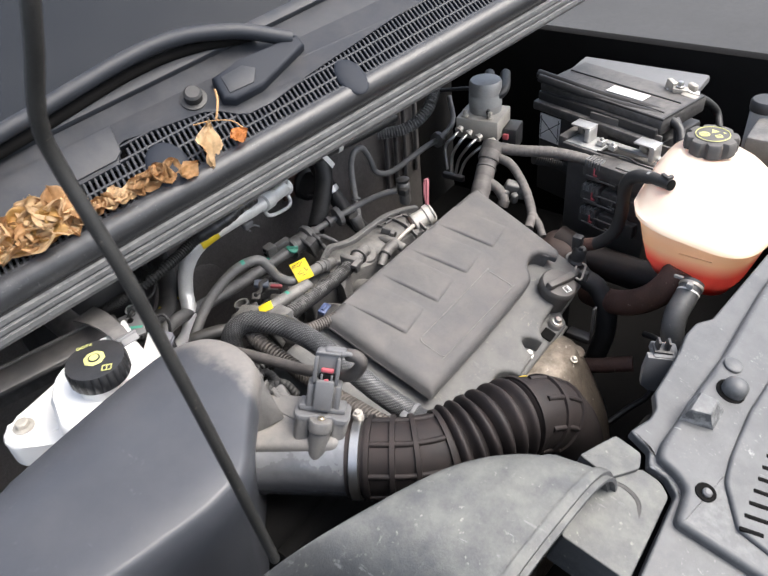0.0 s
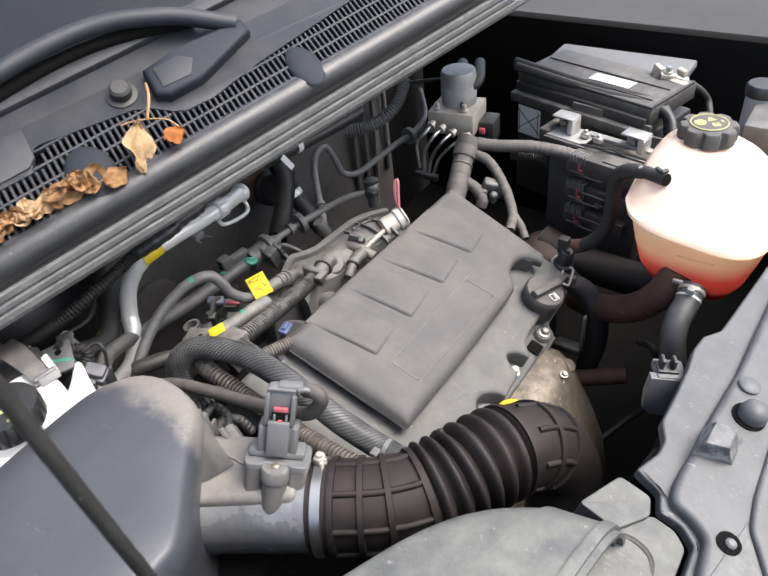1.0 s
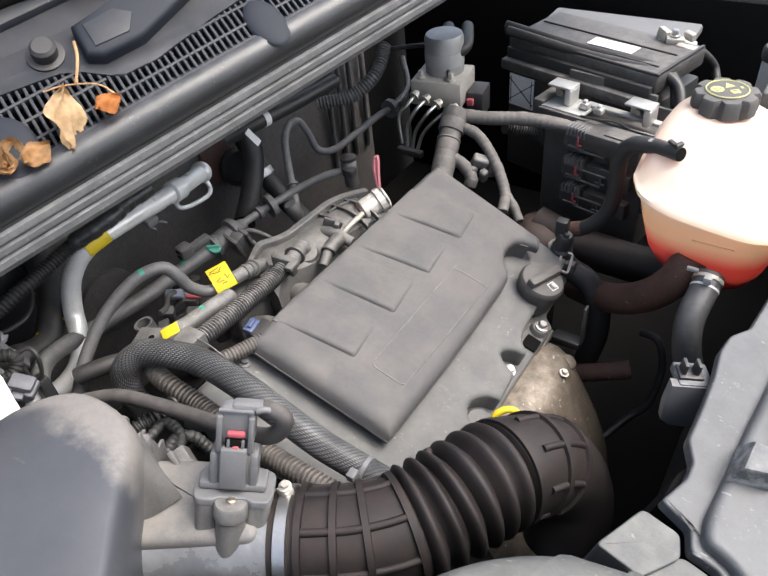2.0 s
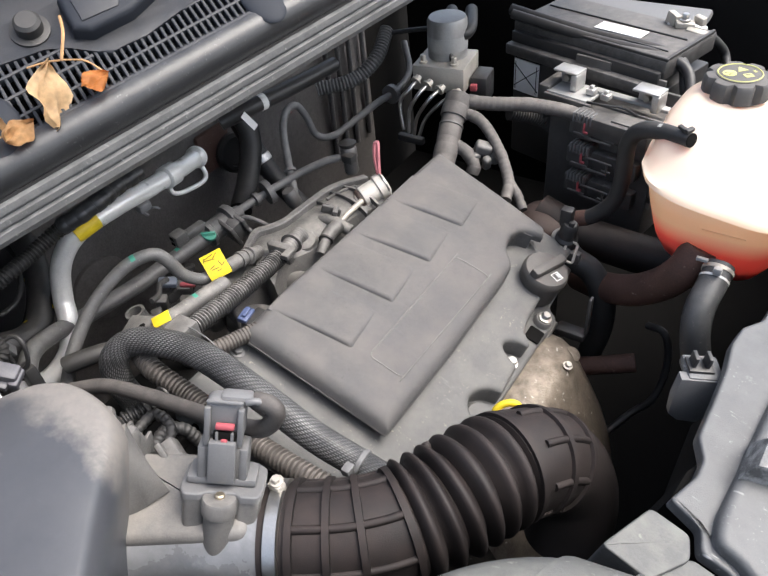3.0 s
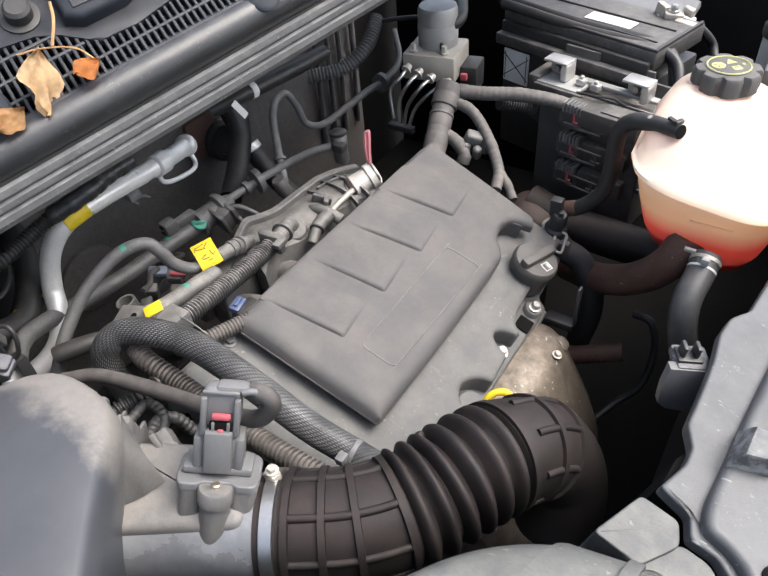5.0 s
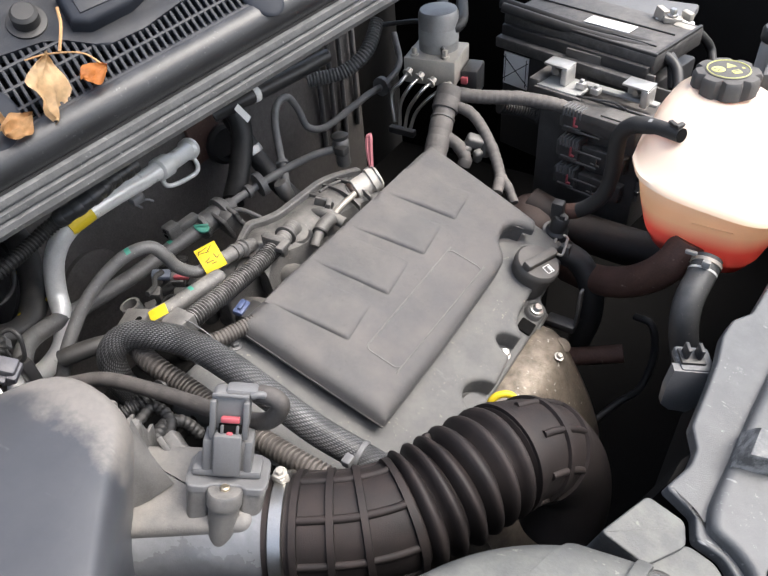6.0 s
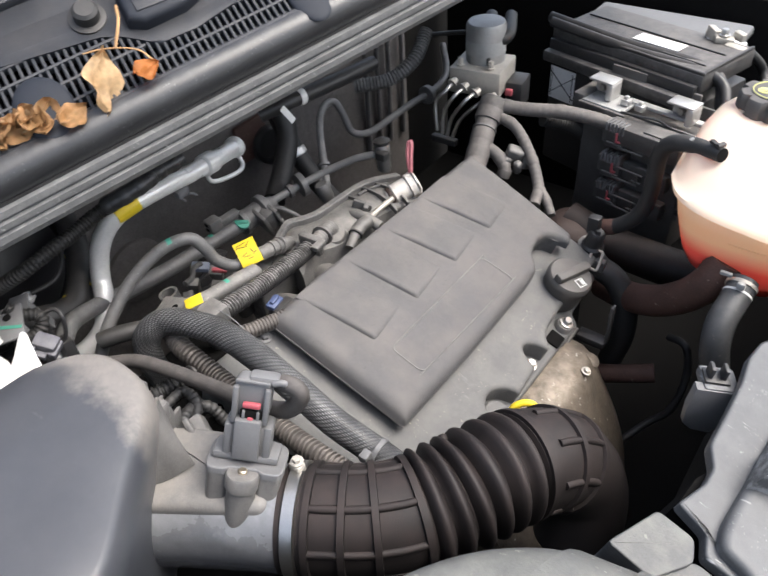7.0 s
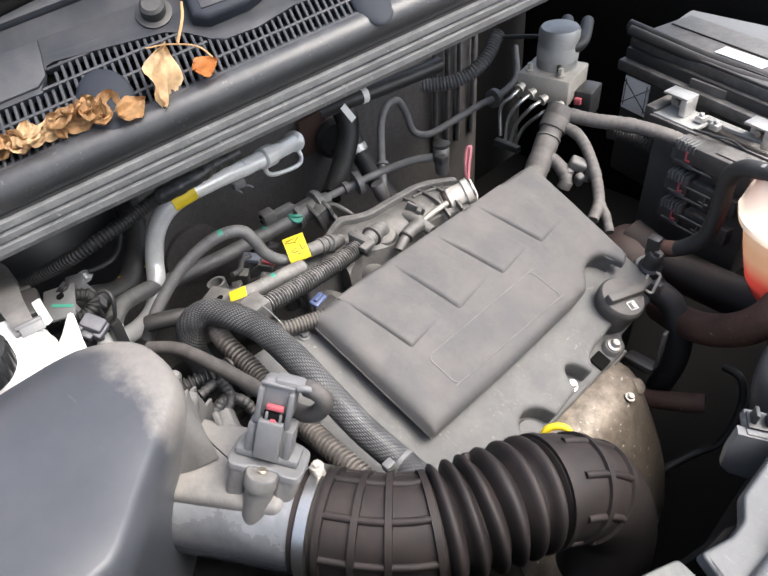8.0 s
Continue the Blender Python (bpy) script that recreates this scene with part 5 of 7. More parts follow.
for i, z in enumerate((0.852, 0.798, 0.745)):
    con = part("connector", join(block((0.036, 0.03, 0.042), (-0.014, -0.05, z), 0.003, FUSE), block((0.085, 0.02, 0.03), (0.038, -0.046, z - 0.004), 0.003, FUSE)), fuse_plastic, fuse)
    for k in range(6):
        part("rib", block((0.003, 0.02, 0.016), (-0.029 + 0.006 * k, -0.06, z + 0.016), 0.0008, FUSE), grey_plastic, con)
    part("red_lock", join(block((0.0028, 0.005, 0.014), (-0.008, -0.0695, z + 0.004), 0.001, FUSE), block((0.008, 0.005, 0.0035), (-0.005, -0.0695, z - 0.004), 0.001, FUSE)), red_plastic, con, "red lock slide")
    part("lever", join(join(block((0.05, 0.004, 0.003), (0.02, -0.067, z + 0.006), 0.001, FUSE), block((0.044, 0.004, 0.003), (0.016, -0.067, z - 0.014), 0.001, FUSE)), join(block((0.003, 0.004, 0.016), (0.037, -0.067, z - 0.003), 0.001, FUSE), block((0.016, 0.004, 0.003), (0.036, -0.067, z - 0.008), 0.001, FUSE))), dark_plastic, con, "grey lever frame")
    part("side_tongue", block((0.014, 0.012, 0.03), (-0.036, -0.05, z - 0.006), 0.003, FUSE), dark_plastic, con)
    part("latch_frame", join(block((0.026, 0.004, 0.003), (-0.014, -0.067, z + 0.009), 0.001, FUSE), block((0.03, 0.004, 0.003), (-0.012, -0.067, z - 0.011), 0.001, FUSE)), dark_plastic, con)
    part("ledge", block((0.05, 0.006, 0.0025), (0.055, -0.056, z + 0.0125), 0.0008, FUSE), dark_plastic, con)
for x, y in ((-0.082, -0.002), (0.055, 0.002)):
    post = part("terminal", join(join(block((0.044, 0.004, 0.03), (x, y + 0.012, 0.892), 0.0015, FUSE), block((0.044, 0.03, 0.004), (x, y, 0.907), 0.0015, FUSE)), block((0.012, 0.03, 0.028), (x + 0.017, y - 0.001, 0.892), 0.003, FUSE)), bright_metal, fuse, "bright bent metal terminal")
    part("nut", bolt_head(FUSE @ pose(x - 0.002, y + 0.006, 0.893, 90), 0.0062, 0.012), steel, post)
for x, y in ((-0.036, -0.008), (-0.008, -0.012)):
    part("nut", join(block((0.015, 0.014, 0.01), (x, y, 0.884), 0.002, FUSE), block((0.007, 0.007, 0.006), (x, y, 0.891), 0.0015, FUSE)), bright_metal, fuse, "square terminal nut")
side_strip = thing("fuse_side_strip", FUSE @ Vector((0.1, -0.03, 0.7)), "worn pale edge strip beside the fuse box", "strip")
part("strip", block((0.006, 0.018, 0.12), (0.104, -0.036, 0.795), 0.002, FUSE), dusty_plastic, side_strip)
for k in range(4):
    part("tooth", block((0.008, 0.02, 0.008), (0.104, -0.038, 0.752 + 0.027 * k), 0.0015, FUSE), black_plastic, side_strip)

battery = thing("battery", (-0.35, 1.38, 0.74), "black car battery with a dusty top and white labels", "battery")
BAT = pose(-0.358, 1.403, -0.006, 0, 0, -15)
part("case", block((0.285, 0.165, 0.2), (0, 0, 0.786), 0.006, BAT), black_plastic, battery)
part("front_ledge", block((0.296, 0.022, 0.02), (-0.006, -0.082, 0.894), 0.004, BAT), battery_plastic, battery, "worn front ledge")
part("ledge_shadow", block((0.29, 0.01, 0.02), (-0.006, -0.074, 0.912), 0.002, BAT), black_plastic, battery)
part("lid", block((0.3, 0.15, 0.032), (-0.006, 0.006, 0.922), 0.005, BAT), battery_plastic, battery, "dusty black lid")
part("lid_rim", join(block((0.3, 0.006, 0.006), (-0.006, -0.064, 0.939), 0.002, BAT), block((0.006, 0.14, 0.006), (0.14, 0.006, 0.939), 0.002, BAT)), black_plastic, battery)
for y in (-0.035, 0.02):
    part("lid_rib", block((0.27, 0.0035, 0.004), (-0.01, y, 0.9385), 0.0012, BAT), black_plastic, battery)
part("top_label", block((0.085, 0.03, 0.001), (0.022, -0.008, 0.9405), 0, BAT @ pose(0, 0, 0, 0, 0, 2)), white_paper, battery, "faded white label")
warn = part("front_label", block((0.055, 0.002, 0.06), (-0.11, -0.0835, 0.847), 0, BAT), white_paper, battery, "white warning label")
for r in (38, -38):
    part("print_bar", block((0.07, 0.0008, 0.0015), (0, 0, 0), 0, BAT @ pose(-0.11, -0.085, 0.847, 0, r, 0)), black_print, warn)
for x, z in ((-0.134, 0.847), (-0.087, 0.847)):
    part("print_bar", block((0.0012, 0.0008, 0.052), (x, -0.085, z), 0, BAT), black_print, warn)
part("case_slot", block((0.06, 0.004, 0.008), (-0.105, -0.084, 0.884), 0.001, BAT), shade_black, battery)
hose("battery_cable", [(-0.536, 1.387, 0.945), (-0.383, 1.368, 0.93), (-0.268, 1.358, 0.924), (-0.224, 1.348, 0.912), (-0.203, 1.315, 0.879)], 0.0095, black_plastic, "black cable across the battery top", "cable")
hose("battery_cable", [(x + 0.012, y - 0.02, z) for x, y, z in [(-0.536, 1.387, 0.945), (-0.383, 1.368, 0.93), (-0.268, 1.358, 0.924), (-0.224, 1.348, 0.912), (-0.203, 1.315, 0.879)]], 0.0085, black_plastic, "black cable along the battery edge", "cable")
hose("ground_cable", [(-0.246, 1.46, 0.908), (-0.226, 1.514, 0.895), (-0.201, 1.57, 0.849), (-0.184, 1.554, 0.819)], 0.008, rubber, "black ground cable behind the battery", "cable")
part("battery_clamp", join(block((0.04, 0.025, 0.02), (-0.26, 1.455, 0.925), 0.004), block((0.03, 0.018, 0.01), (-0.235, 1.47, 0.92), 0.003)), aluminium, None, "bright battery pole clamp", 40, "clamp")
pole = thing("battery_terminal", (-0.25, 1.45, 0.92), "cluttered metal battery terminal with cable lugs", "terminal")
for size, at, turn in (((0.03, 0.014, 0.01), (-0.25, 1.44, 0.937), 20), ((0.012, 0.024, 0.02), (-0.272, 1.45, 0.94), 50), ((0.02, 0.01, 0.014), (-0.23, 1.452, 0.942), -30), ((0.04, 0.014, 0.008), (-0.225, 1.43, 0.93), -10)):
    part("lug", block(size, (0, 0, 0), 0.002, pose(*at, 8, 5, turn)), abs_metal, pole)
part("nut", bolt_head(pose(-0.252, 1.442, 0.942), 0.006, 0.012), steel, pole)
structure("trim_far_ledge", block((0.3, 0.2, 0.02), (-0.40, 1.58, 0.87), 0.006), grey_plastic, "pale grey wing ledge behind the battery", "trim")

brake_unit = thing("brake_hydraulic_unit", (-0.585, 1.24, 0.86), "grey metal brake hydraulic unit with a motor", "hydraulic unit")
ABS = pose(-0.586, 1.235, 0.0, 0, 0, 10)
part("valve_block", block((0.092, 0.085, 0.045), (0, 0, 0.888), 0.003, ABS), abs_metal, brake_unit, "machined metal block")
motor = part("motor", lathe([(0.034, 0.0), (0.034, 0.06), (0.031, 0.066), (0.02, 0.068)], ABS @ pose(0.0, 0.012, 0.91)), motor_metal, brake_unit, "dull silver cylindrical motor")
part("print_bar", lathe([(0.0342, 0), (0.0345, 0.001), (0.0345, 0.022), (0.0342, 0.023)], ABS @ pose(0.0, 0.012, 0.925)), pale_plastic, motor)
for x in (-0.03, 0.025):
    part("fitting", bolt_head(ABS @ pose(x, -0.03, 0.911), 0.005, 0.014), abs_metal, brake_unit)
part("red_tab", block((0.012, 0.008, 0.012), (0.056, -0.02, 0.87), 0.002, ABS), red_plastic, brake_unit)
part("plug", block((0.03, 0.05, 0.05), (0.062, 0.01, 0.86), 0.004, ABS), black_plastic, brake_unit)
for points in ([(-0.603, 1.161, 0.895), (-0.605, 1.144, 0.888), (-0.619, 1.135, 0.867), (-0.611, 1.127, 0.821)], [(-0.583, 1.164, 0.89), (-0.588, 1.143, 0.882), (-0.602, 1.136, 0.854), (-0.602, 1.129, 0.816)], [(-0.562, 1.167, 0.884), (-0.568, 1.146, 0.877), (-0.588, 1.138, 0.845), (-0.594, 1.132, 0.811)], [(-0.539, 1.179, 0.876), (-0.552, 1.152, 0.869), (-0.576, 1.143, 0.84), (-0.586, 1.135, 0.808)]):
    line = thing("brake_line", points[0], "thin metal brake line with a union nut", "pipe", "brake lines of the hydraulic unit")
    part("pipe", tube(points, 0.0032, 0.004, 10), steel, line)
    part("union_nut", bolt_head(aimed(points[0], Vector(points[0]) - Vector(points[1])), 0.0058, 0.012), abs_metal, line, "stained union nut")
part("line_clip", block((0.05, 0.012, 0.012), (-0.597, 1.128, 0.806), 0.002, pose(0, 0, 0)), black_plastic, None, "black clip holding the brake lines", 40, "clip")
hose("unit_hose", [(-0.622, 1.324, 0.954), (-0.581, 1.258, 0.954), (-0.562, 1.25, 0.947), (-0.559, 1.274, 0.951), (-0.594, 1.345, 0.951)], 0.011, rubber, "black looped hose over the hydraulic unit")
hose("unit_pipe", [(-0.696, 1.241, 0.935), (-0.631, 1.257, 0.945), (-0.589, 1.246, 0.949), (-0.563, 1.216, 0.915)], 0.004, black_plastic, "thin black pipe over the hydraulic unit", "pipe")

bottle = thing("washer_filler", (-0.09, 1.37, 0.85), "grey washer bottle neck with a black cap", "filler neck")
part("neck", lathe([(0.024, 0), (0.024, 0.1), (0.022, 0.105)], pose(-0.082, 1.38, 0.85)), pale_plastic, bottle)
part("cap", lathe([(0.026, 0), (0.027, 0.004), (0.027, 0.016), (0.024, 0.02)], pose(-0.082, 1.38, 0.953)), black_plastic, bottle, "black snap cap")
part("side_box", block((0.11, 0.09, 0.06), (-0.03, 1.31, 0.92), 0.006), dark_plastic, bottle)

# ---- wiring harness behind the engine ----
TRUNK = [(-0.496, 1.052, 0.802), (-0.507, 1.093, 0.831), (-0.517, 1.132, 0.857), (-0.522, 1.165, 0.882)]
harness = thing("wiring_harness", TRUNK[1], "thick tape-wrapped wiring harness branching behind the engine", "harness")
part("trunk", tube(TRUNK, lambda s: 0.0185 + 0.004 * ramp(s, 0.7, 0.95), 0.004, 20), tape_wrap, harness, "thick taped trunk")
for points, r in (([(-0.522, 1.16, 0.878), (-0.473, 1.176, 0.874), (-0.415, 1.199, 0.873), (-0.364, 1.219, 0.864), (-0.333, 1.229, 0.852)], 0.0115), ([(-0.505, 1.149, 0.865), (-0.471, 1.147, 0.855), (-0.432, 1.127, 0.827), (-0.397, 1.093, 0.797), (-0.386, 1.06, 0.783)], 0.0092), ([(-0.397, 1.093, 0.797), (-0.376, 1.08, 0.786), (-0.357, 1.062, 0.773)], 0.007), ([(-0.504, 1.104, 0.832), (-0.479, 1.104, 0.823), (-0.461, 1.099, 0.806), (-0.461, 1.094, 0.794)], 0.0105)):
    part("branch", tube(points, r, 0.005, 16, (0.0095, 0.0005)), tape_wrap, harness)
    for at in (0.12, 0.55, 0.9):
        part("tape_band", ring_on(points, at, r, 0.014, 0.0004), tape_wrap, harness)
for at in (0.3, 0.52, 0.8):
    part("tape_band", ring_on(TRUNK, at, 0.0186 + (0.003 if at > 0.7 else 0), 0.02, 0.0006), tape_wrap, harness)
part("cable_tie", ring_on(TRUNK, 0.62, 0.0188, 0.004, 0.0014), dark_plastic, harness, "grey cable tie")
hose("harness_branch", [(-0.451, 1.205, 0.849), (-0.418, 1.241, 0.83), (-0.395, 1.264, 0.806), (-0.376, 1.279, 0.777)], 0.013, rubber, "black corrugated harness behind the fuse box", "harness", (0.005, 0.0025))
plugs = thing("harness_plugs", (-0.455, 1.12, 0.8), "cluster of grey harness plugs", "connector")
for at, size, turn in (((-0.455, 1.12, 0.826), (0.028, 0.02, 0.02), 30), ((-0.436, 1.126, 0.814), (0.016, 0.018, 0.028), 55), ((-0.47, 1.13, 0.806), (0.022, 0.02, 0.02), 10), ((-0.445, 1.112, 0.806), (0.014, 0.014, 0.026), -20), ((-0.462, 1.106, 0.815), (0.016, 0.012, 0.016), 70)):
    part("plug", block(size, (0, 0, 0), 0.005, pose(*at, 14, 20, turn), 3), dark_plastic, plugs)
hose("bulkhead_conduit", [(-0.777, 1.108, 0.872), (-0.73, 1.153, 0.878), (-0.707, 1.198, 0.902), (-0.717, 1.254, 0.932)], 0.013, hose_rubber, "corrugated grey conduit under the cowl", "conduit", (0.006, 0.0018))

# ---- intake manifold and bulkhead hoses ----
manifold = thing("intake_manifold", (-0.6, 0.8, 0.72), "dusty grey plastic intake manifold with a raised flange and curved ribs", "manifold")
RIM = [(-0.634, 0.742, 0.818), (-0.641, 0.76, 0.82), (-0.647, 0.782, 0.821), (-0.637, 0.8, 0.82), (-0.627, 0.823, 0.82), (-0.625, 0.85, 0.82), (-0.622, 0.89, 0.82), (-0.619, 0.917, 0.82), (-0.607, 0.945, 0.82), (-0.586, 0.977, 0.818)]
ACROSS = Vector((0.962, -0.275, 0))
HUMP = ((-0.004, -0.06), (-0.003, -0.01), (0.006, -0.007), (0.02, -0.003), (0.036, -0.003), (0.05, -0.008), (0.062, -0.02), (0.07, -0.06))


def hump_at(way):
    """Height of the manifold's top below its flange, across it."""
    return float(np.interp(way, [w for w, _ in HUMP], [h for _, h in HUMP]))


rim_line, _ = curve_points(RIM, 0.006)
part("plenum", loft([[q + ACROSS * w + Vector((0, 0, h - 0.03 * ramp(q.y, 0.972, 0.985) - 0.006 * (1 - ramp(q.y, 0.742, 0.76)))) for w, h in HUMP] for q in rim_line]), manifold_plastic, manifold, "dusty curved manifold body", 30)
part("flange", loft([[q + ACROSS * w + Vector((0, 0, h)) for w, h in ((-0.009, -0.012), (-0.0095, 0.0), (-0.008, 0.0018), (0.0005, 0.0018), (0.002, 0.0), (0.002, -0.012))] for q in rim_line]), manifold_plastic, manifold, "raised wavy flange", 30)
for y, first, last in ((0.888, 0.0, 0.036), (0.917, 0.0, 0.062), (0.944, 0.002, 0.058)):
    q = min(rim_line, key=lambda v: abs(v.y - y))
    part("rib", loft([[q + ACROSS * w + Vector((0.002 * k, side + 0.12 * w * w / 0.06, hump_at(w) + h)) for side, h in ((-0.002, -0.004), (-0.002, 0.006), (0.002, 0.006), (0.002, -0.004))] for k, w in enumerate(np.linspace(first, last, 9))]), dark_plastic, manifold, "dark raised rib", 30)
inner = [q + ACROSS * 0.014 + Vector((0, 0, -0.002)) for q in rim_line if 0.9 < q.y < 0.955]
part("rib", tube(inner, 0.0024, 0.005, 8), dark_plastic, manifold, "dark raised rib")
SHELF = [(-0.646, 0.676), (-0.64, 0.748), (-0.6, 0.74), (-0.594, 0.662)]
part("shelf", round_plate(rounded(SHELF, 0.008), 0.72, 0.802, 0.005), manifold_plastic, manifold, "dusty lower shelf")
STUB = [(-0.614, 0.688, 0.838), (-0.612, 0.716, 0.834), (-0.618, 0.75, 0.818)]
part("stub_pipe", tube(STUB, 0.0098, 0.005, 18), manifold_plastic, manifold, "dusty pipe stub")
for at, thick in ((0.34, 0.0018), (0.5, 0.0014), (0.62, 0.003)):
    part("stub_collar", ring_on(STUB, at, 0.0098, 0.005, thick), manifold_plastic, manifold)
part("corner_post", lathe([(0.015, -0.05), (0.015, 0.0), (0.013, 0.004), (0.008, 0.005)], pose(-0.618, 0.752, 0.806, 0, 10, 0), 24), manifold_plastic, manifold)
part("conduit_boss", lathe([(0.019, -0.04), (0.019, 0.002), (0.0165, 0.006), (0.01, 0.007)], pose(-0.586, 0.81, 0.806, 14, 16, 0), 28), manifold_plastic, manifold, "round boss at the conduit end")
RAIL = [(-0.613, 0.56, 0.842), (-0.606, 0.584, 0.84), (-0.6, 0.617, 0.84), (-0.595, 0.651, 0.839), (-0.591, 0.668, 0.837)]
part("fuel_rail", tube(RAIL, lambda v: 0.011 * math.sqrt(max(0.05, 1 - (ramp(v, 0.9, 1.0) * 0.98) ** 2)), 0.003, 18), manifold_plastic, manifold, "dusty rail with a rounded end")
part("green_mark", dab_on(RAIL, 0.52, 0.011, 0.005, -105, -65, 0.0006), green_plastic, manifold, "green paint mark")
for y in (0.60, 0.68, 0.76, 0.84):
    part("runner", tube([(-0.62, y, 0.745), (-0.56, y + 0.01, 0.765), (-0.5, y + 0.01, 0.745)], 0.018, 0.006, 14), dark_plastic, manifold)
part("wire_arch", join(block((0.03, 0.006, 0.014), (0, 0, 0), 0.002, pose(-0.583, 0.876, 0.82, 0, 20, 28)), block((0.008, 0.018, 0.016), (0, 0, 0), 0.002, pose(-0.574, 0.873, 0.82, 0, 20, 28))), dark_plastic, manifold, "arched cable guide")
part("injector", tube([(-0.596, 0.858, 0.804), (-0.586, 0.86, 0.812), (-0.566, 0.862, 0.812), (-0.54, 0.864, 0.804)], 0.0088, 0.004, 16), manifold_plastic, manifold)
PLUG = [(-0.549, 0.802, 0.802), (-0.552, 0.815, 0.809), (-0.556, 0.834, 0.814), (-0.556, 0.856, 0.814)]
part("injector_plug", tube(PLUG, lambda v: 0.0075 if v < 0.42 else 0.0105, 0.003, 16), dark_plastic, manifold, "connector with a dark seal")
part("seal_ring", ring_on(PLUG, 0.43, 0.0105, 0.003, 0.0006), rubber, manifold)
silver = thing("pressure_sensor", (-0.56, 0.945, 0.81), "bright metal pressure sensor on the manifold", "sensor")
SENSE = aimed((-0.573, 0.928, 0.806), (0.028, 0.042, 0.018))
part("stem", tube([(-0.56, 0.864, 0.812), (-0.556, 0.882, 0.819), (-0.553, 0.914, 0.822)], 0.0045), abs_metal, silver)
part("body", lathe([(0.007, -0.004), (0.0135, 0.0), (0.0135, 0.008), (0.0175, 0.011), (0.0175, 0.036), (0.0205, 0.038), (0.0205, 0.05), (0.014, 0.054)], SENSE), sensor_metal, silver, "dusty pale metal body")
part("collar", lathe([(0.015, 0.002), (0.0165, 0.004), (0.0165, 0.008), (0.015, 0.01)], SENSE), brown_metal, silver, "brown stained collar")
part("bail", tube([SENSE @ Vector((0.021 * math.cos(a), 0.021 * math.sin(a), 0.05)) for a in (0, 0.5, 1, 1.5, 2, 2.5, 3.1)], 0.0015, 0.003, 8), steel, silver)
LOOP = [(-0.553, 0.963, 0.838), (-0.559, 0.966, 0.865), (-0.563, 0.974, 0.882), (-0.563, 0.979, 0.888), (-0.559, 0.977, 0.882), (-0.555, 0.969, 0.864), (-0.552, 0.963, 0.838)]
pull = thing("pull_loop", LOOP[0], "faded pink plastic pull loop on the manifold", "loop")
part("band", loft([[Vector(p) + Vector(o) for o in ((-0.0014, -0.003, 0), (0.0014, -0.003, 0), (0.0014, 0.003, 0), (-0.0014, 0.003, 0))] for p in curve_points(LOOP, 0.004)[0]]), pink_strap, pull)

hose("cover_conduit", [(-0.51, 0.544, 0.86), (-0.501, 0.564, 0.858), (-0.494, 0.584, 0.856), (-0.485, 0.607, 0.855)], 0.0098, brown_conduit, "dusty corrugated conduit beneath the engine cover edge", "conduit", (0.0042, 0.0011), 18)
hose("cable_tie", [(-0.543, 0.554, 0.88), (-0.526, 0.554, 0.88), (-0.509, 0.554, 0.876), (-0.501, 0.555, 0.869)], 0.0009, grey_plastic, "grey loose cable tie end on the conduit", "cable tie", None, 6)
hose("coil_wire", [(-0.625, 0.574, 0.865), (-0.631, 0.59, 0.861), (-0.645, 0.604, 0.86), (-0.646, 0.618, 0.859)], 0.0035, rubber, "thin black wire looping over the manifold", "wire", None, 8)
clip = thing("stand_bracket", (-0.602, 0.54, 0.86), "grey plastic bracket with a hollow post beside the braided hose", "bracket")
TAB = pose(-0.6, 0.537, 0.868, 12, -14, 10)
part("plate", block((0.05, 0.026, 0.004), (0, 0, 0), 0.0015, TAB), dark_plastic, clip)
part("hole", lathe([(0.0045, 0), (0.0045, 0.0006)], TAB @ pose(0.004, -0.003, 0.0021), 18), shade_black, clip, "dark bolt hole")
part("foot", block((0.012, 0.012, 0.09), (0.004, 0.006, -0.046), 0.002, TAB), dark_plastic, clip)

AC = [(-0.746, 0.441, 0.768), (-0.732, 0.472, 0.779), (-0.731, 0.501, 0.796), (-0.744, 0.522, 0.825), (-0.758, 0.534, 0.843), (-0.761, 0.548, 0.877), (-0.753, 0.563, 0.905), (-0.744, 0.582, 0.922), (-0.74, 0.604, 0.927), (-0.74, 0.655, 0.925), (-0.75, 0.706, 0.914), (-0.754, 0.745, 0.91), (-0.766, 0.784, 0.901), (-0.775, 0.812, 0.896)]
ac = thing("air_conditioning_pipe", AC[5], "bent aluminium pipe with a yellow label", "pipe")
part("pipe", tube(AC, 0.0126, 0.004, 24), aluminium, ac)
part("yellow_label", ring_on(AC, 0.518, 0.0127, 0.034, 0.0005), yellow_paper, ac, "yellow printed label")
for at, wide in ((0.528, 0.009), (0.507, 0.007)):
    part("print_bar", dab_on(AC, at, 0.0133, wide, -80, -68, 0.0003), black_print, ac)
part("joint_sleeve", ring_on(AC, 0.845, 0.0126, 0.027, 0.0036), aluminium, ac, "wider joint sleeve")
part("end_flange", lathe([(0.0126, -0.004), (0.0165, 0.0), (0.0165, 0.006), (0.012, 0.009)], aimed((-0.775, 0.812, 0.896), (-0.35, 0.85, -0.2)), 28), aluminium, ac, "flat end flange")
part("loop_bracket", tube([(-0.755, 0.739, 0.898), (-0.754, 0.741, 0.883), (-0.755, 0.76, 0.873), (-0.764, 0.803, 0.862), (-0.777, 0.823, 0.861), (-0.786, 0.825, 0.876)], 0.0036, 0.004, 10), aluminium, ac, "bent wire bracket")
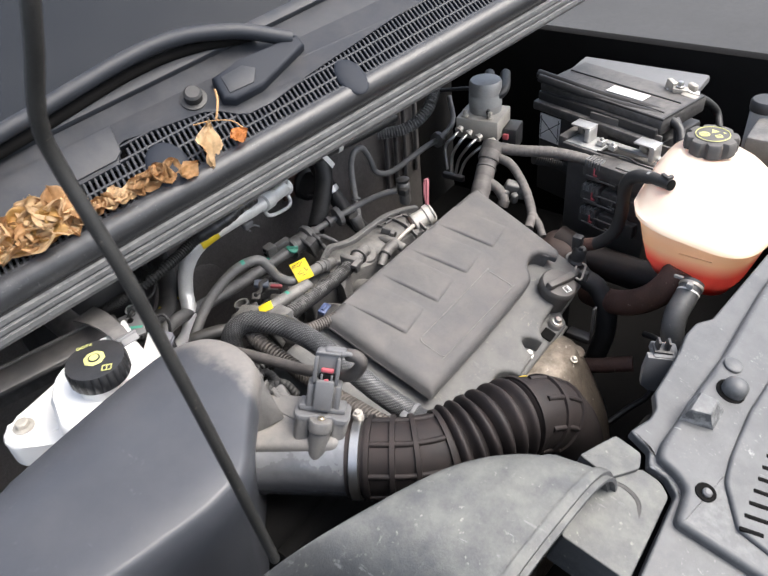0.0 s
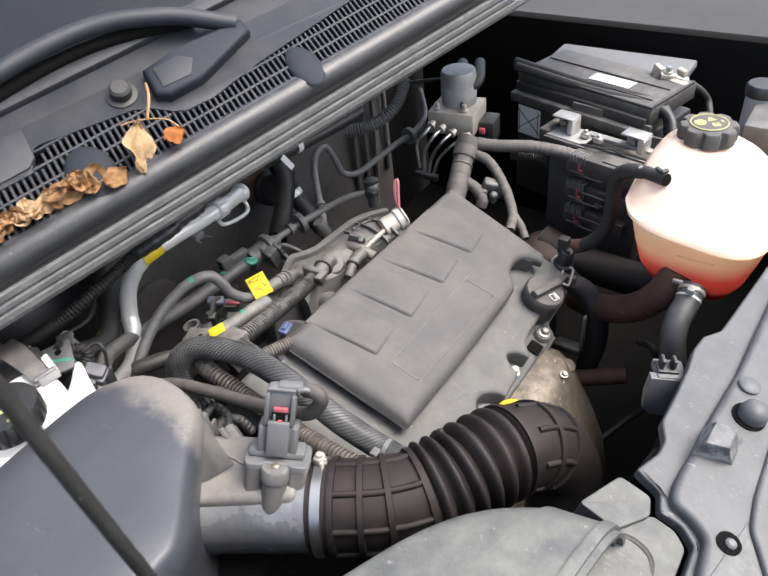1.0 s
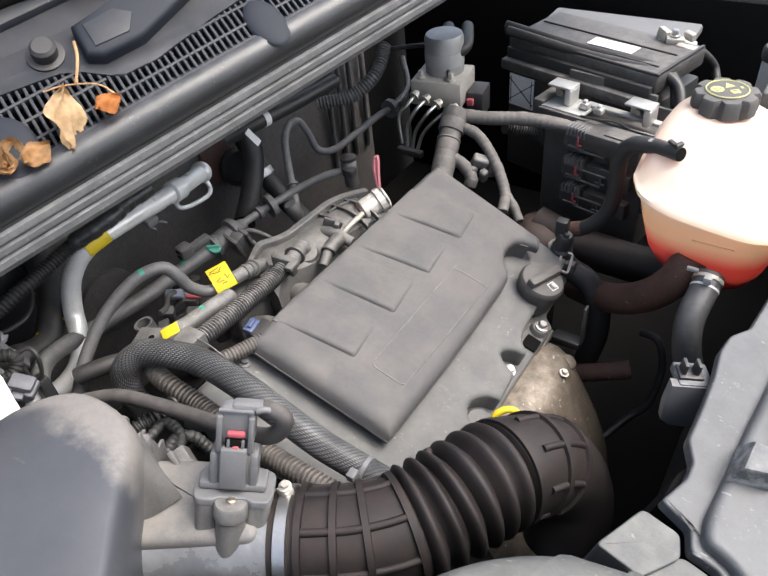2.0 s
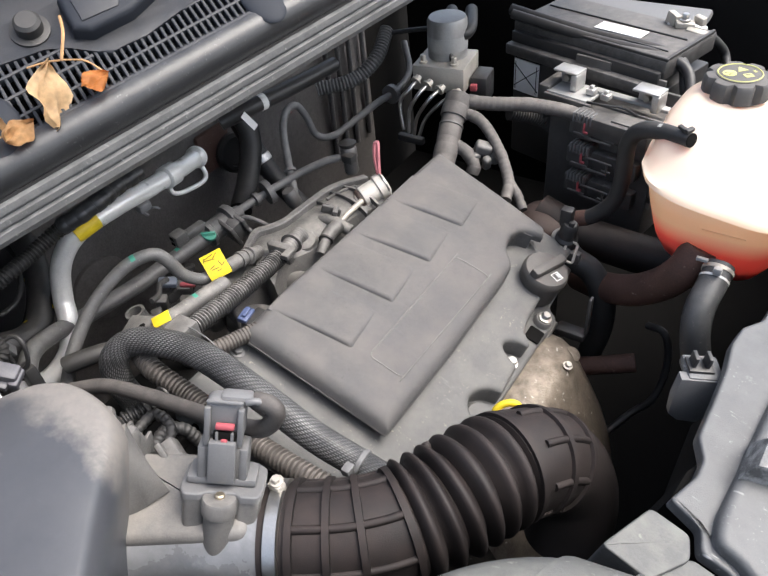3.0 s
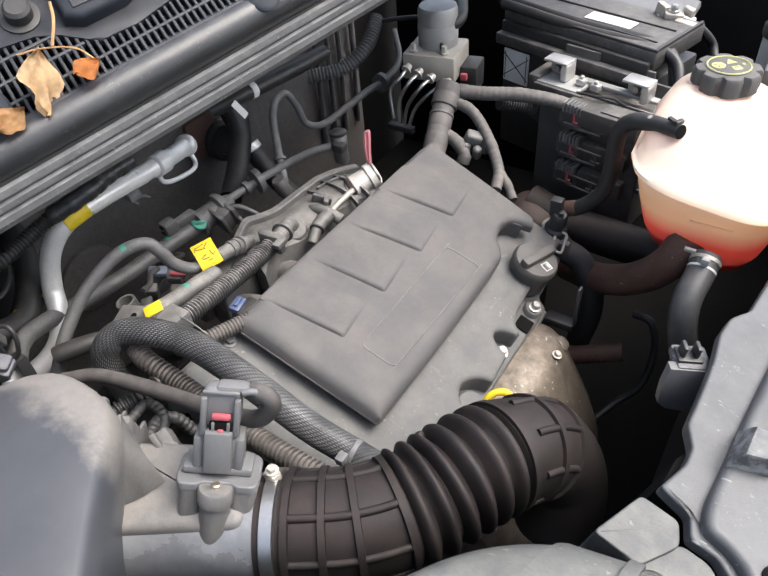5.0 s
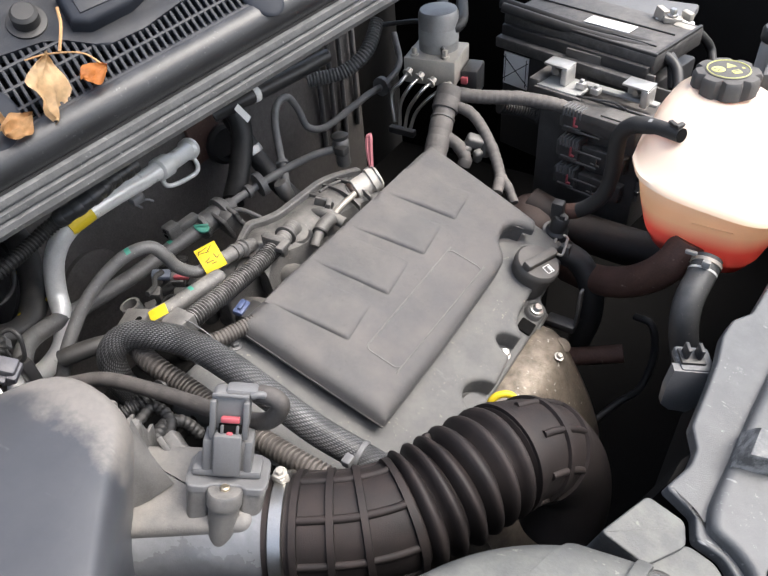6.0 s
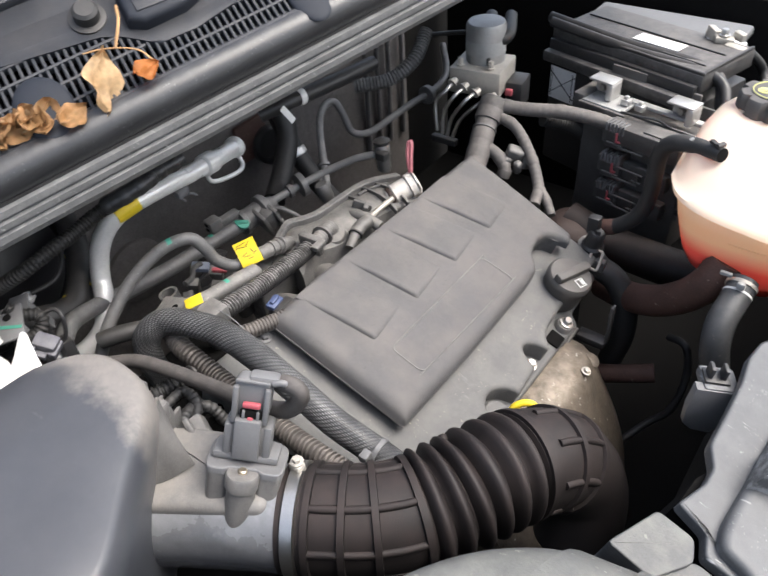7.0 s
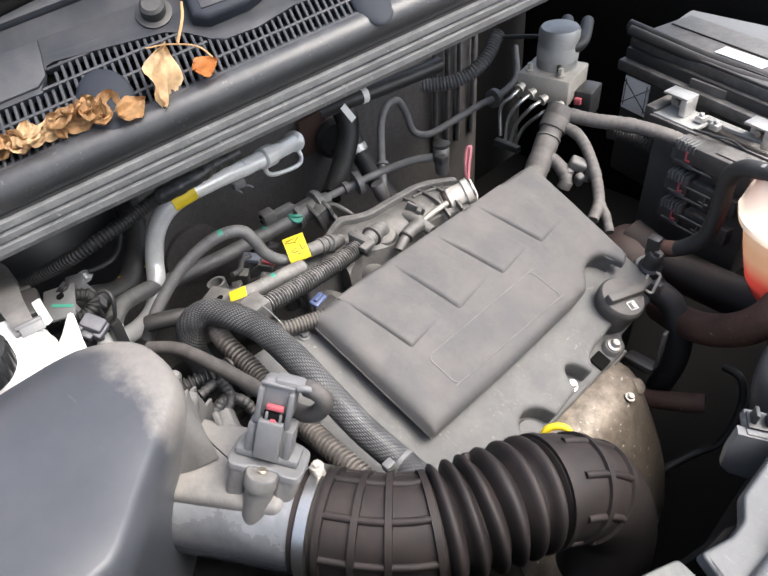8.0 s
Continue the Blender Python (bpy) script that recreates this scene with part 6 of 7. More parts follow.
BC = [(-0.65, 0.63, 1.006), (-0.65, 0.602, 1.006), (-0.642, 0.574, 1.008), (-0.652, 0.545, 1.0), (-0.668, 0.522, 0.988), (-0.668, 0.49, 0.982), (-0.664, 0.459, 0.981), (-0.675, 0.42, 0.968), (-0.73, 0.37, 0.93)]
loom = thing("corrugated_conduit", BC[2], "black corrugated conduit under the cowl, part wrapped in tape", "conduit")
part("conduit", tube(BC, 0.0084, 0.005, 20, (0.0044, 0.0016)), black_loom, loom)
TAPED = [(-0.65, 0.636, 1.006), (-0.65, 0.602, 1.006), (-0.642, 0.574, 1.008), (-0.652, 0.545, 1.0), (-0.664, 0.532, 0.993)]
part("tape", tube(TAPED, 0.0094, 0.005, 20), seal_rubber, loom, "black cloth tape wrapping")
for at in (0.12, 0.3, 0.47, 0.6, 0.78, 0.95):
    part("tape_turn", ring_on(TAPED, at, 0.0094, 0.011, 0.0008), seal_rubber, loom)
HT = [(-0.671, 0.457, 0.808), (-0.678, 0.486, 0.837), (-0.679, 0.531, 0.871), (-0.667, 0.579, 0.897), (-0.65, 0.613, 0.901), (-0.64, 0.625, 0.883), (-0.635, 0.634, 0.858), (-0.626, 0.653, 0.839), (-0.617, 0.671, 0.842), (-0.614, 0.692, 0.838)]
thin = thing("breather_hose", HT[3], "grey rubber breather hose with a green mark", "hose")
part("hose", tube(HT, 0.0082), hose_rubber, thin)
part("green_mark", dab_on(HT, 0.54, 0.0082, 0.006, -120, -55, 0.0005), green_plastic, thin, "green paint mark")
VH = [(-0.676, 0.402, 0.812), (-0.688, 0.423, 0.833), (-0.719, 0.455, 0.837), (-0.732, 0.488, 0.83), (-0.743, 0.544, 0.812), (-0.739, 0.622, 0.804), (-0.735, 0.691, 0.803), (-0.724, 0.747, 0.808)]
vapor = thing("vapour_hose", VH[3], "dark grey vapour hose with a white end tag", "hose")
part("hose", tube(VH, 0.0115), hose_rubber, vapor)
part("green_mark", dab_on(VH, 0.88, 0.0115, 0.006, -105, -60, 0.0005), green_plastic, vapor, "green paint mark")
part("print_bar", ring_on(VH, 0.085, 0.0131, 0.003, 0.0003), black_print, vapor)
part("white_tag", ring_on(VH, 0.08, 0.0124, 0.034, 0.0005), white_paper, vapor, "white wrapped tag")
yl = thing("yellow_hose_label", (-0.62, 0.675, 0.84), "yellow folded warning label on the breather hose", "label")
YL = basis((-0.617, 0.673, 0.8545), (0.47, 0.866, 0.168), (-0.759, 0.3, 0.577), (0.449, -0.4, 0.799))
part("paper", loft([[YL @ Vector((x, y, z)) for y, z in ((-0.019, -0.004), (-0.013, 0.0), (0.004, 0.0012), (0.016, -0.001), (0.016, -0.0004), (0.004, 0.0018), (-0.013, 0.0006), (-0.0194, -0.0036))] for x in (-0.0148, 0.0, 0.0148)]), yellow_paper, yl)
for x, y, w, h, turn in ((-0.004, 0.011, 0.013, 0.0007, 8), (-0.004, 0.0065, 0.013, 0.0007, -14), (0.004, 0.009, 0.009, 0.0007, 35), (-0.011, 0.009, 0.006, 0.0007, 60), (-0.005, -0.004, 0.008, 0.0007, 20), (-0.003, -0.0075, 0.009, 0.0007, -6), (0.006, -0.003, 0.0008, 0.007, 12), (0.009, -0.006, 0.006, 0.0007, 30), (0.001, -0.0115, 0.006, 0.0007, 0)):
    part("print_bar", block((w, h, 0.0004), (0, 0, 0), 0, YL @ pose(x, y, 0.0022, 0, 0, turn)), black_print, yl)
part("yellow_tag", block((0.022, 0.014, 0.0015), (0, 0, 0), 0.0005, pose(-0.572, 0.547, 0.882, 22, -18, 52)), yellow_paper, None, "small yellow warning tag", 40, "label")

valve = thing("purge_valve", (-0.72, 0.78, 0.79), "black purge valve with a green clip", "valve")
VALVE = aimed((-0.728, 0.745, 0.806), (0.008, 0.06, 0.004))
part("barrel", lathe([(0.0105, -0.035), (0.0105, -0.012), (0.0125, -0.01), (0.0125, 0.008), (0.0205, 0.01), (0.0205, 0.016), (0.0175, 0.018), (0.0175, 0.046), (0.024, 0.049), (0.024, 0.058), (0.0215, 0.061), (0.014, 0.064), (0.011, 0.076)], VALVE, 36), dark_plastic, valve)
port = part("side_plug", join(block((0.021, 0.02, 0.022), (0.006, 0.022, -0.03), 0.004, VALVE), block((0.015, 0.013, 0.036), (0.004, 0.019, -0.004), 0.004, VALVE)), dark_plastic, valve, "two-pin plug")
for y in (-0.004, 0.005):
    part("pin_hole", block((0.008, 0.005, 0.004), (0.006, 0.022 + y, -0.0405), 0.001, VALVE), shade_black, port)
HOLD = pose(-0.708, 0.792, 0.804, 20, 10, -8)
part("bracket", join(join(block((0.028, 0.022, 0.036), (0.002, 0, 0), 0.003, HOLD), block((0.036, 0.006, 0.044), (0.003, -0.011, 0.002), 0.0015, HOLD)), block((0.036, 0.006, 0.04), (0.003, 0.011, 0.0), 0.0015, HOLD)), dark_plastic, valve, "ribbed holder")
for line in (((-0.706, 0.791, 0.812), (-0.696, 0.808, 0.815), (-0.681, 0.817, 0.808), (-0.665, 0.824, 0.797), (-0.65, 0.825, 0.788)), ((-0.703, 0.787, 0.803), (-0.694, 0.799, 0.804), (-0.685, 0.802, 0.798), (-0.678, 0.802, 0.785))):
    part("rib_pipe", tube(line, 0.0038, 0.004, 10), dark_plastic, valve)
LOCK = basis((-0.715, 0.749, 0.818), (0.62, 0.76, -0.2), (-0.68, 0.4, 0.6), (0.5, -0.35, 0.79))
part("green_clip", join(round_plate([(0.0105 * math.cos(a), -0.001 + 0.0105 * math.sin(a)) for a in np.linspace(math.pi, 2 * math.pi, 14)], -0.004, 0.002, 0.0015, LOCK), block((0.021, 0.0035, 0.0085), (0, 0.0005, -0.001), 0.001, LOCK)), green_plastic, valve, "green locking clip")
PR = [(-0.722, 0.811, 0.812), (-0.708, 0.868, 0.817), (-0.684, 0.924, 0.827), (-0.652, 0.955, 0.841), (-0.628, 0.971, 0.847)]
rail = thing("bulkhead_pipe", PR[2], "grey pipe with rubber grommets along the bulkhead", "pipe")
part("pipe", tube(PR, 0.0062), dusty_pipe, rail)
part("grommet", ring_on(PR, 0.33, 0.0062, 0.012, 0.0135), hose_rubber, rail, "round rubber grommet")
part("end_plug", lathe([(0.009, 0.004), (0.0115, 0.008), (0.0115, 0.03), (0.013, 0.032), (0.013, 0.046), (0.01, 0.05)], pose(-0.617, 0.98, 0.812, -4, -6, 0)), dark_plastic, rail, "stepped connector")
part("plug_cap", join(lathe([(0.012, 0.05), (0.014, 0.053), (0.014, 0.056), (0.007, 0.06)], pose(-0.617, 0.98, 0.812, -4, -6, 0)), block((0.02, 0.016, 0.014), (-0.612, 0.97, 0.85), 0.003)), rubber, rail, "black plug cap")
part("collar", ring_on(PR, 0.22, 0.0075, 0.01, 0.003), dark_plastic, rail)
HW = [(-0.675, 0.897, 0.797), (-0.682, 0.908, 0.811), (-0.711, 0.937, 0.841), (-0.739, 0.968, 0.871), (-0.757, 1.001, 0.883), (-0.759, 1.03, 0.881), (-0.75, 1.041, 0.855), (-0.739, 1.046, 0.822), (-0.72, 1.068, 0.814), (-0.705, 1.124, 0.824), (-0.694, 1.175, 0.833), (-0.689, 1.23, 0.833), (-0.696, 1.287, 0.844), (-0.738, 1.34, 0.873)]
wig = thing("brake_vacuum_pipe", HW[5], "grey bent pipe rising to a grommet on the bulkhead", "pipe")
part("pipe", tube(HW, 0.0063), dusty_pipe, wig)
for at in (0.06, 0.085):
    part("collar", ring_on(HW, at, 0.0072, 0.006, 0.003), dusty_pipe, wig)
part("elbow", lathe([(0.011, 0), (0.012, 0.004), (0.012, 0.026), (0.010, 0.03)], pose(-0.676, 0.9, 0.786, 10, -14, 0)), dark_plastic, wig)
part("grommet", ring_on(HW, 0.745, 0.0063, 0.013, 0.011), hose_rubber, wig, "round rubber grommet")
hose("heater_hose", [(-0.748, 0.848, 0.787), (-0.775, 0.902, 0.807), (-0.796, 0.944, 0.843), (-0.808, 0.954, 0.875), (-0.828, 0.942, 0.907)], 0.018, rubber, "thick black heater hose on the bulkhead", "hose", None, 20)
FH = [(-0.865, 0.99, 0.85), (-0.831, 0.98, 0.812), (-0.812, 0.978, 0.785), (-0.796, 0.978, 0.766), (-0.775, 0.978, 0.742), (-0.74, 0.985, 0.705)]
fh = thing("heater_return_hose", FH[1], "black hose with a pale clamp at the bulkhead", "hose")
part("hose", tube(FH, 0.017, 0.005, 20), rubber, fh)
part("clamp", ring_on(FH, 0.4, 0.0172, 0.014, 0.0016), aluminium, fh, "pale spring clamp")
CP = [(-0.741, 0.846, 0.944), (-0.714, 0.894, 0.954), (-0.701, 0.986, 0.952), (-0.697, 1.068, 0.948)]
cp = thing("cowl_drain_pipe", CP[1], "black pipe with white paper tags under the cowl", "pipe")
part("pipe", tube(CP, 0.012), black_plastic, cp)
part("paper_tag", ring_on(CP, 0.30, 0.0122, 0.01, 0.0004), white_paper, cp, "white paper tag")
part("paper_flap", block((0.026, 0.012, 0.0008), (0, 0, 0), 0, pose(-0.69, 0.856, 0.953, 20, 55, 30)), white_paper, cp, "white paper flap")
for y in (1.29, 1.33, 1.37, 1.42):
    tagged(hose("bulkhead_line", [(-0.904, y, 1.0), (-0.9, y, 0.9), (-0.9, y, 0.78), (-0.904, y, 0.6)], 0.0062, hose_rubber, "thin grey corrugated pipe down the bulkhead", "pipe", (0.006, 0.0008), 10), group="pipes down the bulkhead")
port = thing("bulkhead_port", (-0.905, 0.965, 0.79), "dark pipe port in a rust-brown bulkhead plate", "pipe port")
part("plate", block((0.012, 0.075, 0.075), (-0.904, 0.955, 0.805), 0.006), rusty_metal, port, "rust-brown plate")
part("collar", lathe([(0.036, 0), (0.036, 0.02), (0.03, 0.026), (0.024, 0.026), (0.024, 0.01)], aimed((-0.9, 0.985, 0.782), (1, -0.2, 0.2)), 32), rubber, port, "black rubber collar")
stud = thing("pipe_stud_clip", (-0.725, 0.675, 0.905), "small grey stud clip under the aluminium pipe", "clip")
part("jaw", block((0.014, 0.02, 0.012), (-0.736, 0.677, 0.905), 0.003), grey_plastic, stud)
part("prong", tube([(-0.732, 0.683, 0.9), (-0.727, 0.688, 0.9), (-0.723, 0.692, 0.896)], 0.0018, 0.003, 8), grey_plastic, stud)
part("prong", tube([(-0.737, 0.672, 0.9), (-0.733, 0.675, 0.895), (-0.731, 0.677, 0.892)], 0.0018, 0.003, 8), grey_plastic, stud)

# ---- hoses in front of the engine cover ----
BH = [(-0.58, 0.482, 0.799), (-0.581, 0.476, 0.839), (-0.58, 0.481, 0.874), (-0.568, 0.5, 0.889), (-0.535, 0.513, 0.894), (-0.491, 0.521, 0.895), (-0.439, 0.52, 0.89), (-0.388, 0.52, 0.872), (-0.339, 0.522, 0.848), (-0.3, 0.528, 0.829), (-0.264, 0.529, 0.821), (-0.229, 0.525, 0.816)]
bh = thing("braided_hose", BH[5], "black hose in a woven grey sleeve", "hose")
part("sleeve", tube(BH, 0.0155, 0.004, 28), braid, bh, "", 60)
part("tie", ring_on(BH, 0.865, 0.0157, 0.006, 0.0012), grey_plastic, bh, "grey cable tie")
part("tie_head", block((0.01, 0.012, 0.01), (-0.292, 0.512, 0.838), 0.002), grey_plastic, bh)
hose("lower_conduit", [(-0.58, 0.511, 0.855), (-0.536, 0.496, 0.865), (-0.488, 0.497, 0.85), (-0.439, 0.493, 0.844), (-0.388, 0.488, 0.843), (-0.335, 0.485, 0.843), (-0.291, 0.487, 0.838), (-0.27, 0.489, 0.834)], 0.0118, brown_conduit, "dusty corrugated conduit beside the braided hose", "conduit", (0.0052, 0.0028), 20)
hose("sensor_cable", [(-0.577, 0.426, 0.882), (-0.542, 0.444, 0.89), (-0.491, 0.454, 0.895), (-0.439, 0.459, 0.902), (-0.387, 0.457, 0.919), (-0.34, 0.452, 0.943), (-0.318, 0.455, 0.954), (-0.306, 0.46, 0.973), (-0.31, 0.46, 0.983), (-0.323, 0.458, 0.982)], 0.0078, cable_tape, "tape-wrapped cable to the air flow sensor", "cable", None, 14)
CT = [(-0.551, 0.544, 0.862), (-0.554, 0.581, 0.856), (-0.562, 0.637, 0.843), (-0.57, 0.697, 0.832), (-0.576, 0.732, 0.826), (-0.579, 0.757, 0.824)]
CT_END = [(-0.579, 0.757, 0.824), (-0.58, 0.772, 0.824), (-0.584, 0.789, 0.824), (-0.589, 0.804, 0.82), (-0.591, 0.813, 0.808)]
ct = thing("injector_conduit", CT[3], "grey corrugated conduit along the engine cover", "conduit")
part("conduit", tube(CT, 0.0128, 0.005, 24, (0.0046, 0.003)), conduit_plastic, ct)
part("end_sleeve", tube(CT_END, 0.0118, 0.005, 22, (0.0042, 0.0007)), manifold_plastic, ct, "dusty ribbed end sleeve", 60)
CLAMP = aimed((-0.5785, 0.757, 0.824), (-0.003, 0.034, 0.0))
part("holder", join(join(block((0.036, 0.03, 0.013), (0.002, 0.002, 0.0), 0.004, CLAMP), block((0.006, 0.038, 0.012), (0.018, -0.002, 0.002), 0.002, CLAMP)), block((0.012, 0.008, 0.022), (-0.018, 0.012, -0.008), 0.002, CLAMP)), dark_plastic, ct, "dark square holder")
part("strap", ring_on(CT_END, 0.42, 0.0132, 0.005, 0.0025), dark_plastic, ct)
part("end_cap", block((0.03, 0.028, 0.026), (-0.548, 0.553, 0.868), 0.004), dark_plastic, ct)
bc = thing("blue_clip", (-0.555, 0.647, 0.81), "blue plastic clip on a black holder", "clip")
part("clip", join(block((0.014, 0.024, 0.008), (0, 0, 0), 0.002, pose(-0.549, 0.645, 0.815, 0, 12, 12)), block((0.005, 0.016, 0.004), (0, 0.001, 0.0055), 0.001, pose(-0.549, 0.645, 0.815, 0, 12, 12))), blue_plastic, bc)
part("holder", block((0.016, 0.034, 0.012), (-0.541, 0.65, 0.808), 0.003), black_plastic, bc)
cl = thing("coil_plugs", (-0.69, 0.61, 0.78), "small blue and red sensor plugs", "connector")
for name, size, at, mat in (("blue_plug", (0.026, 0.015, 0.01), (-0.706, 0.652, 0.802), plug_blue), ("red_plug", (0.022, 0.007, 0.008), (-0.686, 0.668, 0.793), red_plastic),
                            ("plug", (0.02, 0.018, 0.022), (-0.696, 0.668, 0.782), dark_plastic), ("plug", (0.026, 0.016, 0.018), (-0.675, 0.655, 0.775), dark_plastic), ("plug", (0.016, 0.016, 0.03), (-0.705, 0.632, 0.778), dark_plastic)):
    part(name, block(size, (0, 0, 0), 0.003, pose(*at, 14, 10, 40)), mat, cl)
for at in ((-0.66, 0.64, 0.77), (-0.645, 0.66, 0.765), (-0.66, 0.685, 0.77)):
    part("boss", lathe([(0.012, -0.03), (0.012, 0.006), (0.008, 0.008), (0.008, 0.02), (0.006, 0.022)], pose(*at, 8, -6, 0), 18), dark_plastic, cl)
clutter = random.Random(21)
for k in range(12):
    at = (-0.635 - 0.085 * clutter.random(), 0.59 + 0.12 * clutter.random(), 0.768 + 0.02 * clutter.random())
    tip = pose(*at, clutter.uniform(-30, 30), clutter.uniform(-30, 30), clutter.uniform(0, 180))
    if k % 3:
        part("plug", join(block((0.022, 0.012, 0.016), (0, 0, 0), 0.003, tip), block((0.01, 0.015, 0.006), (0.008, 0, 0.004), 0.0015, tip)), black_plastic if k % 2 else dark_plastic, cl)
    else:
        part("wire", tube([tip @ Vector(p) for p in ((-0.02, 0, -0.01), (-0.01, 0.006, 0.008), (0.008, -0.004, 0.01), (0.024, 0.004, -0.01))], 0.0032, 0.004, 8), rubber, cl)
part("ribbed_body", tube([(-0.69, 0.585, 0.765), (-0.665, 0.615, 0.772), (-0.645, 0.65, 0.765)], 0.02, 0.005, 20, (0.005, 0.002)), rubber, cl, "black ribbed coil body")
part("stub", join(lathe([(0.0125, -0.02), (0.0125, 0.016), (0.0095, 0.016), (0.0095, -0.0)], pose(-0.652, 0.565, 0.828, 6, -8, 0)), block((0.05, 0.024, 0.005), (-0.63, 0.553, 0.83), 0.002)), dark_plastic, cl, "open ring stub on a bracket")
part("bracket_hole", lathe([(0.0055, 0), (0.0055, 0.0008), (0.005, 0.001)], pose(-0.625, 0.553, 0.8326)), shade_black, cl)
part("bracket", block((0.06, 0.03, 0.006), (-0.675, 0.585, 0.785), 0.002), dark_plastic, cl)
# gearbox parts are near-black: the shade beneath the hoses is in their colour
gearbox = thing("gearbox", (-0.5, 0.44, 0.6), "gearbox housing below the hoses, coloured near-black for shade", "gearbox")
part("housing", block((0.3, 0.3, 0.2), (-0.5, 0.44, 0.68), 0.03, None, 3), shade_black, gearbox)
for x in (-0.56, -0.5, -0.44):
    part("rib", block((0.008, 0.24, 0.02), (x, 0.44, 0.784), 0.003), shade_black, gearbox)
part("bell_flange", block((0.03, 0.3, 0.16), (-0.345, 0.45, 0.67), 0.01), shade_black, gearbox)

# ---- brake fluid reservoir ----
res = thing("brake_fluid_reservoir", (-0.56, 0.28, 0.92), "white brake fluid reservoir with a black cap", "reservoir")
res_line = smooth_outline([(-0.575, 0.215), (-0.607, 0.245), (-0.617, 0.3), (-0.612, 0.33), (-0.6, 0.342), (-0.56, 0.338), (-0.51, 0.315), (-0.49, 0.25), (-0.52, 0.2)], 0.012)
part("tank", loft([[(x, y, z) for x, y in inset(res_line, by)] for z, by in ((0.9, 0.05), (0.965, 0.0), (0.98, 0.03), (0.986, 0.1))]), white_plastic, res, "", 50)
part("arm", prism(smooth_outline([(-0.56, 0.2), (-0.585, 0.178), (-0.606, 0.164), (-0.632, 0.166), (-0.645, 0.185), (-0.648, 0.21), (-0.655, 0.25), (-0.664, 0.31), (-0.645, 0.345), (-0.6, 0.35), (-0.53, 0.3), (-0.51, 0.225)], 0.008), 0.9, 0.934, 0.005), white_plastic, res, "white mounting flange")
for k in range(3):
    part("arm_rib", tube([(-0.585 - 0.012 * k, 0.205 + 0.012 * k, 0.934), (-0.575 - 0.008 * k, 0.235 + 0.01 * k, 0.942), (-0.572, 0.258 + 0.008 * k, 0.955)], 0.0025, 0.004, 8), white_plastic, res)
part("arm_bolt", bolt_head(pose(-0.622, 0.19, 0.934), 0.0085, 0.01), abs_metal, res)
part("neck", lathe([(0.03, 0), (0.03, 0.02), (0.028, 0.021)], pose(-0.538, 0.27, 0.983)), white_plastic, res)
part("finger", block((0.027, 0.005, 0.016), (0, 0, 0), 0.0015, basis((-0.6165, 0.354, 0.967), (0.53, -0.04, -0.85), (0.42, 0.88, 0.22), (0.74, -0.47, 0.48))), white_plastic, res, "upright white locating finger")
part("finger", loft([[Vector((-0.578, 0.361, 0.944)).lerp(Vector((-0.587, 0.372, 0.97)), k) + Vector((x * w, y * w, 0)) for x, y in ((-0.009, -0.005), (0.007, -0.001), (0.007, 0.003), (-0.009, -0.001))] for k, w in ((-0.9, 3.2), (-0.3, 2.2), (0.2, 1.4), (0.6, 0.9), (0.95, 0.45), (1.0, 0.25))]), white_plastic, res, "pointed white locating finger")
bcap = part("cap", lathe([(0.033, 0), (0.035, 0.003), (0.035, 0.02), (0.033, 0.024), (0.024, 0.0255)], pose(-0.538, 0.27, 1.0), 96, 24, 0.0022, (1, 2)), cap_black, res, "black ribbed screw cap")
part("symbol", lathe([(0.0125, 0), (0.0125, 0.0006), (0.012, 0.0008)], pose(-0.538, 0.27, 1.0255), 8), yellow_print, bcap, "yellow brake fluid symbol")
part("symbol_ring", lathe([(0.007, 0), (0.007, 0.0006), (0.006, 0.0007)], pose(-0.538, 0.27, 1.0263), 24), black_print, bcap)
part("symbol_dot", lathe([(0.005, 0), (0.005, 0.0006), (0.004, 0.0007)], pose(-0.538, 0.27, 1.027), 24), yellow_print, bcap)
book = join(block((0.011, 0.0012, 0.0006), (0, 0.004, 0), 0), block((0.011, 0.0012, 0.0006), (0, -0.004, 0), 0))
for x in (-0.005, 0.0, 0.005):
    join(book, block((0.0012, 0.009, 0.0006), (x, 0, 0), 0))
part("book_mark", moved(book, pose(-0.513, 0.269, 1.0258, 0, 0, 48)), yellow_print, bcap, "yellow printed book sign")
part("grade_print", lettering("DOT4", 0.0068, pose(-0.565, 0.275, 1.0258, 0, 0, 62)), yellow_print, bcap, "yellow printed grade")
wing = thing("reservoir_bracket", (-0.68, 0.3, 0.93), "dusty dark metal bracket over the reservoir", "bracket")
part("rail", block((0.035, 0.26, 0.012), (0, 0, 0), 0.004, pose(-0.69, 0.24, 0.95, 0, 15, -14)), black_plastic, wing, "dusty folded rail")
part("web", block((0.006, 0.26, 0.06), (0, 0, 0), 0.002, pose(-0.71, 0.24, 0.93, 0, 0, -14)), battery_plastic, wing)
STRAP = [(-0.69, 0.348, 0.972), (-0.65, 0.345, 0.982), (-0.618, 0.339, 0.99), (-0.592, 0.335, 0.992), (-0.574, 0.332, 0.986)]
strap = loft([[Vector(p) + Vector((0.0, side * wide, lift)) for side, lift in ((-1, 0), (0.3, 0), (0.3, 0.003), (-1, 0.003))] for p, wide in zip(STRAP, (0.026, 0.021, 0.018, 0.016, 0.015))])
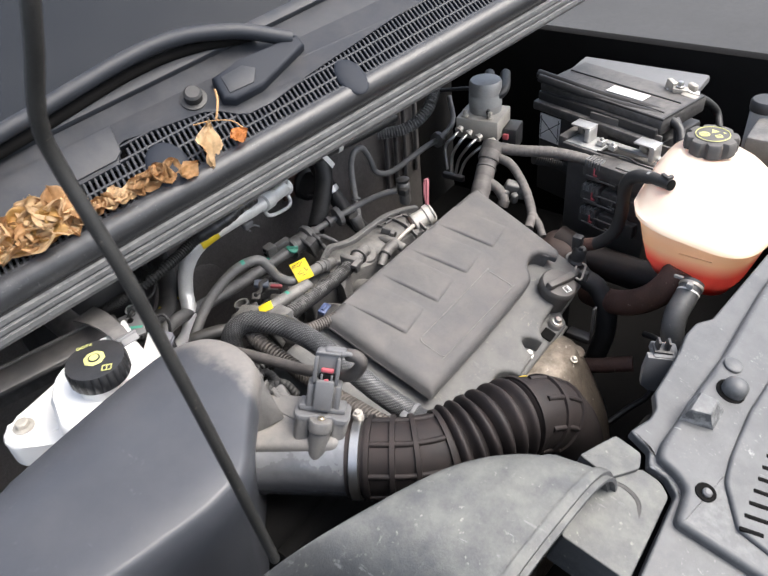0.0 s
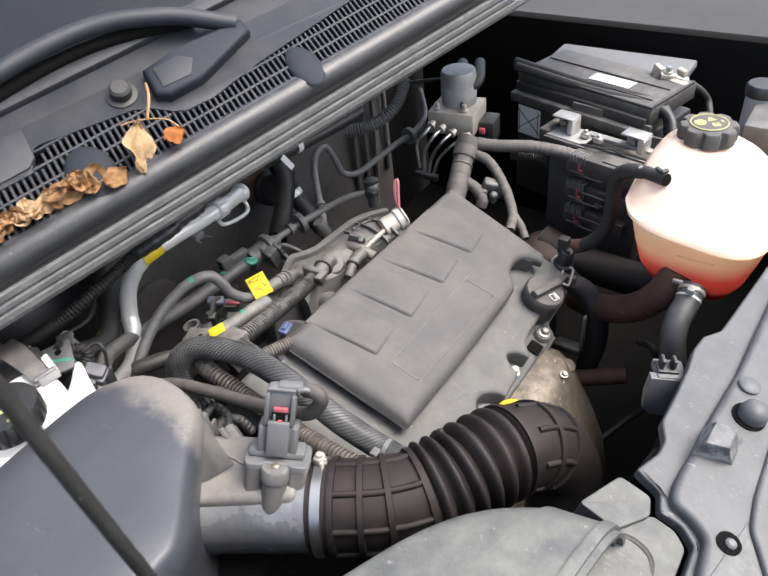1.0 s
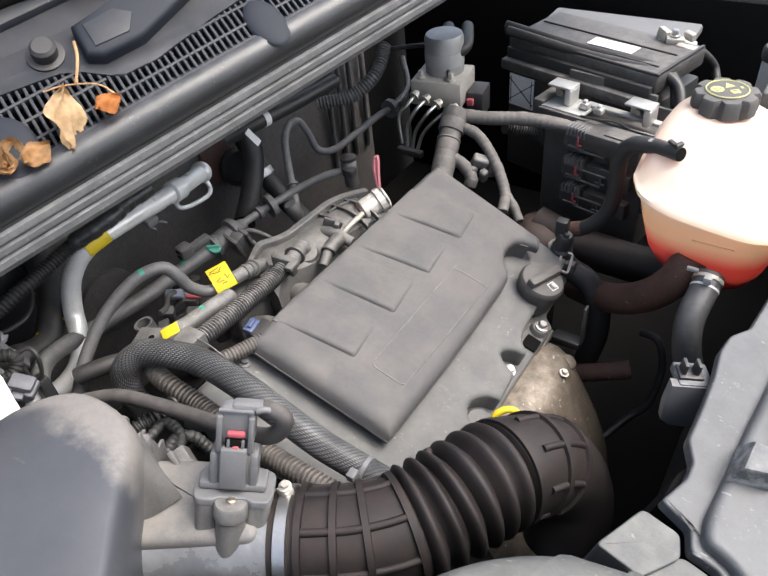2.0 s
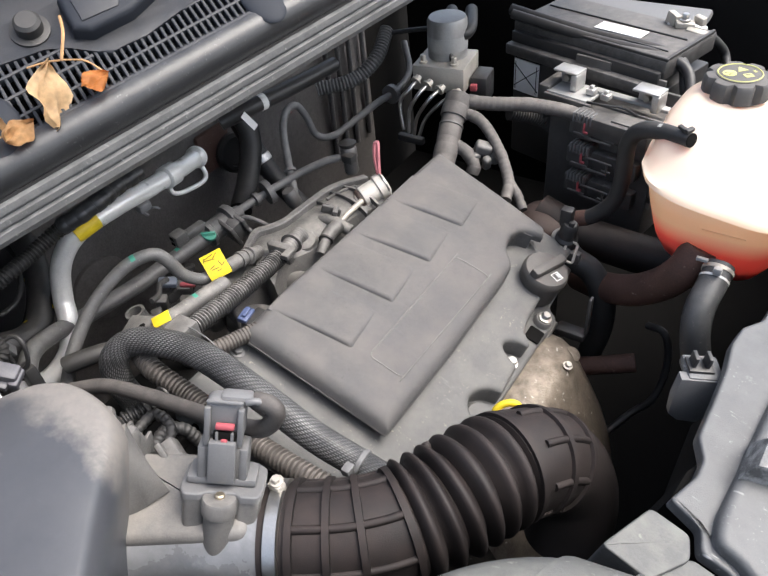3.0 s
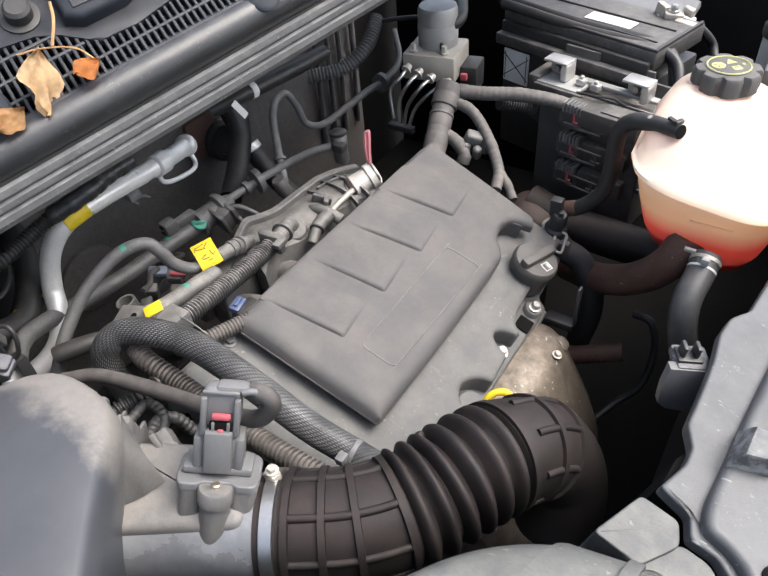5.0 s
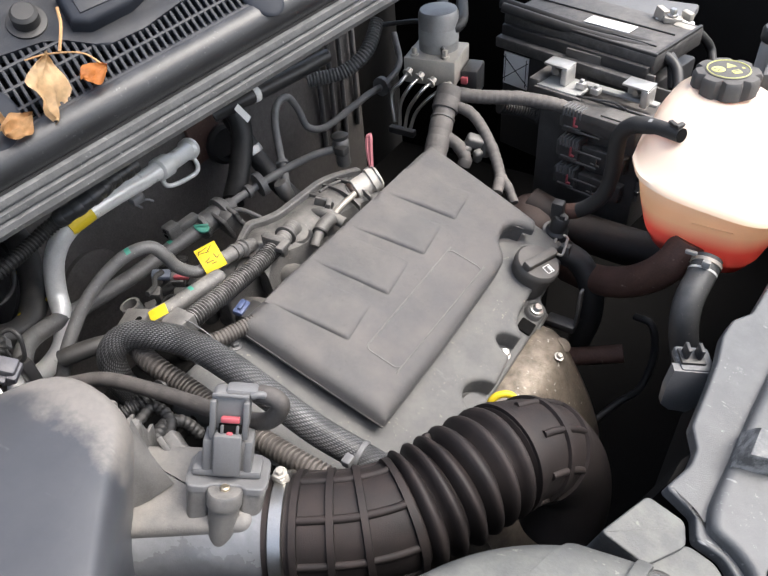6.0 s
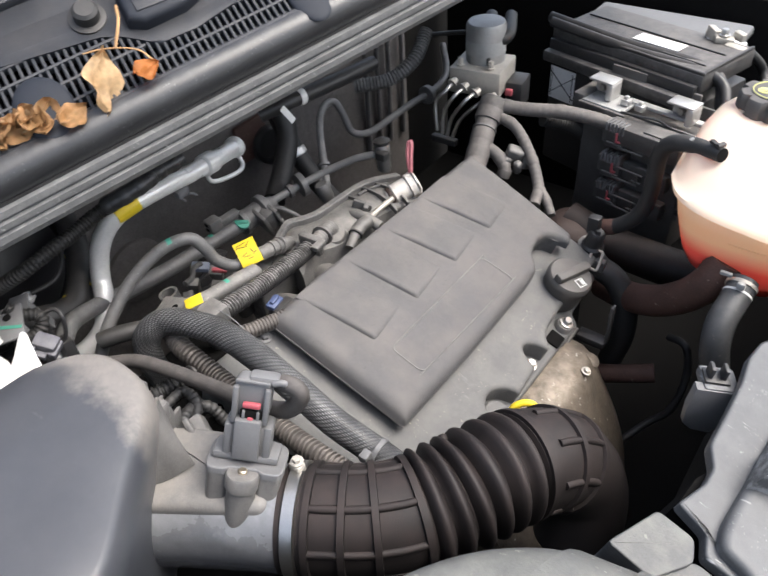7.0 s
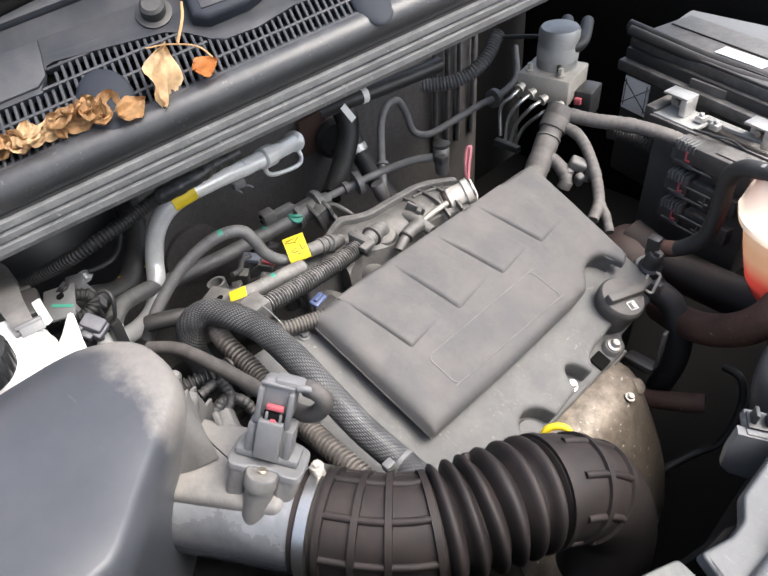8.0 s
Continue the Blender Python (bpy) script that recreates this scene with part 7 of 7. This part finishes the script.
part("strap", strap, fuse_plastic, wing, "dusty metal strap over the reservoir")
part("folded_end", join(block((0.012, 0.026, 0.004), (0, 0, 0), 0.0015, pose(-0.58, 0.332, 0.991, 0, -30, -8)), block((0.01, 0.022, 0.003), (0, 0, 0), 0.001, pose(-0.572, 0.332, 0.989, 0, 38, -8))), grey_plastic, wing, "bright folded edge")
side_plate = thing("side_bracket_plate", (-0.668, 0.382, 0.92), "small grey metal plate with a hole and a green mark", "bracket")
PLATE = pose(-0.667, 0.382, 0.928, 8, 12, -30)
part("plate", block((0.046, 0.036, 0.004), (0, 0, 0), 0.0015, PLATE), grey_plastic, side_plate)
part("hole", lathe([(0.0045, 0), (0.0045, 0.0006)], PLATE @ pose(-0.008, 0.002, 0.0021), 16), shade_black, side_plate)
part("green_mark", block((0.026, 0.004, 0.0006), (0.006, -0.004, 0.0022), 0, PLATE @ pose(0, 0, 0, 0, 0, 68)), green_plastic, side_plate, "green paint mark")
part("post", block((0.01, 0.01, 0.08), (0, 0.008, -0.042), 0.002, PLATE), grey_plastic, side_plate)
hook = thing("cable_hook", (-0.665, 0.425, 0.86), "black plastic cable hook beside the loom", "clip")
part("frame", tube([(-0.672, 0.42, 0.872), (-0.674, 0.42, 0.905), (-0.668, 0.432, 0.912), (-0.658, 0.434, 0.904), (-0.657, 0.428, 0.88), (-0.664, 0.42, 0.87)], 0.0026, 0.003, 8), black_plastic, hook)
part("foot", block((0.018, 0.014, 0.06), (-0.665, 0.426, 0.842), 0.003), black_plastic, hook)
booster = thing("brake_booster", (-0.87, 0.38, 0.85), "black round brake booster on the bulkhead", "brake booster")
part("drum", lathe([(0.125, 0), (0.13, 0.01), (0.13, 0.02), (0.12, 0.026), (0.112, 0.026), (0.105, 0.034), (0.06, 0.044), (0.04, 0.06)], aimed((-0.91, 0.44, 0.84), (1, 0, 0)), 56), black_plastic, booster)
part("cylinder", lathe([(0.022, 0), (0.022, 0.12), (0.018, 0.125)], aimed((-0.85, 0.36, 0.88), (1, -0.1, 0.05))), dark_plastic, booster, "master cylinder")
part("nut", lathe([(0.0085, 0), (0.0085, 0.014), (0.007, 0.016)], aimed((-0.803, 0.457, 0.846), (0.5, -0.6, 0.3)), 6), aluminium, booster, "bright nut")
part("bulkhead_grommet", lathe([(0.056, 0), (0.056, 0.008), (0.05, 0.012), (0.02, 0.012)], aimed((-0.91, 0.66, 0.70), (1, 0, 0)), 40), firewall_mat, None, "round black blanking plate on the bulkhead", 40, "grommet")
LOOM = [(-0.891, 0.574, 0.882), (-0.847, 0.559, 0.864), (-0.812, 0.539, 0.849), (-0.783, 0.515, 0.836), (-0.763, 0.489, 0.829), (-0.755, 0.465, 0.833), (-0.755, 0.44, 0.844), (-0.765, 0.416, 0.847)]
lower_loom = thing("lower_loom", LOOM[3], "black wiring loom with yellow flecks", "harness")
part("loom", tube(LOOM, 0.0165, 0.005, 18), rubber, lower_loom)
for k in range(6):
    at, turn = 0.34 + 0.11 * k + 0.03 * (k % 2), 97 * k % 360
    part("fleck", dab_on(LOOM, at, 0.0168, 0.004, turn, turn + 12), yellow_paper, lower_loom, "yellow paint fleck")
hose("clutch_line", [(-0.792, 0.457, 0.857), (-0.789, 0.477, 0.856), (-0.791, 0.495, 0.858), (-0.81, 0.515, 0.859), (-0.827, 0.526, 0.866), (-0.856, 0.53, 0.864)], 0.0035, rubber, "thin black line with a bright union nut", "pipe", None, 10)
hose("return_conduit", [(-0.684, 0.394, 0.936), (-0.674, 0.401, 0.925), (-0.667, 0.413, 0.919), (-0.661, 0.414, 0.91), (-0.658, 0.403, 0.904), (-0.663, 0.388, 0.905), (-0.675, 0.37, 0.912)], 0.0078, black_loom, "short black corrugated conduit loop", "conduit", (0.005, 0.0014), 18)
pale_tab = thing("pale_tab", (-0.71, 0.41, 0.91), "small pale metal tab beside the brake booster", "bracket")
part("tab", block((0.026, 0.022, 0.004), (0, 0, 0), 0.0015, pose(-0.707, 0.414, 0.912, 10, 20, -35)), grey_plastic, pale_tab)
part("leg", block((0.012, 0.006, 0.06), (0, 0.006, -0.03), 0.0015, pose(-0.707, 0.414, 0.912, 10, 20, -35)), grey_plastic, pale_tab)
hose("cross_hose", [(-0.659, 0.462, 0.84), (-0.653, 0.47, 0.842), (-0.635, 0.501, 0.84), (-0.617, 0.538, 0.824)], 0.011, rubber, "dark rubber hose under the braided sleeve", "hose", None, 18)
hose("gap_conduit", [(-0.515, 0.418, 0.863), (-0.51, 0.436, 0.866), (-0.505, 0.451, 0.866), (-0.502, 0.464, 0.867), (-0.502, 0.48, 0.865)], 0.0095, rubber, "dusty corrugated conduit behind the air box", "conduit", (0.0055, 0.0028), 18)
hose("gap_cable", [(-0.486, 0.429, 0.87), (-0.484, 0.451, 0.872), (-0.462, 0.45, 0.868), (-0.449, 0.434, 0.86), (-0.427, 0.428, 0.851)], 0.006, rubber, "black cable behind the air box", "cable", (0.006, 0.0008), 12)
hose("gap_cable", [(-0.454, 0.421, 0.869), (-0.464, 0.444, 0.865), (-0.457, 0.459, 0.856), (-0.445, 0.465, 0.835)], 0.007, rubber, "black looped cable behind the air box", "cable", (0.006, 0.0008), 12)
gap_plug = thing("gap_connector", (-0.41, 0.41, 0.9), "grey connector clipped beside the air box", "connector")
part("shell", block((0.034, 0.016, 0.018), (0, 0, 0), 0.003, pose(-0.41, 0.418, 0.893, 20, 22, -18)), dark_plastic, gap_plug)
part("rib", block((0.006, 0.018, 0.02), (0, 0, 0), 0.002, pose(-0.404, 0.416, 0.893, 20, 22, -18)), dark_plastic, gap_plug)
part("latch", block((0.03, 0.006, 0.006), (0, 0, 0), 0.0015, pose(-0.41, 0.409, 0.903, 20, 22, -18)), dark_plastic, gap_plug)
side_plug = thing("loom_connector", (-0.604, 0.39, 0.93), "lilac-grey loom connector beside the reservoir", "connector")
LC = pose(-0.605, 0.39, 0.928, 10, 24, 32) @ Matrix.Scale(0.8, 4)
part("shell", join(block((0.03, 0.022, 0.022), (0, 0, 0), 0.004, LC), block((0.012, 0.026, 0.014), (0.012, -0.002, -0.004), 0.003, LC)), lilac_plastic, side_plug)
part("front", join(block((0.018, 0.012, 0.012), (-0.002, -0.014, -0.006), 0.003, LC), block((0.008, 0.01, 0.02), (-0.012, -0.012, -0.004), 0.002, LC)), lilac_plastic, side_plug)
part("opening", block((0.008, 0.003, 0.006), (0.0, -0.0205, -0.006), 0.001, LC), shade_black, side_plug)

# ---- bonnet prop ----
ROD = [(-0.23, 0.21, 1.486), (-0.236, 0.205, 1.463), (-0.244, 0.203, 1.444), (-0.259, 0.198, 1.408), (-0.264, 0.2, 1.378), (-0.247, 0.2035, 1.305), (-0.241, 0.207, 1.246), (-0.233, 0.211, 1.163), (-0.229, 0.218, 1.057), (-0.226, 0.224, 0.965)]
rod = thing("bonnet_prop_rod", ROD[-1], "thin black bonnet prop rod", "prop rod")
part("rod", tube(ROD, 0.0048, 0.006, 14), rod_paint, rod)

# ---- dry leaves on the cowl ----


def leaf_mesh(length, width, curl, seed):
    """A crumpled leaf: an oval sheet with a fold, curl and ripples."""
    rnd = random.Random(seed)
    bm = bmesh.new()
    n, k = 12, 6
    grid = []
    for i in range(n + 1):
        s = i / n
        half = width / 2 * (math.sin(math.pi * s ** 0.8)) ** 0.7 * (1 + 0.15 * math.sin(9 * s + seed)) + 0.0006
        row = []
        for j in range(-k, k + 1):
            v = j / k
            z = 0.4 * half * abs(v) * curl + 0.2 * length * curl * (s - 0.5) ** 2 * 4
            z += 0.24 * width * noise.noise((3.2 * s + seed, 2.3 * v, 0.7 * seed)) + 0.05 * width * noise.noise((9 * s + seed, 7 * v, seed))
            row.append(bm.verts.new((length * (s - 0.5) + 0.1 * length * noise.noise((seed, 2 * s, v)), half * v, z)))
        grid.append(row)
    for a, b in zip(grid, grid[1:]):
        for j in range(2 * k):
            bm.faces.new((a[j], a[j + 1], b[j + 1], b[j]))
    bmesh.ops.solidify(bm, geom=bm.faces, thickness=0.0006)
    return bm


def put_leaf(u, s, h, length, width, turn, tip, roll, material, seed, label):
    bm = leaf_mesh(length, width, random.Random(seed).uniform(0.4, 1.3), seed)
    part("dry_leaf", moved(bm, COWL @ pose(u, s, h, roll, tip, turn)), material, None, label, 80, "leaf", "dry leaves on the cowl")


rnd = random.Random(4)
for i in range(30):
    u = -0.25 + 0.1 * rnd.random()
    s = 0.034 + 0.034 * rnd.random()
    put_leaf(u, s, 0.004 + 0.014 * rnd.random(), rnd.uniform(0.04, 0.07), rnd.uniform(0.03, 0.046), rnd.uniform(0, 360), rnd.uniform(-28, 28), rnd.uniform(-30, 30),
             rnd.choice((dry_leaf, pale_leaf, pale_leaf, tan_leaf)), 10 + i, "crumpled brown dry leaf in a pile on the cowl")
for i in range(18):
    put_leaf(-0.155 + 0.14 * rnd.random(), 0.022 + 0.014 * rnd.random(), 0.004 + 0.012 * rnd.random(), rnd.uniform(0.018, 0.03), rnd.uniform(0.014, 0.022), rnd.uniform(0, 360), rnd.uniform(-35, 35), rnd.uniform(-35, 35),
             rnd.choice((dry_leaf, pale_leaf)), 50 + i, "curled brown dry leaf against the bonnet seal")
for k in range(7):
    put_leaf(-0.13 + 0.02 * k + rnd.uniform(-0.006, 0.006), 0.03 + 0.006 * rnd.random(), 0.002 + 0.005 * rnd.random(), rnd.uniform(0.022, 0.036), rnd.uniform(0.016, 0.026), rnd.uniform(0, 360), rnd.uniform(-30, 30), rnd.uniform(-30, 30),
             rnd.choice((dry_leaf, dry_leaf, pale_leaf)), 80 + k, "torn brown dry leaf lying against the bonnet seal")
put_leaf(0.006, 0.016, 0.009, 0.032, 0.024, 20, 10, 20, dry_leaf, 71, "small brown dry leaf beside the seal")
put_leaf(0.045, 0.032, 0.014, 0.058, 0.038, 66, -22, 48, pale_leaf, 72, "pale folded dry leaf on the grille")
put_leaf(0.088, 0.024, 0.012, 0.028, 0.02, 10, 12, 10, orange_leaf, 73, "small orange dry leaf on the grille")
hose("leaf_stem", [COWL @ Vector(p) for p in ((0.045, 0.07, 0.012), (0.065, 0.06, 0.018), (0.09, 0.045, 0.018), (0.1, 0.03, 0.012))], 0.0009, dry_leaf, "thin dry leaf stem", "leaf stem", None, 6)
hose("leaf_stem", [COWL @ Vector(p) for p in ((0.075, 0.06, 0.014), (0.09, 0.08, 0.02), (0.097, 0.098, 0.02))], 0.0016, dry_leaf, "dry twisted leaf strip", "leaf stem", None, 6)
